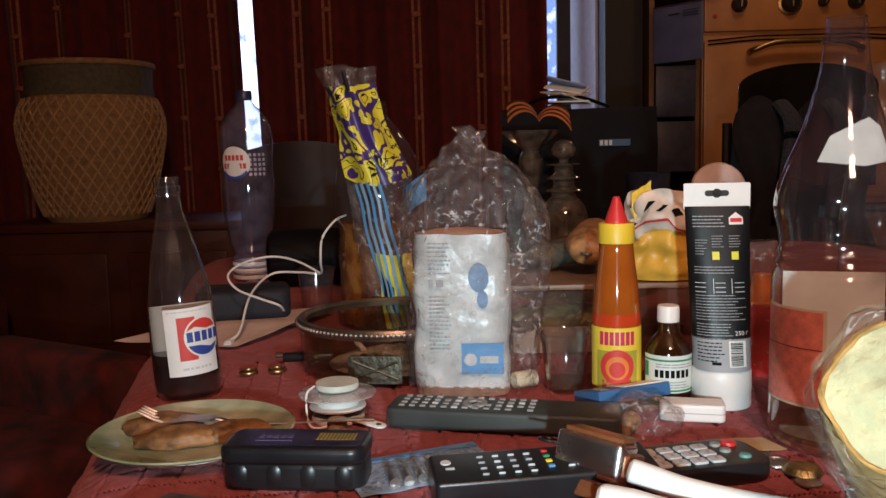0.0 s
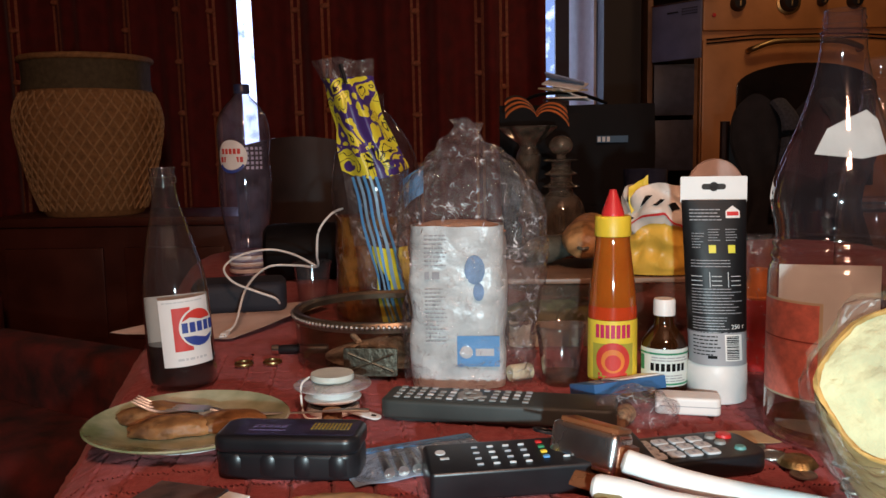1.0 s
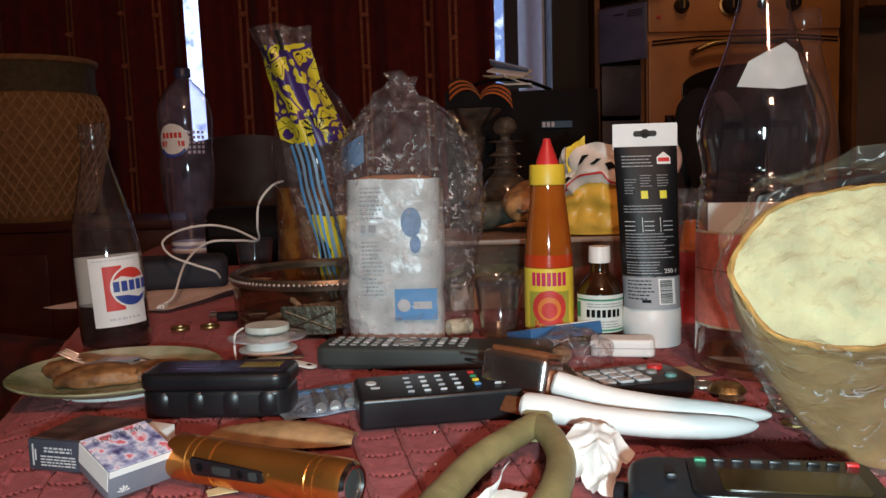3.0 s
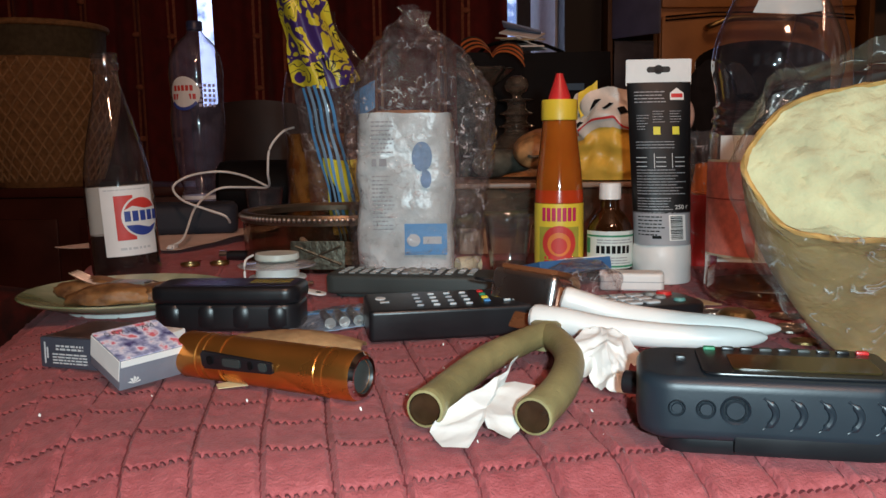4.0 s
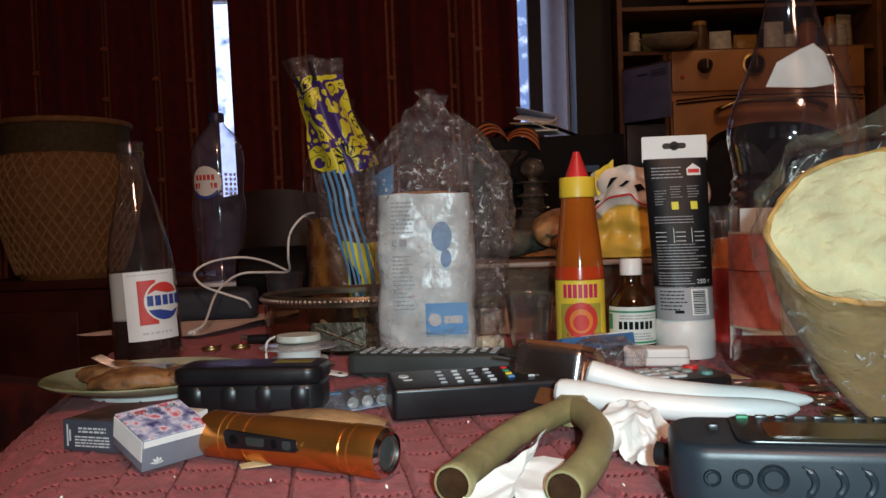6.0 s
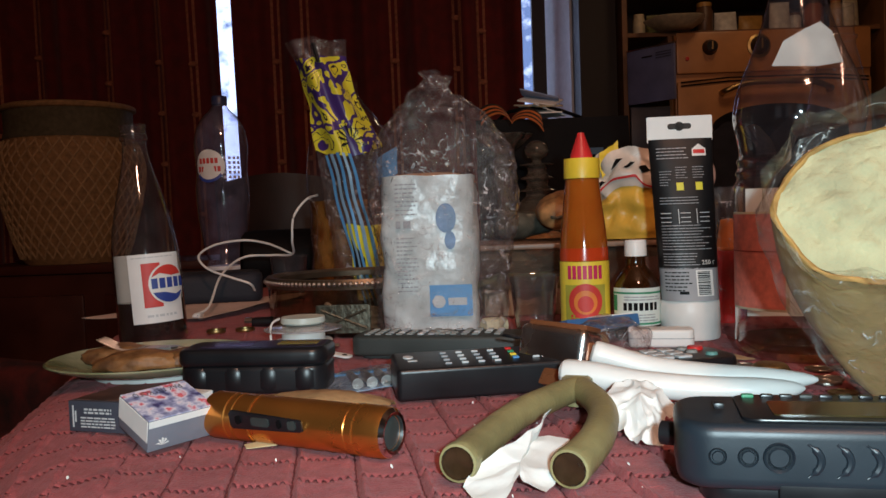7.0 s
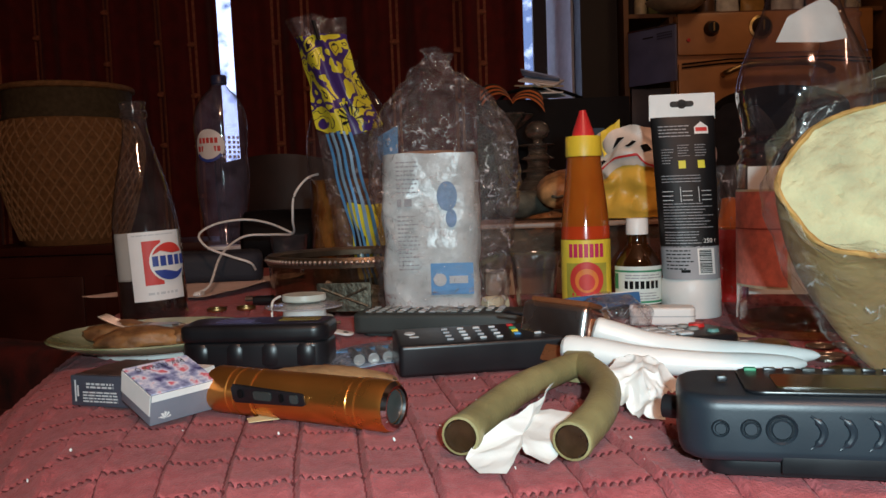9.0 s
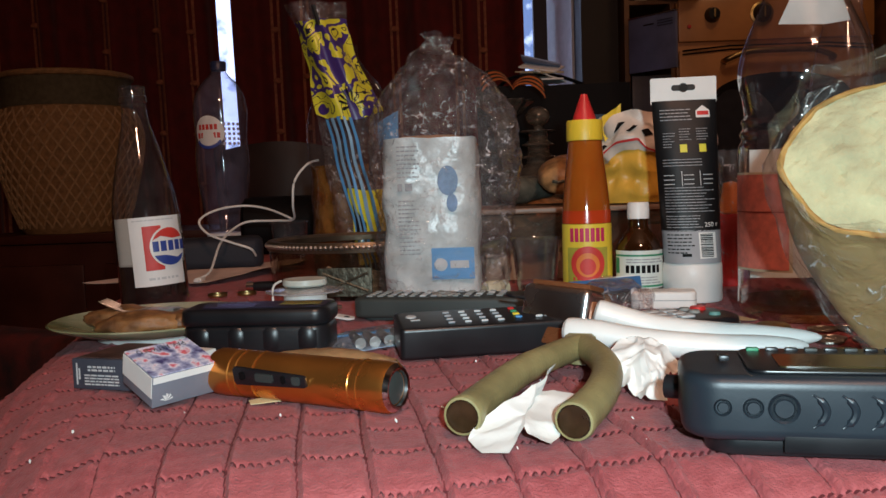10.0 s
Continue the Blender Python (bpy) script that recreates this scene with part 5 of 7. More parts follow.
gr, gm = sn.nodes.new("ShaderNodeTexCoord"), sn.nodes.new("ShaderNodeTexNoise")
gm.inputs["Scale"].default_value = 30
sr = sn.nodes.new("ShaderNodeValToRGB")
sr.color_ramp.elements[0].color, sr.color_ramp.elements[1].color = (0.27, 0.050, 0.005, 1), (0.42, 0.12, 0.014, 1)
sn.links.new(gr.outputs["Object"], gm.inputs["Vector"])
sn.links.new(gm.outputs["Fac"], sr.inputs["Fac"])
sn.links.new(sr.outputs[0], sb.inputs["Base Color"])
part("bottle", lathe([(0, 0.001)] + SAUCE_P + [(0, 0.168)], 40), SAUCE, sc)
part("sauce_level", lathe([(r + 0.0002, z) for r, z in SAUCE_P if 0.079 < z < 0.098], 40), mat("deep_red_sauce", (0.50, 0.05, 0.012), 0.15, vary=0.15, bump=0), sc, "darker red settled sauce")
part("collar", lathe([(0.0175, 0.1685), (0.0188, 0.1685), (0.0190, 0.171), (0.0187, 0.188), (0.0180, 0.1895), (0, 0.1895)], 36), mat("yellow_plastic_cap", (0.78, 0.55, 0.04), 0.4, vary=0.08), sc, "yellow collar")
part("tip", lathe([(0.0118, 0.1895), (0.0115, 0.193), (0.0042, 0.214), (0.0036, 0.2165), (0, 0.2170)], 24), RED, sc, "red nozzle tip")
srf = tapered(SAUCE_P)
slab = part("label", wrapped(rect(-0.0385, 0.018, 0.0385, 0.082), 0.0004, -8, srf), YELLOW, sc, "yellow and red label")
part("label_text", wrapped(merge(*[rect(-0.019 + 0.0056 * k, 0.064, -0.019 + 0.0056 * k + 0.0042, 0.078) for k in range(7)]), 0.0008, -8, srf), mat("magenta_print", (0.55, 0.02, 0.10), 0.5), slab)
part("label_green", wrapped(rect(-0.023, 0.020, 0.023, 0.058), 0.0006, -8, srf), mat("olive_label", (0.42, 0.38, 0.05), 0.5), slab)
part("label_disc", wrapped(flat(circle(0.0185, 24, 0, 0.041)), 0.0010, -8, srf), INK_RED, slab)
part("label_ring", wrapped(flat(circle(0.0125, 24, 0, 0.040)), 0.0013, -8, srf), ORANGE, slab)
part("label_face", wrapped(merge(flat(circle(0.0085, 18, 0, 0.0385)), bars(-0.016, 0.016, 0.0275, 2, 0.004, 0.003, 4, 0.1)), 0.0016, -8, srf), INK_RED, slab)

# the brown medicine bottle
med = thing("medicine_bottle", pose(0.2605, 0.897, TZ), "small brown glass medicine bottle with white cap", "bottle")
MED_P = outline([(0.0225, 0.0), (0.0238, 0.004), (0.0240, 0.03), (0.0238, 0.050), (0.0215, 0.060), (0.0150, 0.070), (0.0105, 0.076), (0.0098, 0.086)], 5)
part("glass", lathe([(0, 0.001)] + MED_P + [(0, 0.086)], 36), mat("brown_glass", (0.030, 0.010, 0.003), 0.06, vary=0.2, bump=0, coat=0.5), med)
part("cap", lathe([(0.0100, 0.0855), (0.0112, 0.0855), (0.0114, 0.088), (0.0112, 0.101), (0.0104, 0.1025), (0, 0.1025)], 28, lambda a, r, z: r * (1 + 0.012 * math.sin(24 * a))), WHITE, med, "ribbed white cap")
ml = part("label", wrapped(rect(-0.0335, 0.0145, 0.0335, 0.0535), 0.0243, -6), mat("pale_green_label", (0.66, 0.72, 0.68), 0.5, vary=0.06), med, "white and green label")
part("label_band", wrapped(merge(rect(-0.0335, 0.0475, 0.0335, 0.0495), rect(-0.0335, 0.016, 0.0335, 0.0180), rect(-0.0325, 0.030, -0.0255, 0.046)), 0.0246, -6), GREEN, ml)
part("label_text", wrapped(merge(*[rect(-0.017 + 0.0056 * k, 0.0305, -0.017 + 0.0056 * k + 0.0040, 0.0385) for k in range(7)]), 0.0246, -6), MATT_BLACK, ml)
part("small_print", wrapped(merge(bars(-0.016, 0.028, 0.045, 2, 0.0028, 0.0012, 5, 0.2), bars(-0.016, 0.028, 0.0265, 3, 0.0028, 0.0012, 6, 0.3)), 0.0246, -6), GREYINK, ml)

# the tube of filler hanging card side up, standing on its white cap
ft = thing("filler_tube", pose(0.3125, 0.884, TZ, 0, 0, -7), "flat black and grey adhesive tube standing on its cap", "tube")


def ft_at(u, v, grow=0.0):
    a = 2 * math.pi * u
    z = 0.040 + 0.190 * v
    w = 0.0285 + 0.0045 * v + grow
    d = 0.0275 * (1 - v) ** 0.8 * 0.9 + 0.0012 + grow
    sx = w * math.copysign(abs(math.cos(a)) ** 0.7, math.cos(a))
    return Vector((sx - 0.006 * v, d * math.sin(a) + 0.012 * v - 0.002, z))


def ft_mat():
    m, nt, b = shader("black_tube_film")
    put(b, Roughness=0.42, Specular_IOR_Level=0.3, Base_Color=(0.009, 0.009, 0.010, 1))
    tc, nz, bp = nt.nodes.new("ShaderNodeTexCoord"), nt.nodes.new("ShaderNodeTexNoise"), nt.nodes.new("ShaderNodeBump")
    nz.inputs["Scale"].default_value = 40
    bp.inputs["Strength"].default_value, bp.inputs["Distance"].default_value = 0.25, 0.003
    nt.links.new(tc.outputs["Object"], nz.inputs["Vector"])
    nt.links.new(nz.outputs["Fac"], bp.inputs["Height"])
    nt.links.new(bp.outputs["Normal"], b.inputs["Normal"])
    return m


part("sleeve", surface(lambda u, v: ft_at(u, 0.17 + 0.70 * v), 48, 30), ft_mat(), ft)
part("grey_sleeve", surface(lambda u, v: ft_at(u, 0.175 * v, 0.0), 48, 10), GREYINK, ft, "grey lower band")
part("cap", lathe([(0, 0), (0.0285, 0), (0.0295, 0.002), (0.0292, 0.017), (0.0297, 0.018), (0.0290, 0.038), (0.0275, 0.0405), (0, 0.0405)], 40), WHITE, ft, "broad white cap", m=Matrix.Diagonal((1.02, 0.95, 1, 1)))


def ft_front(bm, off=0.0005):
    """Lays a flat print on the front of the tube."""
    n = 16
    for k in range(1, n):
        z = 0.04 + 0.19 * k / n
        bmesh.ops.bisect_plane(bm, geom=bm.verts[:] + bm.edges[:] + bm.faces[:], plane_co=(0, 0, z), plane_no=(0, 0, 1))
    for k in range(-5, 6):
        bmesh.ops.bisect_plane(bm, geom=bm.verts[:] + bm.edges[:] + bm.faces[:], plane_co=(k * 0.005, 0, 0), plane_no=(1, 0, 0))
    for v in bm.verts:
        t = (v.co.z - 0.04) / 0.19
        w = 0.0285 + 0.0045 * t
        c = min(1, abs(v.co.x) / w) ** (1 / 0.7)
        d = 0.0275 * max(0, 1 - t) ** 0.8 * 0.9 + 0.0012
        v.co = Vector((v.co.x - 0.006 * t, -d * math.sqrt(max(0, 1 - c * c)) + 0.012 * t - 0.002 - off, v.co.z))
    return bm


hang = prism(rounded(0.0660, 0.027, 0.0015, 3, 0, 0.0), -0.001, 0.001)
slot = rounded(0.024, 0.006, 0.0028, 5)
top_ob = part("hang_card", move(hang, pose(-0.0055, 0.009, 0.2155, 90, 0, 0)), WHITE, ft, "white hanging strip")
part("slot", move(merge(flat(slot), flat(circle(0.0048, 16))), pose(-0.0055, 0.0077, 0.2185)), DARKWALL, top_ob, "punched euro slot", smooth=False)
for a, b, c, rows, gap, h, seed in ((-0.0255, 0.006, 0.196, 4, 0.0034, 0.0010, 21), (-0.0255, 0.024, 0.145, 3, 0.0030, 0.0007, 22), (-0.0255, 0.024, 0.1165, 9, 0.0030, 0.0007, 23), (-0.0255, 0.014, 0.088, 5, 0.0028, 0.0007, 24)):
    part("text_block", ft_front(bars(a, b, c, rows, gap, h, seed, 0.25)), GREYINK, ft, smooth=False)
part("picture", ft_front(merge(rect(-0.008, 0.152, -0.001, 0.160), rect(0.011, 0.152, 0.018, 0.160))), LEMON, ft, smooth=False)
part("picture_text", ft_front(merge(bars(-0.024, -0.012, 0.172, 6, 0.0028, 0.0007, 31), bars(-0.008, 0.004, 0.176, 5, 0.0027, 0.0007, 32), bars(0.009, 0.023, 0.176, 5, 0.0027, 0.0007, 33))), GREYINK, ft, smooth=False)
mark = part("house_mark", ft_front(flat([(0.010, 0.187), (0.024, 0.187), (0.024, 0.194), (0.017, 0.1995), (0.010, 0.194)])), WHITE, ft, "small house-shaped maker mark", smooth=False)
part("mark_band", ft_front(rect(0.0112, 0.1895, 0.0228, 0.1935), 0.0009), RED, mark, smooth=False)
part("table_lines", ft_front(merge(*[rect(-0.0255 + 0.019 * i, 0.1285 - 0.0045 * j, -0.0255 + 0.019 * i + 0.010, 0.1292 - 0.0045 * j) for i in range(3) for j in range(3)], rect(-0.0085, 0.118, -0.0078, 0.133), rect(0.0095, 0.118, 0.0102, 0.133)), 0.0008), PALEINK, ft, smooth=False)
part("lettering", ft_front(move(letters("250 г", 0.0062), pose(0.0175, 0, 0.0785))), WHITE, ft, smooth=False)
code = part("barcode", ft_front(rect(0.004, 0.045, 0.021, 0.071), 0.0006), WHITE, ft, "white barcode panel", smooth=False)
rb = random.Random(9)
z = 0.0465
bl = []
while z < 0.069:
    w = rb.choice((0.0005, 0.0008, 0.0012))
    bl.append(rect(0.0055, z, 0.0180, z + w))
    z += w + rb.choice((0.0005, 0.0008))
part("stripe", ft_front(merge(*bl), 0.0010), MATT_BLACK, code, smooth=False)
part("grey_text", ft_front(merge(bars(-0.0255, 0.0, 0.0695, 6, 0.0036, 0.0012, 41, 0.3), rect(-0.013, 0.047, -0.004, 0.050)), 0.0006), MATT_BLACK, ft, smooth=False)

# faceted tumbler and bits round it
tum = thing("tumbler", pose(0.158, 0.945, TZ), "small clear faceted glass tumbler", "glass")
part("glass", lathe([(0, 0.006), (0.019, 0.005), (0.0262, 0.064), (0.0272, 0.066), (0.0278, 0.064), (0.0278, 0.058), (0.0262, 0.055), (0.0208, 0.003), (0.0195, 0.0), (0, 0.0)], 40, lambda a, r, z: r * (1 - 0.03 * abs(math.sin(5 * a)))), clear("tumbler_glass", (0.975, 0.985, 0.975), 0.04, 0.02, ior=1.55, gain=2.0), tum)
part("dregs", lathe([(0, 0.007), (0.0185, 0.007), (0.0195, 0.013), (0, 0.013)], 28), clear("dregs", (0.7, 0.55, 0.35), 0.05, 0.1, (0.5, 0.35, 0.2)), tum, "a little pale liquid")
ck = thing("cork", pose(0.113, 0.957, TZ + 0.0095, 0, 90, 25), "cream plastic stopper lying on its side", "stopper")
part("stopper", lathe([(0, -0.013), (0.0085, -0.013), (0.0095, -0.010), (0.0092, 0.012), (0.0085, 0.014), (0, 0.014)], 24), mat("cream_stopper", (0.60, 0.55, 0.38), 0.5), ck)
bx = thing("card_box", pose(0.208, 0.868, TZ + 0.0110, -13, 0, 24), "flat blue card box with a white slip on it", "box")
part("box", box(0.085, 0.048, 0.013, (0, 0, 0), 0.001), mat("blue_card", (0.04, 0.14, 0.33), 0.45, vary=0.2), bx)
part("slip", box(0.048, 0.034, 0.0012, (0.015, -0.002, 0.0132)), PAPER, bx, "white paper slip", smooth=False)
part("print", merge(*[box(0.010, 0.0022, 0.0003, (-0.030 + 0.002 * k, -0.014 + 0.008 * k, 0.0132)) for k in range(4)]), PALEINK, bx, smooth=False)
er = thing("white_case", pose(0.270, 0.836, TZ, 0, 0, -12), "small white plastic case with rounded corners", "case")
part("body", prism(rounded(0.062, 0.028, 0.006, 6), 0.0, 0.0175, 0.003, 3), WHITE, er)
part("seam", prism(rounded(0.0624, 0.0284, 0.006, 6), 0.0085, 0.0092), GREYINK, er)
cb2 = thing("small_bag", pose(0.212, 0.800, TZ, 0, 0, 10), "small crumpled clear bag holding a cork", "plastic bag")


def cb_at(u, v):
    a = 2 * math.pi * u
    w = 0.036 * math.sin(math.pi * min(1, v * 0.5 + 0.5)) ** 0.6
    p = Vector((w * math.cos(a) * 1.15, 0.8 * w * math.sin(a), 0.034 * math.sin(math.pi * 0.5 * v) ** 0.8))
    p += fuzz(p + Vector((4, 0, 0)), 55, 0.007) * min(1, v * 4 + 0.3)
    p.z = max(0.0008, p.z)
    return p


part("film", surface(cb_at, 60, 24), FILM, cb2)
ck2 = thing("cork", pose(0.198, 0.792, TZ + 0.0095, 0, 90, 60), "speckled brown wine cork", "cork")
part("stopper", lathe([(0, -0.014), (0.0088, -0.014), (0.0092, -0.012), (0.0092, 0.012), (0.0088, 0.014), (0, 0.014)], 24), mat("speckled_cork", (0.36, 0.22, 0.11), 0.9, vary=0.6, scale=160, bump=0.5), ck2)

# the big plastic bottle, empty, with paper scraps behind its wall
PETX, PETY = 0.378, 0.762
BIG = outline([(0.048, 0.0), (0.0555, 0.008), (0.0565, 0.03), (0.0562, 0.125), (0.0555, 0.150), (0.0525, 0.158), (0.0542, 0.163), (0.0515, 0.169), (0.0530, 0.174), (0.0505, 0.180), (0.0520, 0.192), (0.0552, 0.208), (0.0550, 0.220), (0.0515, 0.236), (0.0440, 0.255), (0.0360, 0.274), (0.0285, 0.297), (0.0220, 0.322), (0.0188, 0.340), (0.0185, 0.349)], 4)
big = thing("plastic_bottle", pose(PETX, PETY, TZ), "large empty clear plastic bottle with a torn label", "bottle")
part("bottle", lathe([(0, 0.006), (0.03, 0.004), (0.042, 0.0)] + BIG + [(0.0178, 0.3495), (0.0178, 0.352), (0.0192, 0.3525), (0.0192, 0.355), (0.0162, 0.3555), (0.0162, 0.358), (0.0172, 0.3585), (0.0172, 0.3605), (0.0162, 0.361), (0.0162, 0.364), (0.0172, 0.3645), (0.0172, 0.3665), (0.0162, 0.367), (0.0162, 0.373), (0.0140, 0.373), (0.0140, 0.352)], 56, lambda a, r, z: r * (1 + (0.012 * math.sin(5 * a) if z < 0.02 else 0))), clear("big_bottle_pet", (0.975, 0.965, 0.975), 0.06, 0.012, (0.6, 0.55, 0.66), 1.5, 0.12, 18, 1.7), big)
br = tapered(BIG)
bl2 = part("label", wrapped(rect(-0.034, 0.044, 0.034, 0.129), 0.0005, -66, br), mat("cream_label_edge", (0.62, 0.55, 0.38), 0.5), big, "salmon-red torn paper label")
part("label_red", wrapped(rect(-0.0325, 0.046, 0.0315, 0.127), 0.0010, -66, br), mat("salmon_red_paper", (0.74, 0.21, 0.16), 0.6, vary=0.25, scale=120), bl2)
# flat strip: the crease's shade is painted as a darker red
part("label_crease_shade", wrapped(rect(-0.0325, 0.0945, 0.0315, 0.0955), 0.0014, -66, br), mat("crease_shade_red", (0.35, 0.05, 0.04), 0.7), bl2)
scr = [(-0.032, 0.262), (-0.020, 0.283), (-0.002, 0.292), (0.012, 0.298), (0.024, 0.290), (0.030, 0.262), (0.005, 0.258)]
part("label_scrap", wrapped(move(flat(scr), pose(0, 0, -0.010)), -0.0008, -8, br), mat("torn_grey_paper", (0.50, 0.54, 0.52), 0.8, vary=0.2), big, "torn pale scrap of neck label")
part("label_back", wrapped(rect(-0.05, 0.03, 0.05, 0.150), -0.0008, 165, br), mat("pale_back_label", (0.74, 0.80, 0.76), 0.75, vary=0.15), big, "pale back of the rear label")
for k in range(10):
    part("embossing", wrapped(rect(-0.040 + 0.0085 * k, 0.207, -0.040 + 0.0085 * k + 0.0050, 0.2165), 0.0006, 0, br), PET, big)
part("dregs", lathe([(0, 0.008), (0.045, 0.007), (0.055, 0.016), (0, 0.016)], 40), clear("yellowish_dregs", (0.75, 0.62, 0.40), 0.03, 0.05, (0.5, 0.35, 0.15)), big, "a little yellow liquid")
b2 = thing("plastic_bottle", pose(0.502, 0.955, TZ), "clear plastic bottle with open screw neck", "bottle")
part("bottle", lathe([(0, 0.002)] + outline([(0.036, 0.0), (0.040, 0.01), (0.040, 0.16), (0.038, 0.20), (0.033, 0.24), (0.024, 0.28), (0.0175, 0.305)], 4) + [(0.0175, 0.312), (0.0195, 0.313), (0.0195, 0.316), (0.0165, 0.317), (0.0165, 0.326), (0.0178, 0.327), (0.0165, 0.330), (0.0178, 0.334), (0.0165, 0.338), (0.0165, 0.350), (0.014, 0.350)], 40), PET, b2)
part("drink", lathe([(0, 0.003), (0.038, 0.004), (0.0385, 0.10), (0, 0.10)], 32), clear("amber_drink", (0.55, 0.25, 0.08), 0.03, 0.08, (0.4, 0.15, 0.05)), b2, "amber drink")
b3 = thing("ketchup_sachet", pose(0.392, 0.998, TZ, 0, 0, 0), "red squeeze tube with an orange top in clear film", "tube")
part("body", lathe([(0, 0)] + outline([(0.015, 0.0), (0.0165, 0.005), (0.0165, 0.075), (0.0155, 0.082)], 4) + [(0, 0.083)], 28), RED, b3)
part("neck", lathe([(0.0155, 0.083), (0.0165, 0.084), (0.0165, 0.086), (0.0150, 0.087), (0.0120, 0.105), (0.0100, 0.118), (0, 0.12)], 28), ORANGE, b3, "orange upper part")
part("sleeve", surface(lambda u, v: Vector((0.021 * math.cos(6.283 * u), 0.019 * math.sin(6.283 * u), 0.001 + 0.155 * v)) + fuzz((math.cos(6.283 * u), math.sin(6.283 * u), v * 4), 2.5, 0.004) * min(1, v * 9), 40, 30), FILM, b3, "loose clear film")

# coins and scraps at the right
COINS = [mat("nickel_coin", (0.42, 0.40, 0.36), 0.35, 1.0, vary=0.3, scale=120, bump=0.4, bscale=400), mat("brass_coin", (0.42, 0.30, 0.13), 0.4, 1.0, vary=0.4, scale=120, bump=0.4, bscale=400)]


def coin(x, y, r, k, z=0.0, tilt=0):
    c = thing("coin", pose(x, y, TZ + z, tilt, 0, 0), "dull silver coin lying on the cover" if k == 0 else "tarnished brass coin lying on the cover", "coin", "coins on the cover")
    part("disc", lathe([(0, 0.0012), (r * 0.86, 0.0012), (r * 0.88, 0.0017), (r * 0.98, 0.0017), (r, 0.0012), (r, 0.0002), (r * 0.97, 0), (0, 0)], 28), COINS[k], c)
    part("relief", move(merge(box(r * 0.35, r * 1.0, 0.0003, (0, 0, 0.0012)), box(r * 0.9, r * 0.18, 0.0003, (0, -r * 0.55, 0.0012))), Matrix()), COINS[k], c, smooth=False)


for x, y, r, k in ((0.318, 0.668, 0.0105, 0), (0.309, 0.712, 0.0125, 0), (0.352, 0.650, 0.011, 0), (0.362, 0.690, 0.0115, 0), (0.382, 0.688, 0.0110, 0), (0.340, 0.600, 0.0105, 1), (0.345, 0.638, 0.0105, 0), (0.375, 0.640, 0.011, 0), (0.300, 0.735, 0.011, 0)):
    coin(x, y, r, k)
lidb = thing("bottle_cap", pose(0.322, 0.690, TZ + 0.001), "crimped tarnished brass bottle cap", "bottle cap")
part("cap", lathe([(0.0, 0.006), (0.011, 0.0058), (0.013, 0.0045), (0.0158, 0.0005), (0.0150, 0.0), (0.012, 0.0035), (0, 0.0048)], 42, lambda a, r, z: r * (1 + (0.05 * math.sin(21 * a) if z < 0.004 else 0))), COINS[1], lidb)
scp = thing("paper_scrap", pose(0.300, 0.752, TZ + 0.0012, 0, 0, 20), "small scrap of tan paper on the cover", "paper")
part("paper", surface(lambda u, v: Vector(((u - 0.5) * 0.05, (v - 0.5) * 0.035, 0.0015 * math.sin(u * 5) + 0.001)), 10, 8, 0.0003), mat("tan_paper", (0.5, 0.36, 0.2), 0.8), scp)

# blue-edged plastic pouch under the remote, holding small tubes
pou = thing("plastic_pouch", pose(0.010, 0.706, TZ + 0.0008, 0, 0, 24), "clear plastic pouch with a blue edge holding silver screws", "pouch")
part("backing", surface(lambda u, v: Vector(((u - 0.5) * 0.13, (v - 0.5) * 0.07, 0.001 + 0.0006 * math.sin(u * 20 + v * 6))), 24, 12, 0.0004), mat("pale_blue_backing", (0.30, 0.42, 0.58), 0.4), pou)
part("blue_edge", box(0.13, 0.010, 0.0014, (0, 0.036, 0.0008), 0.0004), SKYBLUE, pou, "blue sealed edge")
for k in range(5):
    part("screw", tube([(-0.035 + 0.012 * k, -0.030, 0.0052), (-0.028 + 0.012 * k, 0.012, 0.0052)], [0.0045, 0.0032], 10), STEEL, pou, "silver screw")
part("film", surface(lambda u, v: Vector(((u - 0.5) * 0.125, (v - 0.5) * 0.068, 0.003 + 0.009 * math.sin(math.pi * u) * math.sin(math.pi * v))) + fuzz((u * 3, v * 2, 2), 4, 0.002), 30, 18), FILM, pou)
# a strip of dried fish skin or crust behind the torch
tan = thing("crust", pose(-0.030, 0.601, TZ + 0.001, 0, 0, -8), "flat tan crust of bread behind the torch", "bread")
part("crust", surface(lambda u, v: Vector(((u - 0.5) * 0.105, (v - 0.5) * (0.042 * math.sin(math.pi * (0.08 + 0.84 * u)) ** 0.5), 0.002 + 0.012 * math.sin(math.pi * v) ** 0.7 * math.sin(math.pi * (0.05 + 0.9 * u)) ** 0.6)) + fuzz((u * 4, v * 2, 0), 3, 0.0012), 30, 14, 0.001), mat("tan_crust", (0.33, 0.19, 0.085), 0.75, vary=0.4, scale=50, bump=0.5), tan)
crumbs = thing("crumb", pose(0, 0, TZ), "pale crumbs scattered on the red cover", "crumbs", kind="stuff")
rc = random.Random(12)
cbm = bmesh.new()
for _ in range(26):
    x, y, r = rc.uniform(-0.15, 0.33), rc.uniform(0.40, 0.62), rc.uniform(0.0004, 0.0010)
    bmesh.ops.create_icosphere(cbm, subdivisions=1, radius=r, matrix=pose(x, y, r * 0.5, rc.uniform(0, 90), 0, rc.uniform(0, 90)) @ Matrix.Diagonal((1, 1.6, 0.6, 1)))
part("crumbs", cbm, PAPER, crumbs)
chip = thing("paper_scrap", pose(-0.052, 0.508, TZ + 0.001, 0, 0, 20), "small pale scrap beside the torch", "paper")
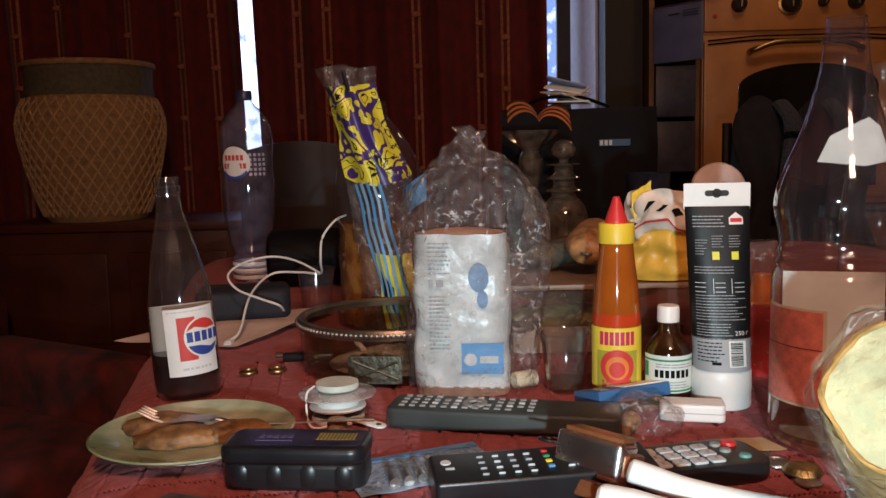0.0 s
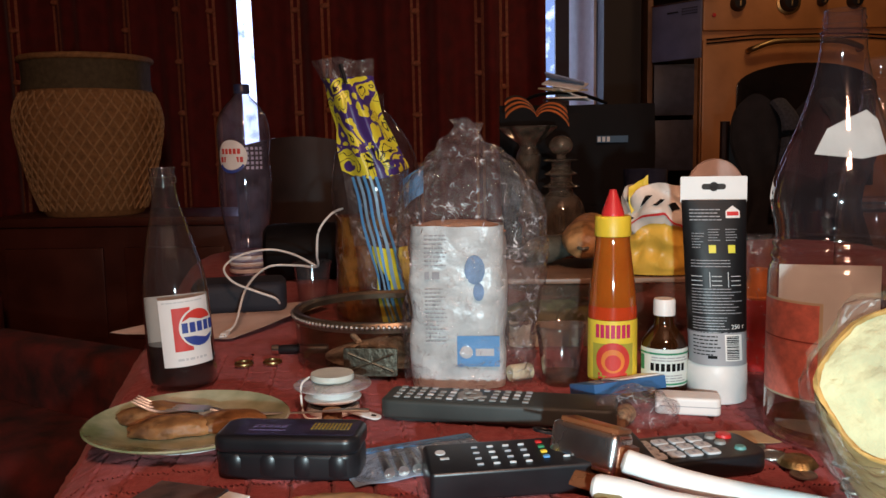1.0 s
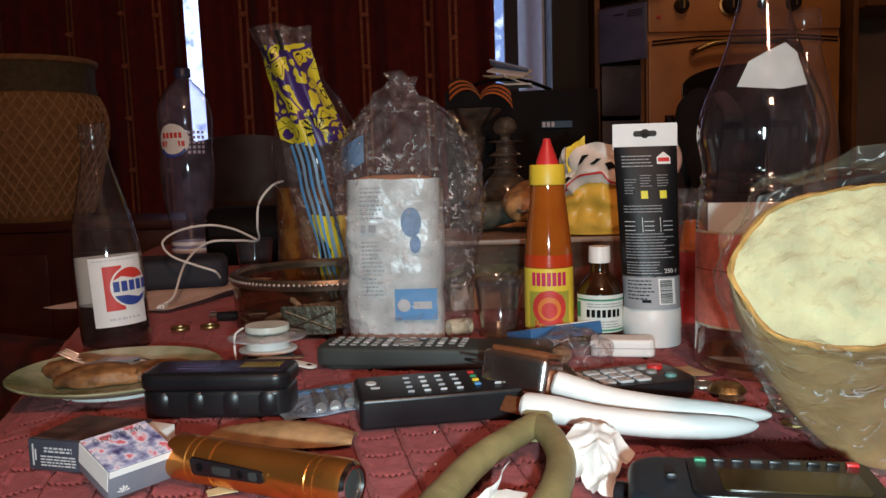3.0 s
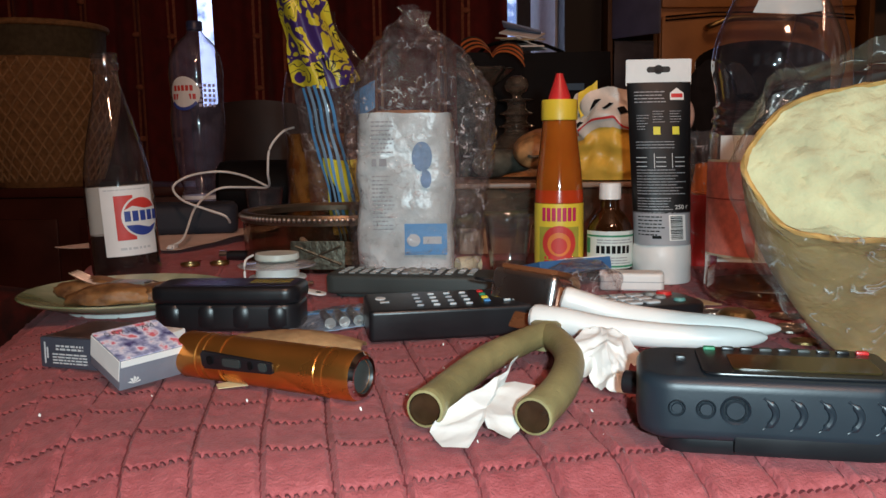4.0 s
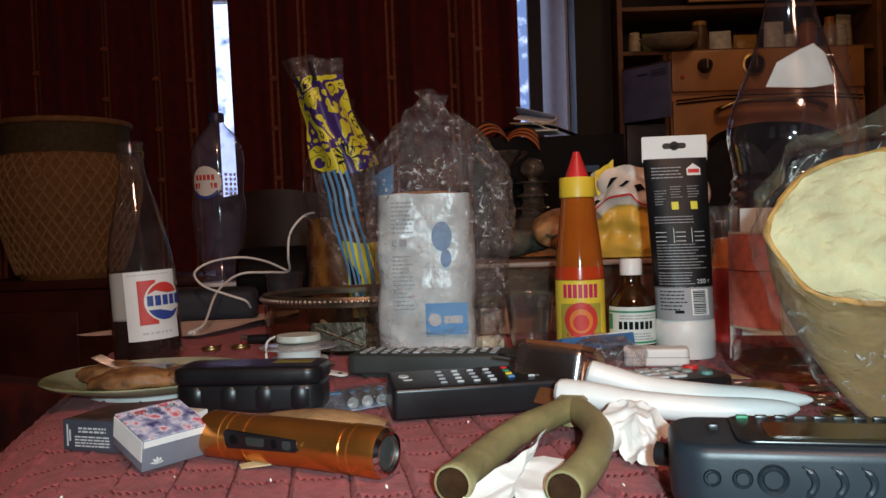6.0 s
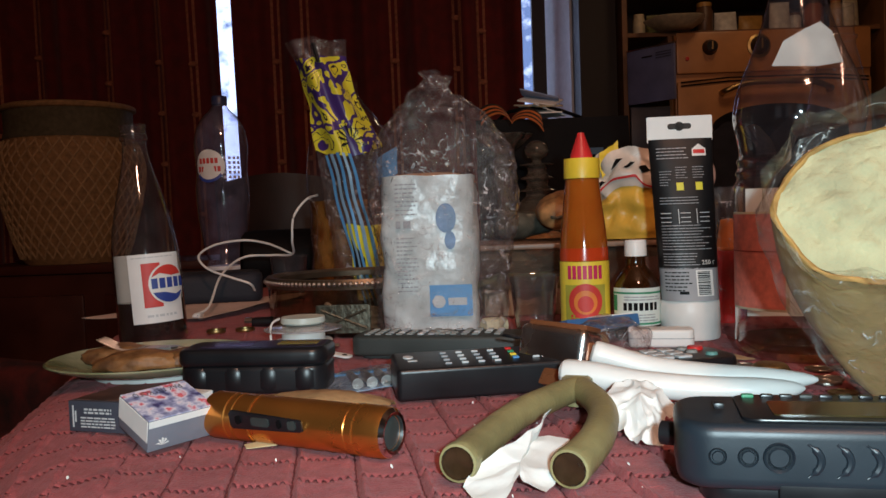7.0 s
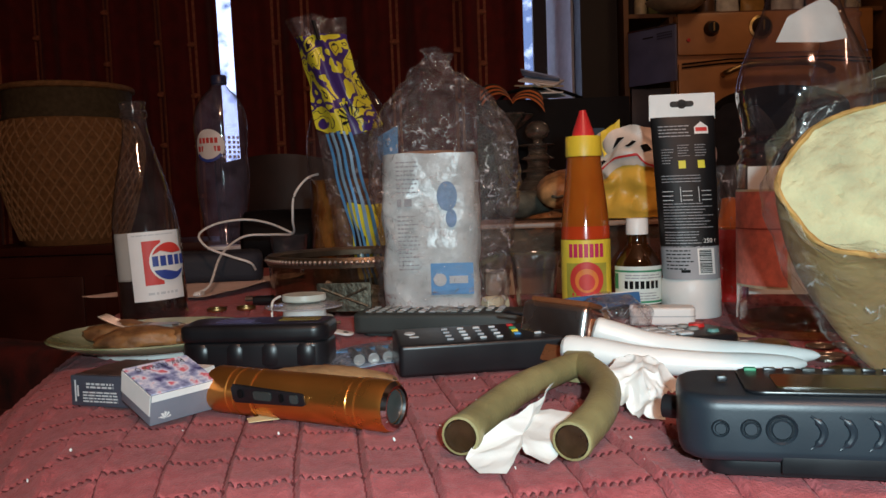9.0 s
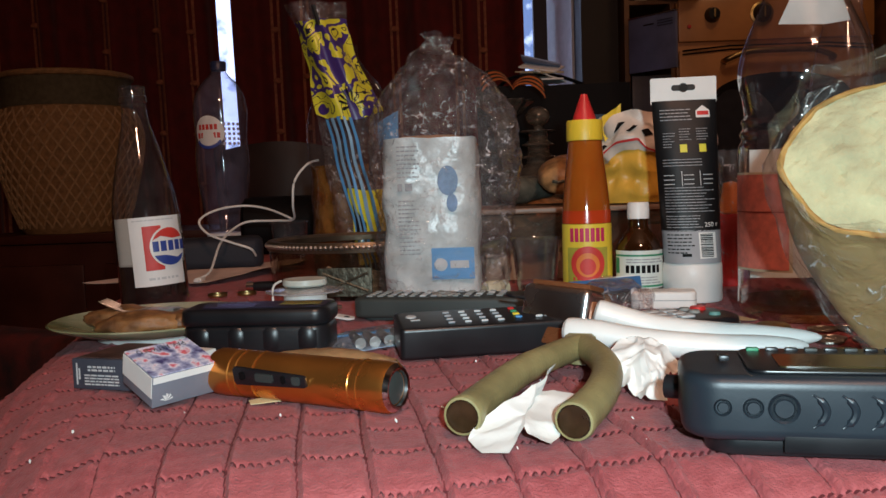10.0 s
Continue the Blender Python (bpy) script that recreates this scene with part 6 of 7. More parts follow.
part("paper", surface(lambda u, v: Vector(((u - 0.5) * 0.018, (v - 0.5) * 0.010, 0.001 + 0.002 * u * v)), 6, 5, 0.0004), mat("yellowed_paper", (0.62, 0.52, 0.30), 0.8), chip)


# ---- things at the far end of the table ----
# two rings, a marker, papers, cable
for x, y in ((-0.2195, 1.030), (-0.186, 1.038)):
    rg = thing("ring", pose(x, y, TZ + 0.002), "thin plain metal finger ring", "ring", "rings on the cover")
    part("band", lathe([(0.0105 + 0.0012 * math.cos(radians(a)), 0.0022 + 0.0022 * math.sin(radians(a))) for a in range(0, 361, 45)], 36), BRASS, rg)
mk = thing("marker", pose(-0.190, 1.095, TZ + 0.006, 0, 0, 3), "black marker pen with a silver clip end", "pen")
part("barrel", move(lathe([(0, 0), (0.005, 0.0), (0.0062, 0.003), (0.0062, 0.060), (0.005, 0.064), (0, 0.064)], 16), TURN_X), BLACK, mk)
part("clip", move(lathe([(0.0045, -0.010), (0.0064, -0.009), (0.0064, 0.0), (0.0, 0.0)], 16), TURN_X), CHROME, mk, "silver end")
pa = thing("paper_sheet", pose(0, 0, TZ), "creased sheet of pale paper under the cola bottle", "paper")
P0, P1, P2, P3 = Vector((-0.462, 1.215, 0.002)), Vector((-0.270, 1.165, 0.002)), Vector((-0.17, 1.40, 0.002)), Vector((-0.33, 1.44, 0.002))


def sheet_at(u, v):
    p = P0.lerp(P1, u).lerp(P3.lerp(P2, u), v)
    p.z += 0.004 + 0.005 * noise.noise(Vector((u * 3, v * 3, 1))) + 0.008 * v * u
    return p


part("sheet", surface(sheet_at, 24, 18, 0.0004), mat("pinkish_paper", (0.62, 0.48, 0.42), 0.8, vary=0.15), pa)
cab = thing("cable", pose(0, 0, TZ), "thin white charging cable in loose loops", "cable")
CABLE = [(-0.285, 1.188, 0.010), (-0.278, 1.215, 0.018), (-0.282, 1.30, 0.055), (-0.262, 1.36, 0.078), (-0.215, 1.36, 0.080), (-0.178, 1.33, 0.082), (-0.172, 1.30, 0.105), (-0.168, 1.30, 0.140), (-0.150, 1.31, 0.165), (-0.135, 1.33, 0.172)]
part("cord", tube(spline(CABLE, 8), 0.0018, 8), WHITE, cab)
CABLE2 = [(-0.178, 1.33, 0.082), (-0.22, 1.36, 0.098), (-0.262, 1.37, 0.105), (-0.300, 1.34, 0.100), (-0.318, 1.31, 0.085), (-0.300, 1.29, 0.066), (-0.262, 1.28, 0.052), (-0.235, 1.28, 0.042), (-0.232, 1.30, 0.030)]
part("cord", tube(spline(CABLE2, 8), 0.0018, 8), WHITE, cab)
part("plug", merge(box(0.009, 0.022, 0.006, (-0.2855, 1.185, 0.005), 0.0015), box(0.007, 0.008, 0.003, (-0.2858, 1.171, 0.0065), 0.0008)), WHITE, cab, "small white plug")
flatb = thing("black_case", pose(-0.315, 1.385, TZ, 0, 0, 12), "dark blue-black folded pouch with a white plug lying on it", "case")
part("body", prism(rounded(0.15, 0.10, 0.02, 5), 0.006, 0.055, 0.014, 3), mat("navy_pouch", (0.014, 0.016, 0.026), 0.7), flatb)
part("base", prism(rounded(0.12, 0.08, 0.02, 5), 0.0, 0.01), MATT_BLACK, flatb)
spk = thing("loudspeaker", pose(-0.268, 1.74, TZ + 0.058, 0, 90, 8), "black cylindrical loudspeaker lying on its side", "loudspeaker")
part("body", lathe([(0, -0.085), (0.045, -0.085), (0.055, -0.078), (0.058, -0.06), (0.058, 0.06), (0.055, 0.078), (0.045, 0.085), (0, 0.085)], 36), MATT_BLACK, spk)
part("trim_ring", lathe([(0.0585, 0.060), (0.0595, 0.062), (0.0585, 0.066)], 36), BLACK, spk)

# mineral water bottle
wb = thing("water_bottle", pose(-0.412, 1.833, TZ), "empty clear blue-tinted water bottle with round label", "bottle")
WB = outline([(0.036, 0.0), (0.040, 0.006), (0.040, 0.045), (0.036, 0.055), (0.042, 0.075), (0.053, 0.14), (0.0565, 0.20), (0.0535, 0.235), (0.0545, 0.265), (0.0565, 0.30), (0.050, 0.335), (0.036, 0.358), (0.022, 0.372), (0.016, 0.380)], 4)
BLUEPET = clear("blue_tint_pet", (0.86, 0.87, 0.95), 0.06, 0.10, (0.55, 0.56, 0.80), 1.5, 0.25, 30, 2.2)
part("bottle", lathe([(0, 0.003)] + WB + [(0.015, 0.384), (0.017, 0.385), (0.017, 0.388), (0.015, 0.389)], 40), BLUEPET, wb)
part("cap", lathe([(0.0155, 0.383), (0.0165, 0.384), (0.0165, 0.400), (0.015, 0.402), (0, 0.402)], 24), mat("dark_blue_cap", (0.02, 0.03, 0.08), 0.4), wb, "dark blue cap")
wr = tapered(WB)
wl = part("label", wrapped(flat(circle(0.034, 28, 0, 0.252)), 0.0018, -14, wr), WHITE, wb, "round white and red label")
part("label_ring", wrapped(flat([(0.0345 * math.cos(radians(a)), 0.252 + 0.0345 * math.sin(radians(a))) for a in range(215, 326, 10)] + [(0.030 * math.cos(radians(a)), 0.254 + 0.030 * math.sin(radians(a))) for a in range(325, 214, -10)]), 0.0030, -14, wr), INK_BLUE, wl)
part("label_text", wrapped(merge(*[rect(-0.022 + 0.009 * k, 0.257, -0.022 + 0.009 * k + 0.0065, 0.268) for k in range(5)], *[rect(-0.026 + 0.009 * k, 0.240, -0.026 + 0.009 * k + 0.0065, 0.251) for k in range(6)]), 0.0036, -14, wr), INK_RED, wl)
part("dot_pattern", wrapped(merge(*[rect(0.030 + 0.010 * (k % 4), 0.225 + 0.010 * (k // 4), 0.036 + 0.010 * (k % 4), 0.231 + 0.010 * (k // 4)) for k in range(20)]), 0.0006, -14, wr), mat("pale_pattern", (0.45, 0.42, 0.55), 0.4), wb)
part("foot_ring", merge(*[lathe([(0.0405, 0.006 + 0.014 * k), (0.0418, 0.010 + 0.014 * k), (0.0405, 0.014 + 0.014 * k)], 32) for k in range(3)]), mat("milky_white_plastic", (0.80, 0.82, 0.84), 0.3, vary=0.1), wb, "milky ribbed foot")

# oil bottle with a gift bag over its neck
ob_ = thing("oil_bottle", pose(-0.082, 1.33, TZ), "clear plastic bottle with amber oil below", "bottle")
OBP = outline([(0.060, 0.0), (0.066, 0.008), (0.066, 0.05), (0.064, 0.08), (0.066, 0.11), (0.064, 0.14), (0.067, 0.17), (0.0685, 0.21), (0.062, 0.25), (0.045, 0.285), (0.026, 0.31), (0.016, 0.325), (0.015, 0.345)], 4)
part("bottle", lathe([(0, 0.003)] + OBP, 44), PET, ob_)
part("oil", lathe([(0, 0.005), (0.058, 0.005)] + [(r - 0.002, z) for r, z in OBP if 0.01 < z < 0.165] + [(0, 0.166)], 40), clear("amber_oil", (0.75, 0.42, 0.08), 0.04, 0.55, (0.50, 0.22, 0.03)), ob_, "amber oil")
gb = thing("gift_bag", pose(-0.076, 1.222, TZ), "clear gift bag with yellow and purple floral print", "gift bag")


def gb_at(u, v, off=0.0):
    """The front of the bag: u across, v up; it leans to the left and fans at the top."""
    cx = float(np.interp(v, [0, 0.26, 0.61, 0.80, 0.92, 1.0], [0.020, 0.012, 0.003, -0.018, -0.032, -0.038]))
    w = float(np.interp(v, [0, 0.26, 0.55, 0.61, 0.76, 0.92, 1.0], [0.036, 0.039, 0.046, 0.047, 0.036, 0.036, 0.046]))
    x = cx + (u - 0.5) * 2 * w
    y = -0.045 * math.cos((u - 0.5) * 2.6) + 0.02 - off + 0.004 * math.sin(u * 15 + v * 9)
    return Vector((x, y, 0.002 + 0.385 * v)) + fuzz((u * 2, v * 5, 3), 1.7, 0.004)


part("film", surface(lambda u, v: gb_at(u, v), 40, 70), FILM, gb)
part("film", surface(lambda u, v: gb_at(1 - u, v) + Vector((0, 0.05 * math.sin(math.pi * min(1, max(0, u))) * (1 - v * 0.75), 0)), 30, 50), FILM, gb)
def floral():
    """Lemon flowers and petals with dark violet between them and black veins."""
    m, nt, b = shader("lemon_violet_floral_print")
    put(b, Roughness=0.35)
    tc, nz, rp = nt.nodes.new("ShaderNodeTexCoord"), nt.nodes.new("ShaderNodeTexNoise"), nt.nodes.new("ShaderNodeValToRGB")
    nz.inputs["Scale"].default_value, nz.inputs["Detail"].default_value, nz.inputs["Distortion"].default_value = 17, 1.5, 2.4
    nz.inputs["Roughness"].default_value = 0.4
    rp.color_ramp.interpolation = "CONSTANT"
    rp.color_ramp.elements[0].color, rp.color_ramp.elements[1].color = (0.72, 0.66, 0.05, 1), (0.72, 0.66, 0.05, 1)
    rp.color_ramp.elements[1].position = 0.62
    for pos, col in ((0.38, (0.02, 0.015, 0.04)), (0.405, (0.72, 0.66, 0.05)), (0.50, (0.06, 0.03, 0.17))):
        rp.color_ramp.elements.new(pos).color = (*col, 1)
    nt.links.new(tc.outputs["Object"], nz.inputs["Vector"])
    nt.links.new(nz.outputs["Fac"], rp.inputs["Fac"])
    nt.links.new(rp.outputs[0], b.inputs["Base Color"])
    return m


sleeve = part("printed_sleeve", surface(lambda u, v: gb_at(u, 0.600 + 0.335 * v + 0.03 * (u - 0.5) ** 2 * 4 * (1 - v) - 0.03 * (1 - v), 0.0025), 30, 40), floral(), gb, "lemon-yellow and violet floral print")


def on_sleeve(bm, off=0.004):
    for v in bm.verts:
        v.co = gb_at(v.co.x, 0.58 + 0.345 * v.co.z, off)
    return bm


rf = random.Random(21)
for k in range(9):
    a = radians(200 - 27 * k)
    c = (0.62, 0.13)
    part("print_leaf", on_sleeve(flat([(c[0] + 0.03 * math.cos(a), c[1] + 0.03 * math.sin(a)), (c[0] + 0.15 * math.cos(a + 0.13), c[1] + 0.15 * math.sin(a + 0.13)), (c[0] + 0.19 * math.cos(a), c[1] + 0.19 * math.sin(a)), (c[0] + 0.15 * math.cos(a - 0.10), c[1] + 0.15 * math.sin(a - 0.10))])), BLACK, sleeve)
for k in range(5):
    u0 = 0.16 + 0.10 * k
    part("ribbon", surface(lambda a, v: gb_at(u0 + 0.045 * (a - 0.5) + 0.42 * (1 - v) * 0.9, 0.02 + 0.56 * v, 0.004 + 0.001 * k), 3, 26, 0.0006), SKYBLUE if k % 2 == 0 else mat("pale_blue_ribbon", (0.28, 0.50, 0.72), 0.4), gb, "light blue ribbon")
part("blue_bow", surface(lambda a, v: gb_at(0.92 + 0.30 * v, 0.46 + 0.10 * a + 0.05 * v, -0.01), 6, 10, 0.0008), SKYBLUE, gb, "light blue ribbon end")
yd = part("yellow_label", surface(lambda u, v: gb_at(0.38 + 0.60 * u, 0.05 + 0.27 * v + 0.0 * u, 0.002), 12, 12), LEMON, gb, "yellow sticker with a black mark")
part("black_mark", surface(lambda u, v: gb_at(0.44 + 0.22 * u, 0.10 + 0.10 * v + 0.06 * (1 - u), 0.0045), 4, 4), BLACK, yd)
part("straw", tube([(-0.030, -0.030, 0.352), (-0.036, -0.030, 0.378)], 0.003, 8), BLACK, gb, "short dark tie")

# ashtray: dark glass with a beaded metal rim
at_ = thing("ashtray", pose(-0.046, 1.078, TZ) @ Matrix.Diagonal((1, 1, 1.16, 1)), "round dark glass ashtray with beaded metal rim", "ashtray")
SMOKE = clear("smoked_glass", (0.80, 0.75, 0.68), 0.05, 0.04, (0.14, 0.11, 0.07), 1.5)
part("bowl", lathe([(0, 0.005), (0.10, 0.005), (0.109, 0.008), (0.112, 0.048), (0.116, 0.048), (0.114, 0.004), (0.11, 0), (0, 0)], 56), SMOKE, at_)
part("rim", lathe([(0.109, 0.048), (0.108, 0.054), (0.111, 0.057), (0.117, 0.057), (0.1195, 0.053), (0.118, 0.047)], 56), mat("tarnished_rim", (0.22, 0.17, 0.12), 0.35, 0.9, vary=0.3), at_, "tarnished metal rim")
bead = lathe([(0, -0.0026), (0.0018, -0.0018), (0.0026, 0), (0.0018, 0.0018), (0, 0.0026)], 6)
beads = bmesh.new()
me_b = bpy.data.meshes.new("bead")
bead.to_mesh(me_b)
bead.free()
for k in range(120):
    a = 2 * math.pi * k / 120
    n0 = len(beads.verts)
    beads.from_mesh(me_b)
    beads.verts.ensure_lookup_table()
    bmesh.ops.translate(beads, vec=(0.119 * math.cos(a), 0.119 * math.sin(a), 0.0525), verts=beads.verts[n0:])
part("bead_trim", beads, STEEL, at_)["kind"] = "stuff"
PEWTER = mat("pewter", (0.10, 0.095, 0.07), 0.45, 0.7, vary=0.4, scale=200, bump=0.8)
em = part("emblem", move(prism(rounded(0.062, 0.028, 0.002, 3), 0, 0.003, 0.0006), pose(-0.010, -0.1170, 0.019, 90, 0, -5)), PEWTER, at_, "cast pewter emblem plate")
for k in range(2):
    s = 1 if k else -1
    part("emblem_strap", move(tube([(-0.026, 0.0035, s * 0.009), (0.026, 0.0035, -s * 0.009)], 0.0016, 6), pose(-0.010, -0.1230, 0.019, 0, 0, -5)), PEWTER, em)
ash = thing("ash", pose(-0.040, 1.068, TZ + 0.0062), "pale grey heap of cigarette ash in the ashtray", "ash")
part("heap", surface(lambda u, v: Vector((0.085 * v * math.cos(6.2832 * u), 0.080 * v * math.sin(6.2832 * u), 0.016 * (1 - v ** 2))) + fuzz((v * math.cos(6.2832 * u) * 3, v * math.sin(6.2832 * u) * 3, 1), 3, 0.006) * (1 - v), 40, 14), mat("grey_ash", (0.42, 0.40, 0.37), 0.95, vary=0.6, scale=90, bump=0.6), ash)
stub = mat("ashy_stubs", (0.45, 0.40, 0.34), 0.9, vary=0.5, scale=90)
for k in range(7):
    st = thing("cigarette_stub", pose(-0.055 + rf.uniform(-0.05, 0.06), 1.055 + rf.uniform(-0.05, 0.05), TZ + 0.0240, 0, 82, rf.uniform(0, 180)), "stubbed-out cigarette end in the ashtray", "cigarette stub", "stubs in the ashtray")
    part("stub", lathe([(0, -0.014), (0.0038, -0.013), (0.004, 0.012), (0.0034, 0.014), (0, 0.014)], 10), stub if k % 2 else WHITE, st)
sg = thing("shot_glass", pose(-0.205, 1.44, TZ), "small clear plastic shot cup", "cup")
part("cup", lathe([(0, 0.003), (0.024, 0.002), (0.031, 0.072), (0.033, 0.073), (0.033, 0.076), (0.0305, 0.076), (0.0225, 0.005), (0, 0.005)], 32), PET, sg)

# dried fish, white tray and the yellow snack bag
FISH = mat("dried_fish_skin", (0.42, 0.22, 0.09), 0.4, vary=0.6, scale=60, bump=0.5, bscale=150)
FISHDARK = mat("grey_fish_skin", (0.10, 0.10, 0.08), 0.3, vary=0.5, scale=70, bump=0.5, bscale=150)


def fish(m, s, material, label):
    f = thing("dried_fish", m, label, "fish", "dried fish")
    body = spline([(0, 0, 0.0), (0.02, 0, 0.0), (0.06, 0, 0.004), (0.12, 0, 0.006), (0.16, 0, 0.004)], 6)
    rs = [float(np.interp(i / (len(body) - 1), [0, 0.12, 0.4, 0.75, 1], [0.008, 0.024, 0.036, 0.028, 0.010])) * s for i in range(len(body))]
    part("body", tube([p * s for p in body], rs, 20, 0.75), material, f)
    part("eye", move(lathe([(0, 0.003), (0.004, 0.002), (0.0055, 0)], 14), Matrix.Translation((0.022 * s, -0.017 * s, 0.012 * s)) @ pose(0, 0, 0, 60, 0, 0)), BLACK, f)
    part("mouth", tube(spline([(0.0, 0.007, -0.001), (-0.004, 0, -0.002), (0.0, -0.007, -0.001)], 4), 0.0022, 6), FISHDARK, f)
    part("tail", prism([(0.155 * s, -0.008 * s), (0.20 * s, -0.03 * s), (0.19 * s, 0), (0.20 * s, 0.03 * s), (0.155 * s, 0.008 * s)], -0.001, 0.002), material, f)
    return f


heap = thing("fish_tray", pose(0.27, 1.62, TZ), "low clear tray heaped with dried fish", "tray")
part("tray", lathe([(0, 0.0), (0.13, 0.0), (0.16, 0.05), (0.165, 0.05), (0.135, -0.0), (0, 0.0)][:5], 40), clear("tray_plastic", (0.8, 0.75, 0.7), 0.08, 0.2, (0.5, 0.4, 0.3)), heap)
fish(pose(0.211, 1.150, TZ + 0.128, 0, -6, 76), 0.95, FISH, "dried fish with an orange head tilted up")
fish(pose(0.140, 1.20, TZ + 0.114, 0, 0, 42), 0.75, FISHDARK, "grey dried fish lying on the tray")
fish(pose(0.24, 1.64, TZ + 0.034, 10, 0, 150), 1.0, FISHDARK, "grey dried fish lying on the tray")
fish(pose(0.22, 1.60, TZ + 0.070, 0, 0, 60), 0.9, FISH, "brown dried fish lying on the heap")
tub = thing("food_container", pose(0.235, 1.195, TZ), "shallow clear plastic food container with a brownish lid", "container")
WALLS = clear("tub_plastic", (0.93, 0.90, 0.86), 0.06, 0.06, (0.6, 0.5, 0.4), 1.5, 0.3, 20)
for w, d, at in ((0.262, 0.002, (0, -0.095, 0.001)), (0.262, 0.002, (0, 0.095, 0.001)), (0.002, 0.186, (-0.130, 0, 0.001)), (0.002, 0.186, (0.130, 0, 0.001))):
    part("wall", box(w, d, 0.085, at, 0.0006, 1), WALLS, tub)
part("lid", prism(rounded(0.272, 0.200, 0.012, 5), 0.087, 0.094, 0.002), mat("tan_lid_plastic", (0.24, 0.15, 0.10), 0.4, vary=0.3, scale=12), tub, "dull tan lid")
tray = thing("food_tray", pose(0.192, 1.17, TZ), "white cardboard tray with wrapped pickles", "tray")
part("tray", merge(box(0.16, 0.10, 0.004, (0, 0, 0), 0.001), box(0.16, 0.004, 0.034, (0, -0.05, 0), 0.001), box(0.16, 0.004, 0.034, (0, 0.05, 0), 0.001), box(0.004, 0.10, 0.034, (-0.08, 0, 0), 0.001), box(0.004, 0.10, 0.034, (0.08, 0, 0), 0.001)), mat("white_tray_card", (0.62, 0.55, 0.47), 0.6, vary=0.15), tray)
PICK = mat("pale_green_pickle", (0.34, 0.33, 0.13), 0.4, vary=0.5, scale=40, bump=0.3)
for k, (x, y, a) in enumerate(((-0.05, 0.0, 20), (-0.01, 0.012, -15), (0.035, -0.01, 40), (0.015, 0.02, 70))):
    pz = thing("pickle", pose(0.192 + x, 1.17 + y, TZ + 0.026, 0, 0, a), "pale green pickled slice in the tray", "food", "pickles in the tray")
    part("flesh", tube(spline([(-0.035, 0, 0), (-0.015, 0.004, 0.006), (0.015, 0.004, 0.008), (0.036, 0, 0.002)], 5), [0.006] + [0.018] * 14 + [0.005], 14), PICK, pz)
wrap = thing("film_wrap", pose(0.192, 1.17, TZ + 0.03), "clinging clear film over the food tray", "plastic film")
part("film", surface(lambda u, v: Vector(((u - 0.5) * 0.18, (v - 0.5) * 0.12, 0.042 * math.sin(math.pi * u) * math.sin(math.pi * v))) + fuzz((u * 5, v * 4, 1), 2, 0.006), 30, 24), FILM, wrap)
snack = thing("snack_bag", pose(0.310, 1.125, TZ + 0.095) @ Matrix.Diagonal((0.50, 0.62, 0.62, 1)), "open yellow and white crumpled snack bag", "snack bag")
SNACKY = mat("snack_yellow", (0.72, 0.42, 0.06), 0.35, vary=0.2, scale=20, bump=0.4, bscale=40)
SNACKW = mat("snack_white", (0.66, 0.58, 0.50), 0.35, vary=0.2, scale=20, bump=0.4, bscale=40)


def sb_at(u, v, off=0.0):
    a = 2 * math.pi * u
    w = 0.095 + 0.035 * v
    p = Vector((w * math.cos(a) + 0.03 * v, (0.045 + 0.02 * math.sin(v * 3) + off) * math.sin(a), 0.002 + (0.17 + 0.025 * math.sin(3 * a + 1)) * v))
    return p + fuzz((math.cos(a), math.sin(a), v * 2), 2.6, 0.020) * min(1, v * 5)


part("lower_bag", surface(lambda u, v: sb_at(u, 0.62 * v), 60, 20), SNACKY, snack)
part("upper_bag", surface(lambda u, v: sb_at(u, 0.56 + 0.44 * v, 0.002), 60, 16), SNACKW, snack, "white upper part with dark print")
part("red_line", surface(lambda u, v: sb_at(0.5 + 0.5 * u, 0.60 + 0.022 * v + 0.07 * math.sin(u * 7), 0.006), 40, 2), RED, snack)
for k in range(16):
    part("dark_print", surface(lambda u, v: sb_at(0.56 + 0.026 * k + 0.016 * u + 0.02 * v, 0.72 + 0.075 * (k % 3) + 0.05 * v + (0.04 if k % 2 else -0.03) * u, 0.007), 3, 3), MATT_BLACK, snack)
part("yellow_flap", surface(lambda u, v: Vector((-0.09 + 0.05 * u, -0.03 + 0.02 * v, 0.13 + 0.055 * v + 0.02 * u)) + fuzz((u, v, 0), 3, 0.006), 10, 10, 0.0006), YELLOW, snack)
lidw = thing("round_lid", pose(0.487, 1.50, TZ + 0.19, 78, 0, -4), "round white lid leaning on the snack bag", "lid")
part("disc", lathe([(0, 0.004), (0.044, 0.004), (0.047, 0.0), (0.045, -0.004), (0, -0.002)], 32), mat("pinkish_white_lid", (0.62, 0.50, 0.46), 0.5), lidw)
jarr = thing("jar", pose(0.487, 1.515, TZ), "glass jar behind the filler tube", "jar")
part("glass", lathe([(0, 0.002), (0.038, 0.0), (0.042, 0.006), (0.042, 0.11), (0.036, 0.125), (0.034, 0.14), (0, 0.14)], 28), GLASS, jarr)
bg = thing("glass", pose(0.44, 1.85, TZ), "small dark tumbler with blue glints", "glass")
part("tumbler", lathe([(0, 0.004), (0.036, 0.003), (0.045, 0.21), (0.047, 0.21), (0.0385, 0.0), (0, 0.0)], 28), clear("blue_glass", (0.45, 0.5, 0.65), 0.05, 0.15, (0.2, 0.25, 0.4)), bg)

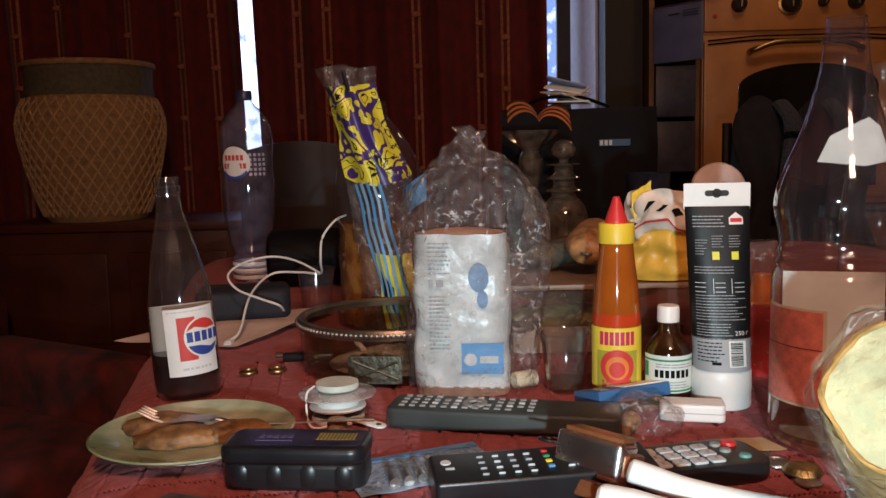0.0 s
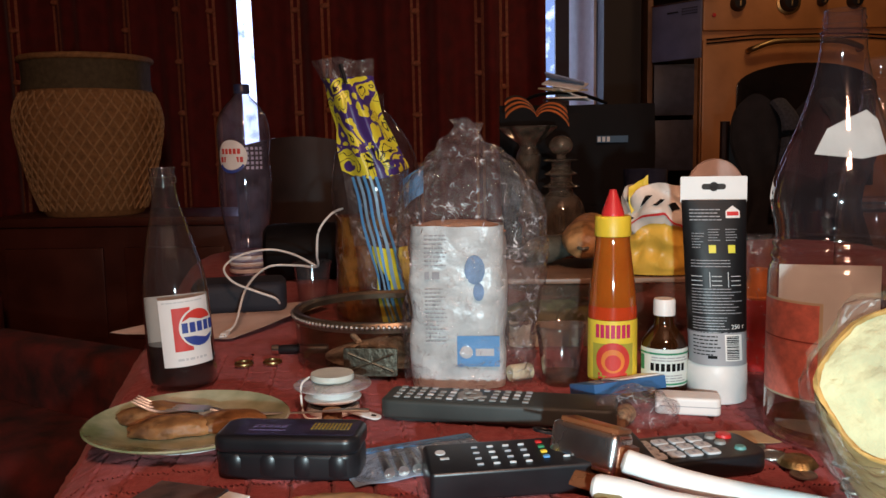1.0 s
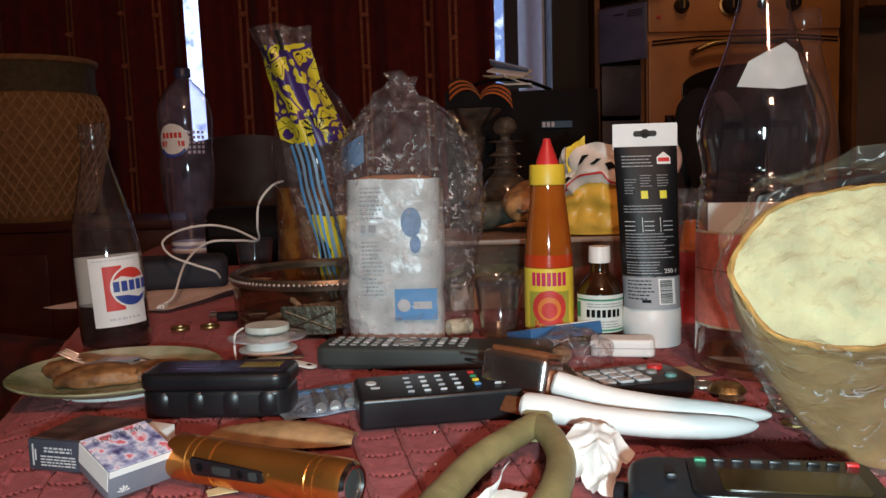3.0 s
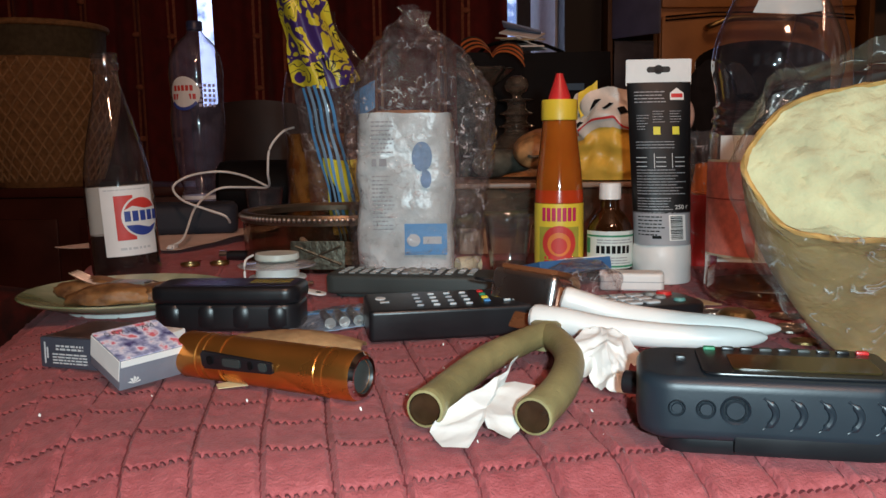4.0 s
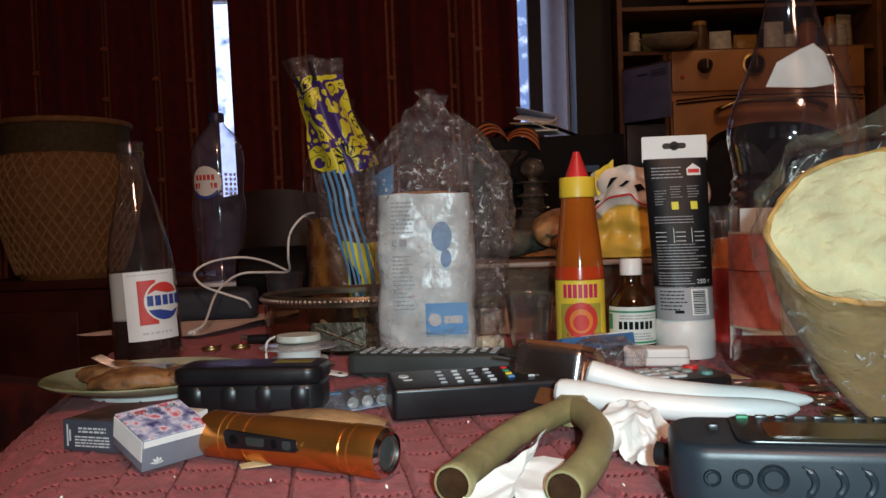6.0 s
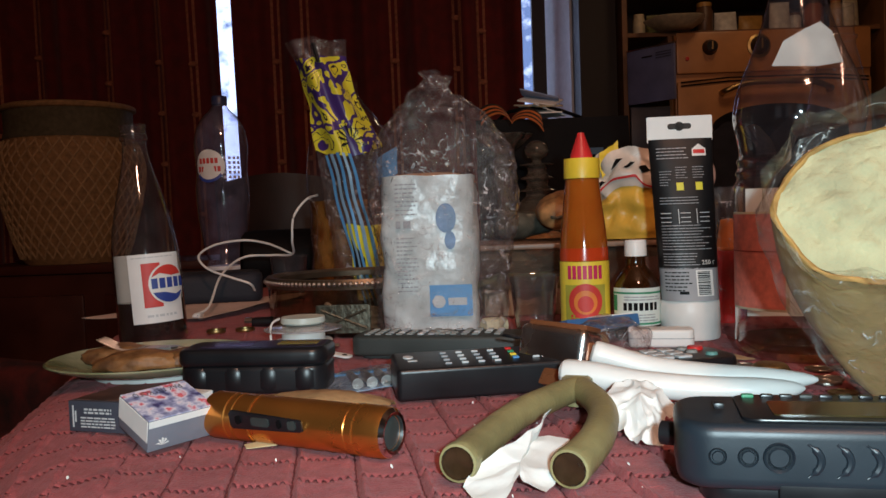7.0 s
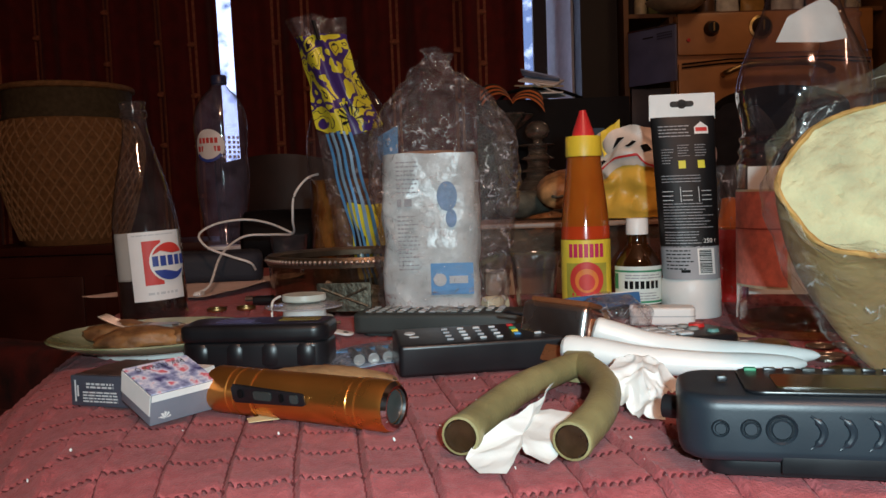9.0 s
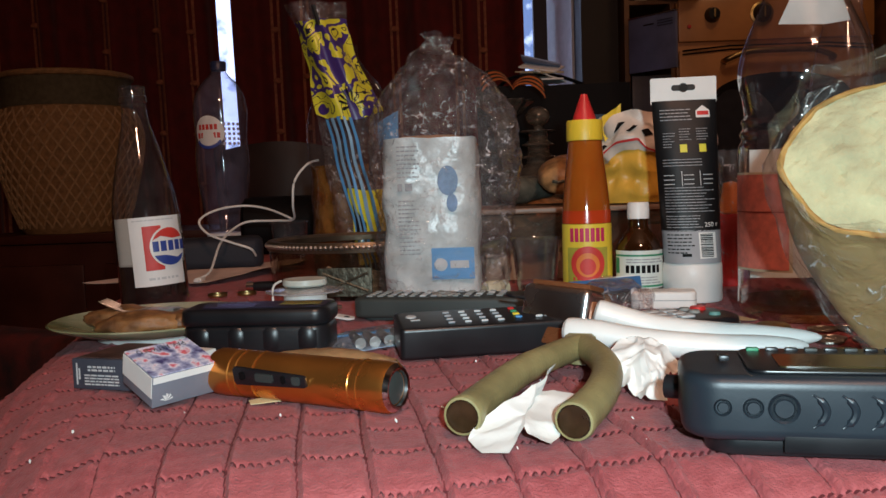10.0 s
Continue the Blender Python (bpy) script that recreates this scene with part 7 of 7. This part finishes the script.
# decanter and candlestick
dec = thing("decanter", pose(0.258, 1.82, TZ) @ Matrix.Diagonal((1, 1, 0.88, 1)), "cut glass decanter with a ball stopper", "decanter")
DECG = clear("dull_cut_glass", (0.60, 0.57, 0.50), 0.06, 0.30, (0.34, 0.30, 0.24), 1.6, gain=2.0)
part("body", lathe([(0, 0.002)] + outline([(0.045, 0.0), (0.052, 0.01), (0.055, 0.06), (0.052, 0.12), (0.050, 0.15), (0.040, 0.175), (0.027, 0.188), (0.027, 0.195), (0.038, 0.200), (0.038, 0.204), (0.024, 0.212), (0.024, 0.224), (0.034, 0.230), (0.034, 0.234), (0.021, 0.243), (0.022, 0.256), (0.036, 0.262), (0.036, 0.266), (0.02, 0.268)], 3), 32), DECG, dec)
part("stopper", lathe(outline([(0.0, 0.268), (0.010, 0.268), (0.010, 0.276), (0.021, 0.284), (0.026, 0.298), (0.021, 0.313), (0.010, 0.321), (0.0, 0.322)], 4), 12), DECG, dec, "faceted ball stopper")
cs = thing("candlestick", pose(0.196, 1.90, TZ), "ornate dull glass candlestick with a flared top", "candlestick")
part("stem", lathe([(0, 0)] + outline([(0.05, 0.0), (0.052, 0.01), (0.02, 0.03), (0.014, 0.08), (0.024, 0.11), (0.016, 0.14), (0.020, 0.20), (0.026, 0.24), (0.018, 0.262), (0.03, 0.275), (0.052, 0.295), (0.058, 0.305), (0.05, 0.305)], 3), 30, lambda a, r, z: r * (1 + (0.12 * math.cos(6 * a) if z > 0.28 else 0.05 * math.cos(8 * a)))), DECG, cs)
rbn = thing("striped_ribbon", pose(0.206, 1.90, TZ + 0.318), "orange and black striped ribbon tied in a bow", "ribbon")
RIBO, RIBK = mat("ribbon_orange", (0.55, 0.16, 0.04), 0.6), mat("ribbon_black", (0.02, 0.016, 0.014), 0.6)
for k in range(6):
    def rib_at(u, v, k=k):
        a = (u - 0.5) * 2
        lift = 0.022 * abs(math.sin(3.1 * a)) ** 0.7
        return Vector((0.066 * a + 0.004, -0.040 + (k + v - 3) * 0.007 + 0.012 * math.sin(5 * a), 0.012 + lift + (k + v - 3) * 0.0048 * (0.4 + abs(a)) - 0.010 * a))
    part("stripe", surface(rib_at, 30, 2, 0.001), RIBO if k % 2 == 0 else RIBK, rbn)

# the black bag or screen at the far end
lap = thing("black_bag", pose(0.33, 2.17, TZ), "black boxy equipment bag with a small printed label", "bag")
part("body", prism(rounded(0.36, 0.12, 0.03, 6), 0.0, 0.355, 0.02, 3), MATT_BLACK, lap)
part("flap", surface(lambda u, v: Vector(((u - 0.5) * 0.372, -0.064 - 0.004 * math.sin(u * 9), 0.12 + 0.24 * v)) + fuzz((u * 2, v, 0), 2, 0.005), 30, 20, 0.004), MATT_BLACK, lap)
part("label", move(rect(0.045, 0.268, 0.12, 0.284), pose(0, -0.073, 0)), mat("label_blue", (0.03, 0.09, 0.16), 0.5), lap, "small blue and white label", smooth=False)
part("label_bars", move(merge(*[rect(0.047 + 0.011 * k, 0.270, 0.047 + 0.011 * k + 0.007, 0.282) for k in range(3)]), pose(0, -0.075, 0)), PALEINK, lap, smooth=False)
part("strap", tube(spline([(-0.14, 0, 0.35), (-0.10, -0.01, 0.385), (0.0, -0.01, 0.39), (0.08, 0.0, 0.365)], 6), 0.009, 8, 0.5), MATT_BLACK, lap)
pile = thing("paper_pile", pose(0.31, 2.20, TZ + 0.375), "loose papers heaped on the black bag", "papers")
for k in range(5):
    part("sheet", box(0.10 - 0.012 * k, 0.10, 0.004, (0.006 * math.sin(k * 2.3), 0, 0.0), 0.0005, 1, pose(0, 0, 0.012 * k - 0.018 + 0.02, 4 * k, 18 * math.sin(k * 1.7), 20 * k)), (PAPER, PAPER, SHELFMATS[0], PAPER, mat("blue_paper", (0.28, 0.34, 0.5), 0.7))[k], pile)
